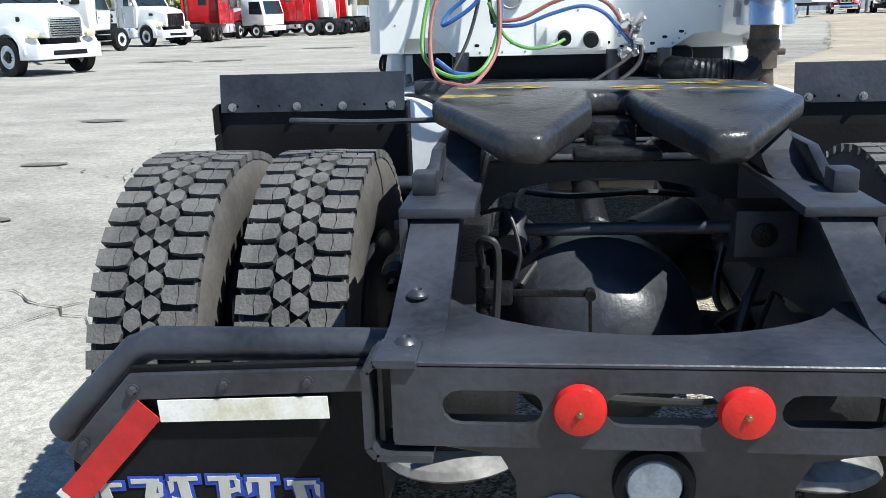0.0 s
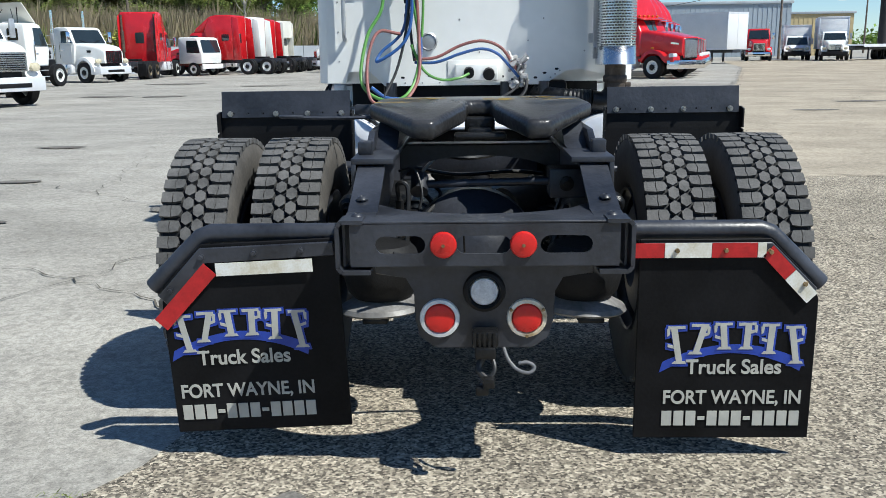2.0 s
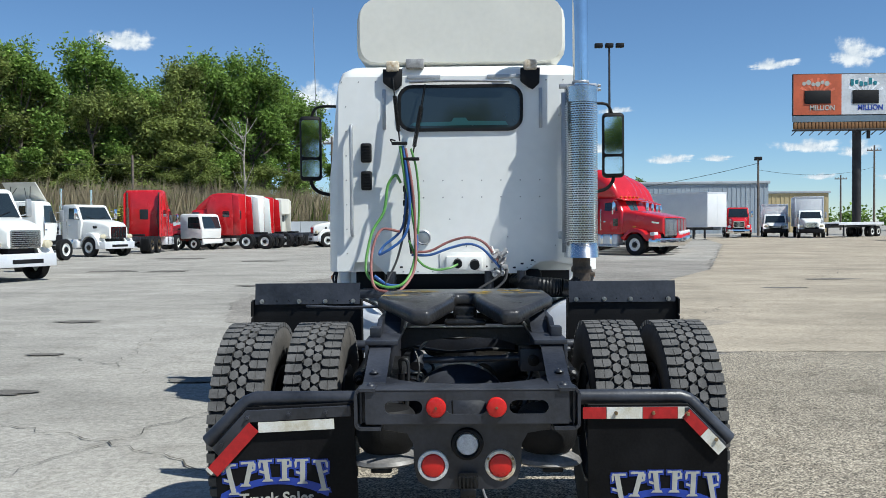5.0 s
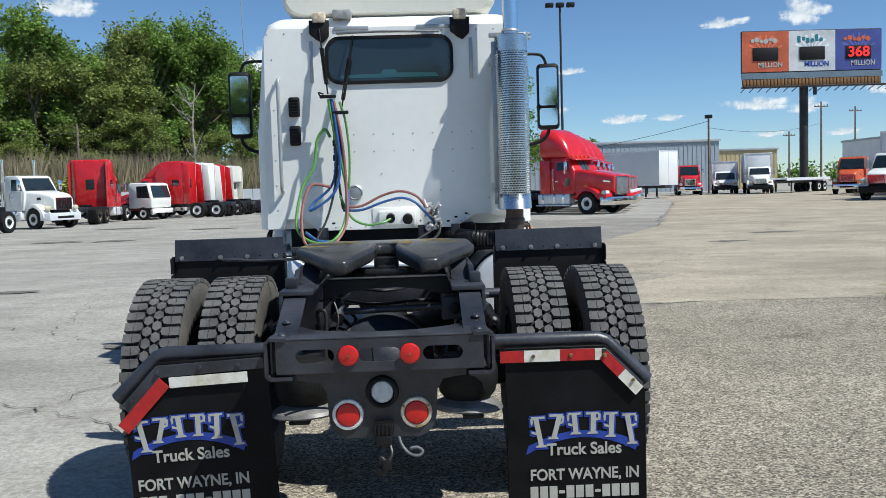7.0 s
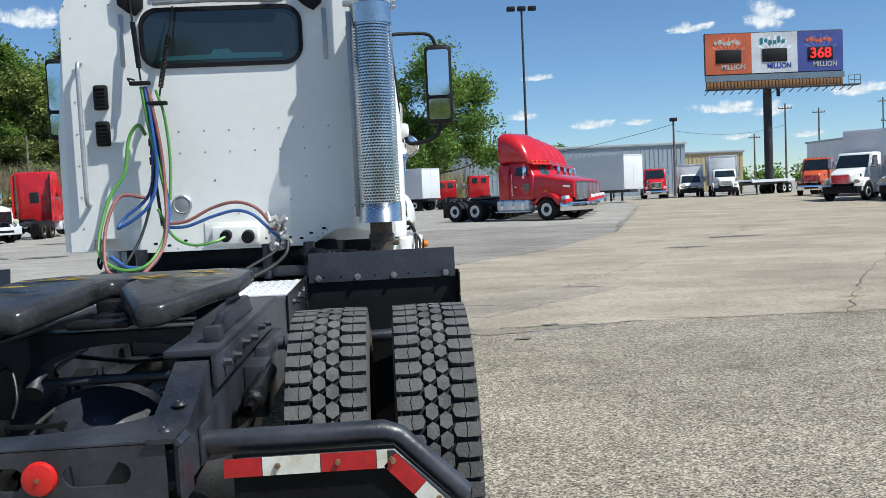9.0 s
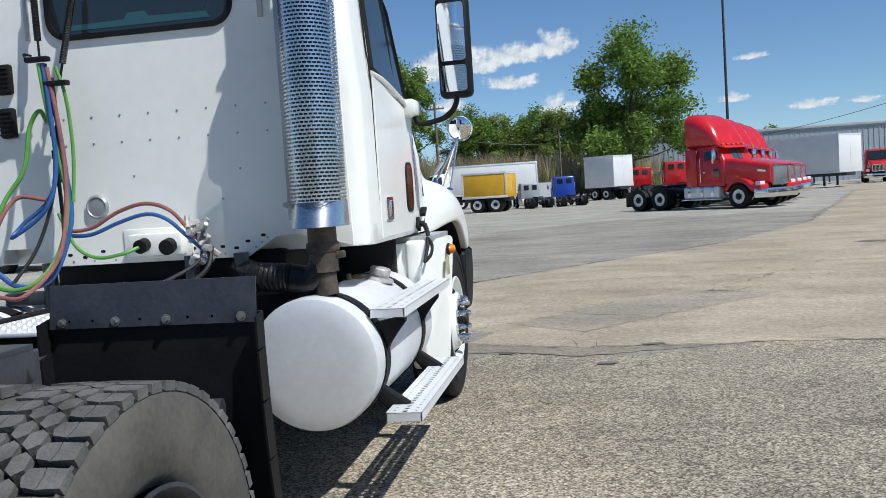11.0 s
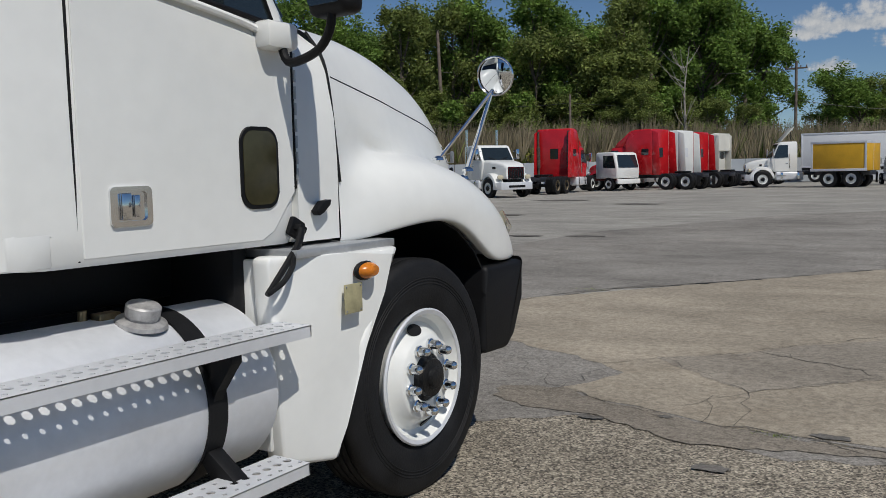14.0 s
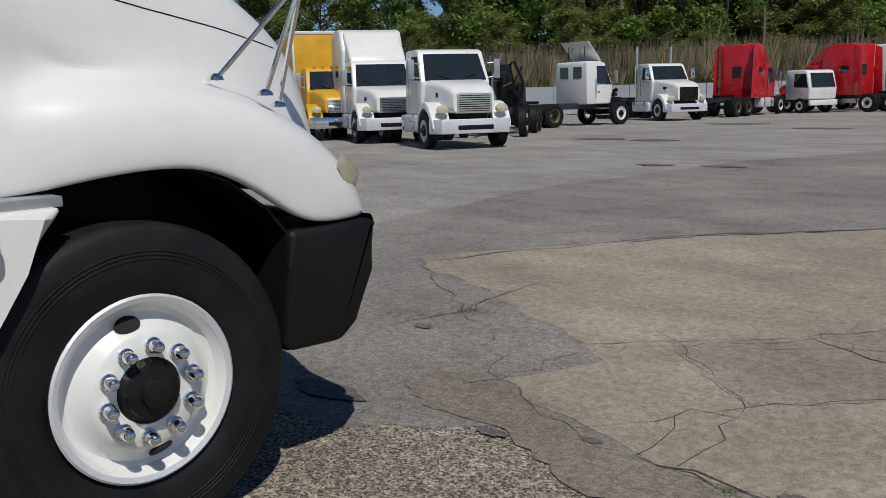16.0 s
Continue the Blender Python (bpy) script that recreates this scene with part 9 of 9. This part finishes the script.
# bare pale tree
t = thing("bare_tree", "pale bare-branched tree in front of the woods", "tree", "trees behind the yard", pose(-19.0, 73, 1.5))
rng = random.Random(77)
bm = B()
tube(bm, [(0, 0, -0.5), (0.2, 0, 3), (0.1, 0.1, 6), (0.5, 0, 9.5)], 0.14, 7, 4, 0, 0.03)
for k in range(16):
    z = rng.uniform(2.5, 9)
    a = rng.uniform(0, 6.28)
    l = rng.uniform(0.8, 2.2)
    tube(bm, [(0.15, 0, z), (l * 0.5 * math.cos(a), l * 0.5 * math.sin(a), z + 0.7), (l * math.cos(a), l * math.sin(a), z + 1.8)], 0.04, 5, 3, 0, 0.01)
part("trunk", bm, mat("pale bark", (0.42, 0.38, 0.32), 0.9, 0, 0.2, 3, 20), t)


# ---- clouds ----
VAPOUR = bpy.data.materials.new("thin self-lit cloud vapour")
VAPOUR.use_nodes = True
vt = VAPOUR.node_tree
vt.nodes.remove(vt.nodes["Principled BSDF"])
co_ = vt.nodes.new("ShaderNodeTexCoord")
dense = vt.nodes.new("ShaderNodeAttribute")
dense.attribute_name = "thickness"
puff = vt.nodes.new("ShaderNodeTexNoise")
puff.inputs["Scale"].default_value, puff.inputs["Detail"].default_value, puff.inputs["Roughness"].default_value = 0.045, 7, 0.58
vt.links.new(co_.outputs["Object"], puff.inputs["Vector"])
mixd = vt.nodes.new("ShaderNodeMath")
mixd.operation = "MULTIPLY_ADD"
mixd.inputs[1].default_value = 1.5
vt.links.new(puff.outputs["Fac"], mixd.inputs[0])
vt.links.new(dense.outputs["Fac"], mixd.inputs[2])
cover = vt.nodes.new("ShaderNodeMapRange")
cover.interpolation_type = "SMOOTHSTEP"
cover.inputs[1].default_value, cover.inputs[2].default_value, cover.inputs[4].default_value = 0.85, 1.40, 0.96
vt.links.new(mixd.outputs[0], cover.inputs[0])
# sunlit white and shaded blue-grey are set in the emission by noise
tint = vt.nodes.new("ShaderNodeValToRGB")
tint.color_ramp.elements[0].position, tint.color_ramp.elements[0].color = 0.35, (0.60, 0.67, 0.76, 1)
tint.color_ramp.elements[1].position, tint.color_ramp.elements[1].color = 0.60, (0.96, 0.97, 0.98, 1)
vt.links.new(puff.outputs["Fac"], tint.inputs[0])
shine = vt.nodes.new("ShaderNodeEmission")
vt.links.new(tint.outputs[0], shine.inputs["Color"])
clear = vt.nodes.new("ShaderNodeBsdfTransparent")
blend = vt.nodes.new("ShaderNodeMixShader")
vt.links.new(cover.outputs[0], blend.inputs[0])
vt.links.new(clear.outputs[0], blend.inputs[1])
vt.links.new(shine.outputs[0], blend.inputs[2])
vt.links.new(blend.outputs[0], vt.nodes["Material Output"].inputs["Surface"])


def cloud(seed, x, y, z, w, h):
    """A far, flat glowing sheet of vapour with a flat base and a billowing top, thinning out to its rim."""
    n, rings = 72, 6
    verts, faces, density = [], [], []
    for k in range(rings + 1):
        f = k / rings
        for i in range(n):
            a = 2 * math.pi * i / n
            r = 1 + 0.42 * noise.noise(Vector((1.7 * math.cos(a) + seed * 3.1, 1.7 * math.sin(a), 0.7))) + 0.16 * noise.noise(Vector((5 * math.cos(a), 5 * math.sin(a) + seed, 2.0)))
            v = math.sin(a)
            verts.append((w * 1.15 * r * f * math.cos(a), 0.0, h * r * f * (v * 0.95 if v > 0 else v * 0.5)))
            density.append(0.85 * (1 - f) ** 0.8)
    for k in range(rings):
        for i in range(n):
            j2 = (i + 1) % n
            faces.append((k * n + i, k * n + j2, (k + 1) * n + j2, (k + 1) * n + i))
    me = bpy.data.meshes.new("cloud")
    me.from_pydata(verts, [], faces)
    me.attributes.new("thickness", "FLOAT", "POINT").data.foreach_set("value", density)
    me.materials.append(VAPOUR)
    ob = new("cloud", me)
    ob.matrix_basis = pose(x, y, z, 0, 0, math.degrees(math.atan2(-x, y)))
    return tagged(ob, "small white fair-weather cloud", "cloud", "clouds", "structure")


def sky_at(az, el, d=1400):
    a, e = radians(az), radians(el)
    return d * math.sin(a) * math.cos(e), d * math.cos(a) * math.cos(e), d * math.sin(e)


for i, (az, el, w, h, n) in enumerate([(-10.0, 7.8, 62, 26, 16), (-7.3, 8.0, 66, 24, 14), (-4.6, 8.6, 80, 30, 18), (-1.8, 8.9, 34, 34, 9), (-4.8, 6.9, 46, 20, 11), (-8.9, 5.7, 34, 18, 9), (-2.0, 5.1, 34, 24, 9), (10.2, 7.2, 24, 9, 6), (13.4, 4.0, 34, 12, 8),
                                       (9.1, 4.8, 26, 12, 6), (24.1, 9.7, 36, 34, 10), (19.5, 9.5, 34, 12, 8), (21.6, 4.5, 44, 16, 9), (24.4, 4.2, 26, 18, 7), (16.3, 4.0, 22, 9, 5), (26.4, 2.6, 24, 9, 5),
                                       (-21.2, 11.3, 46, 26, 10), (-9.7, 8.5, 30, 26, 8), (22.3, 2.7, 22, 8, 5), (29.0, 5.0, 40, 14, 8)]):
    cloud(100 + i, *sky_at(az, el), w, h)
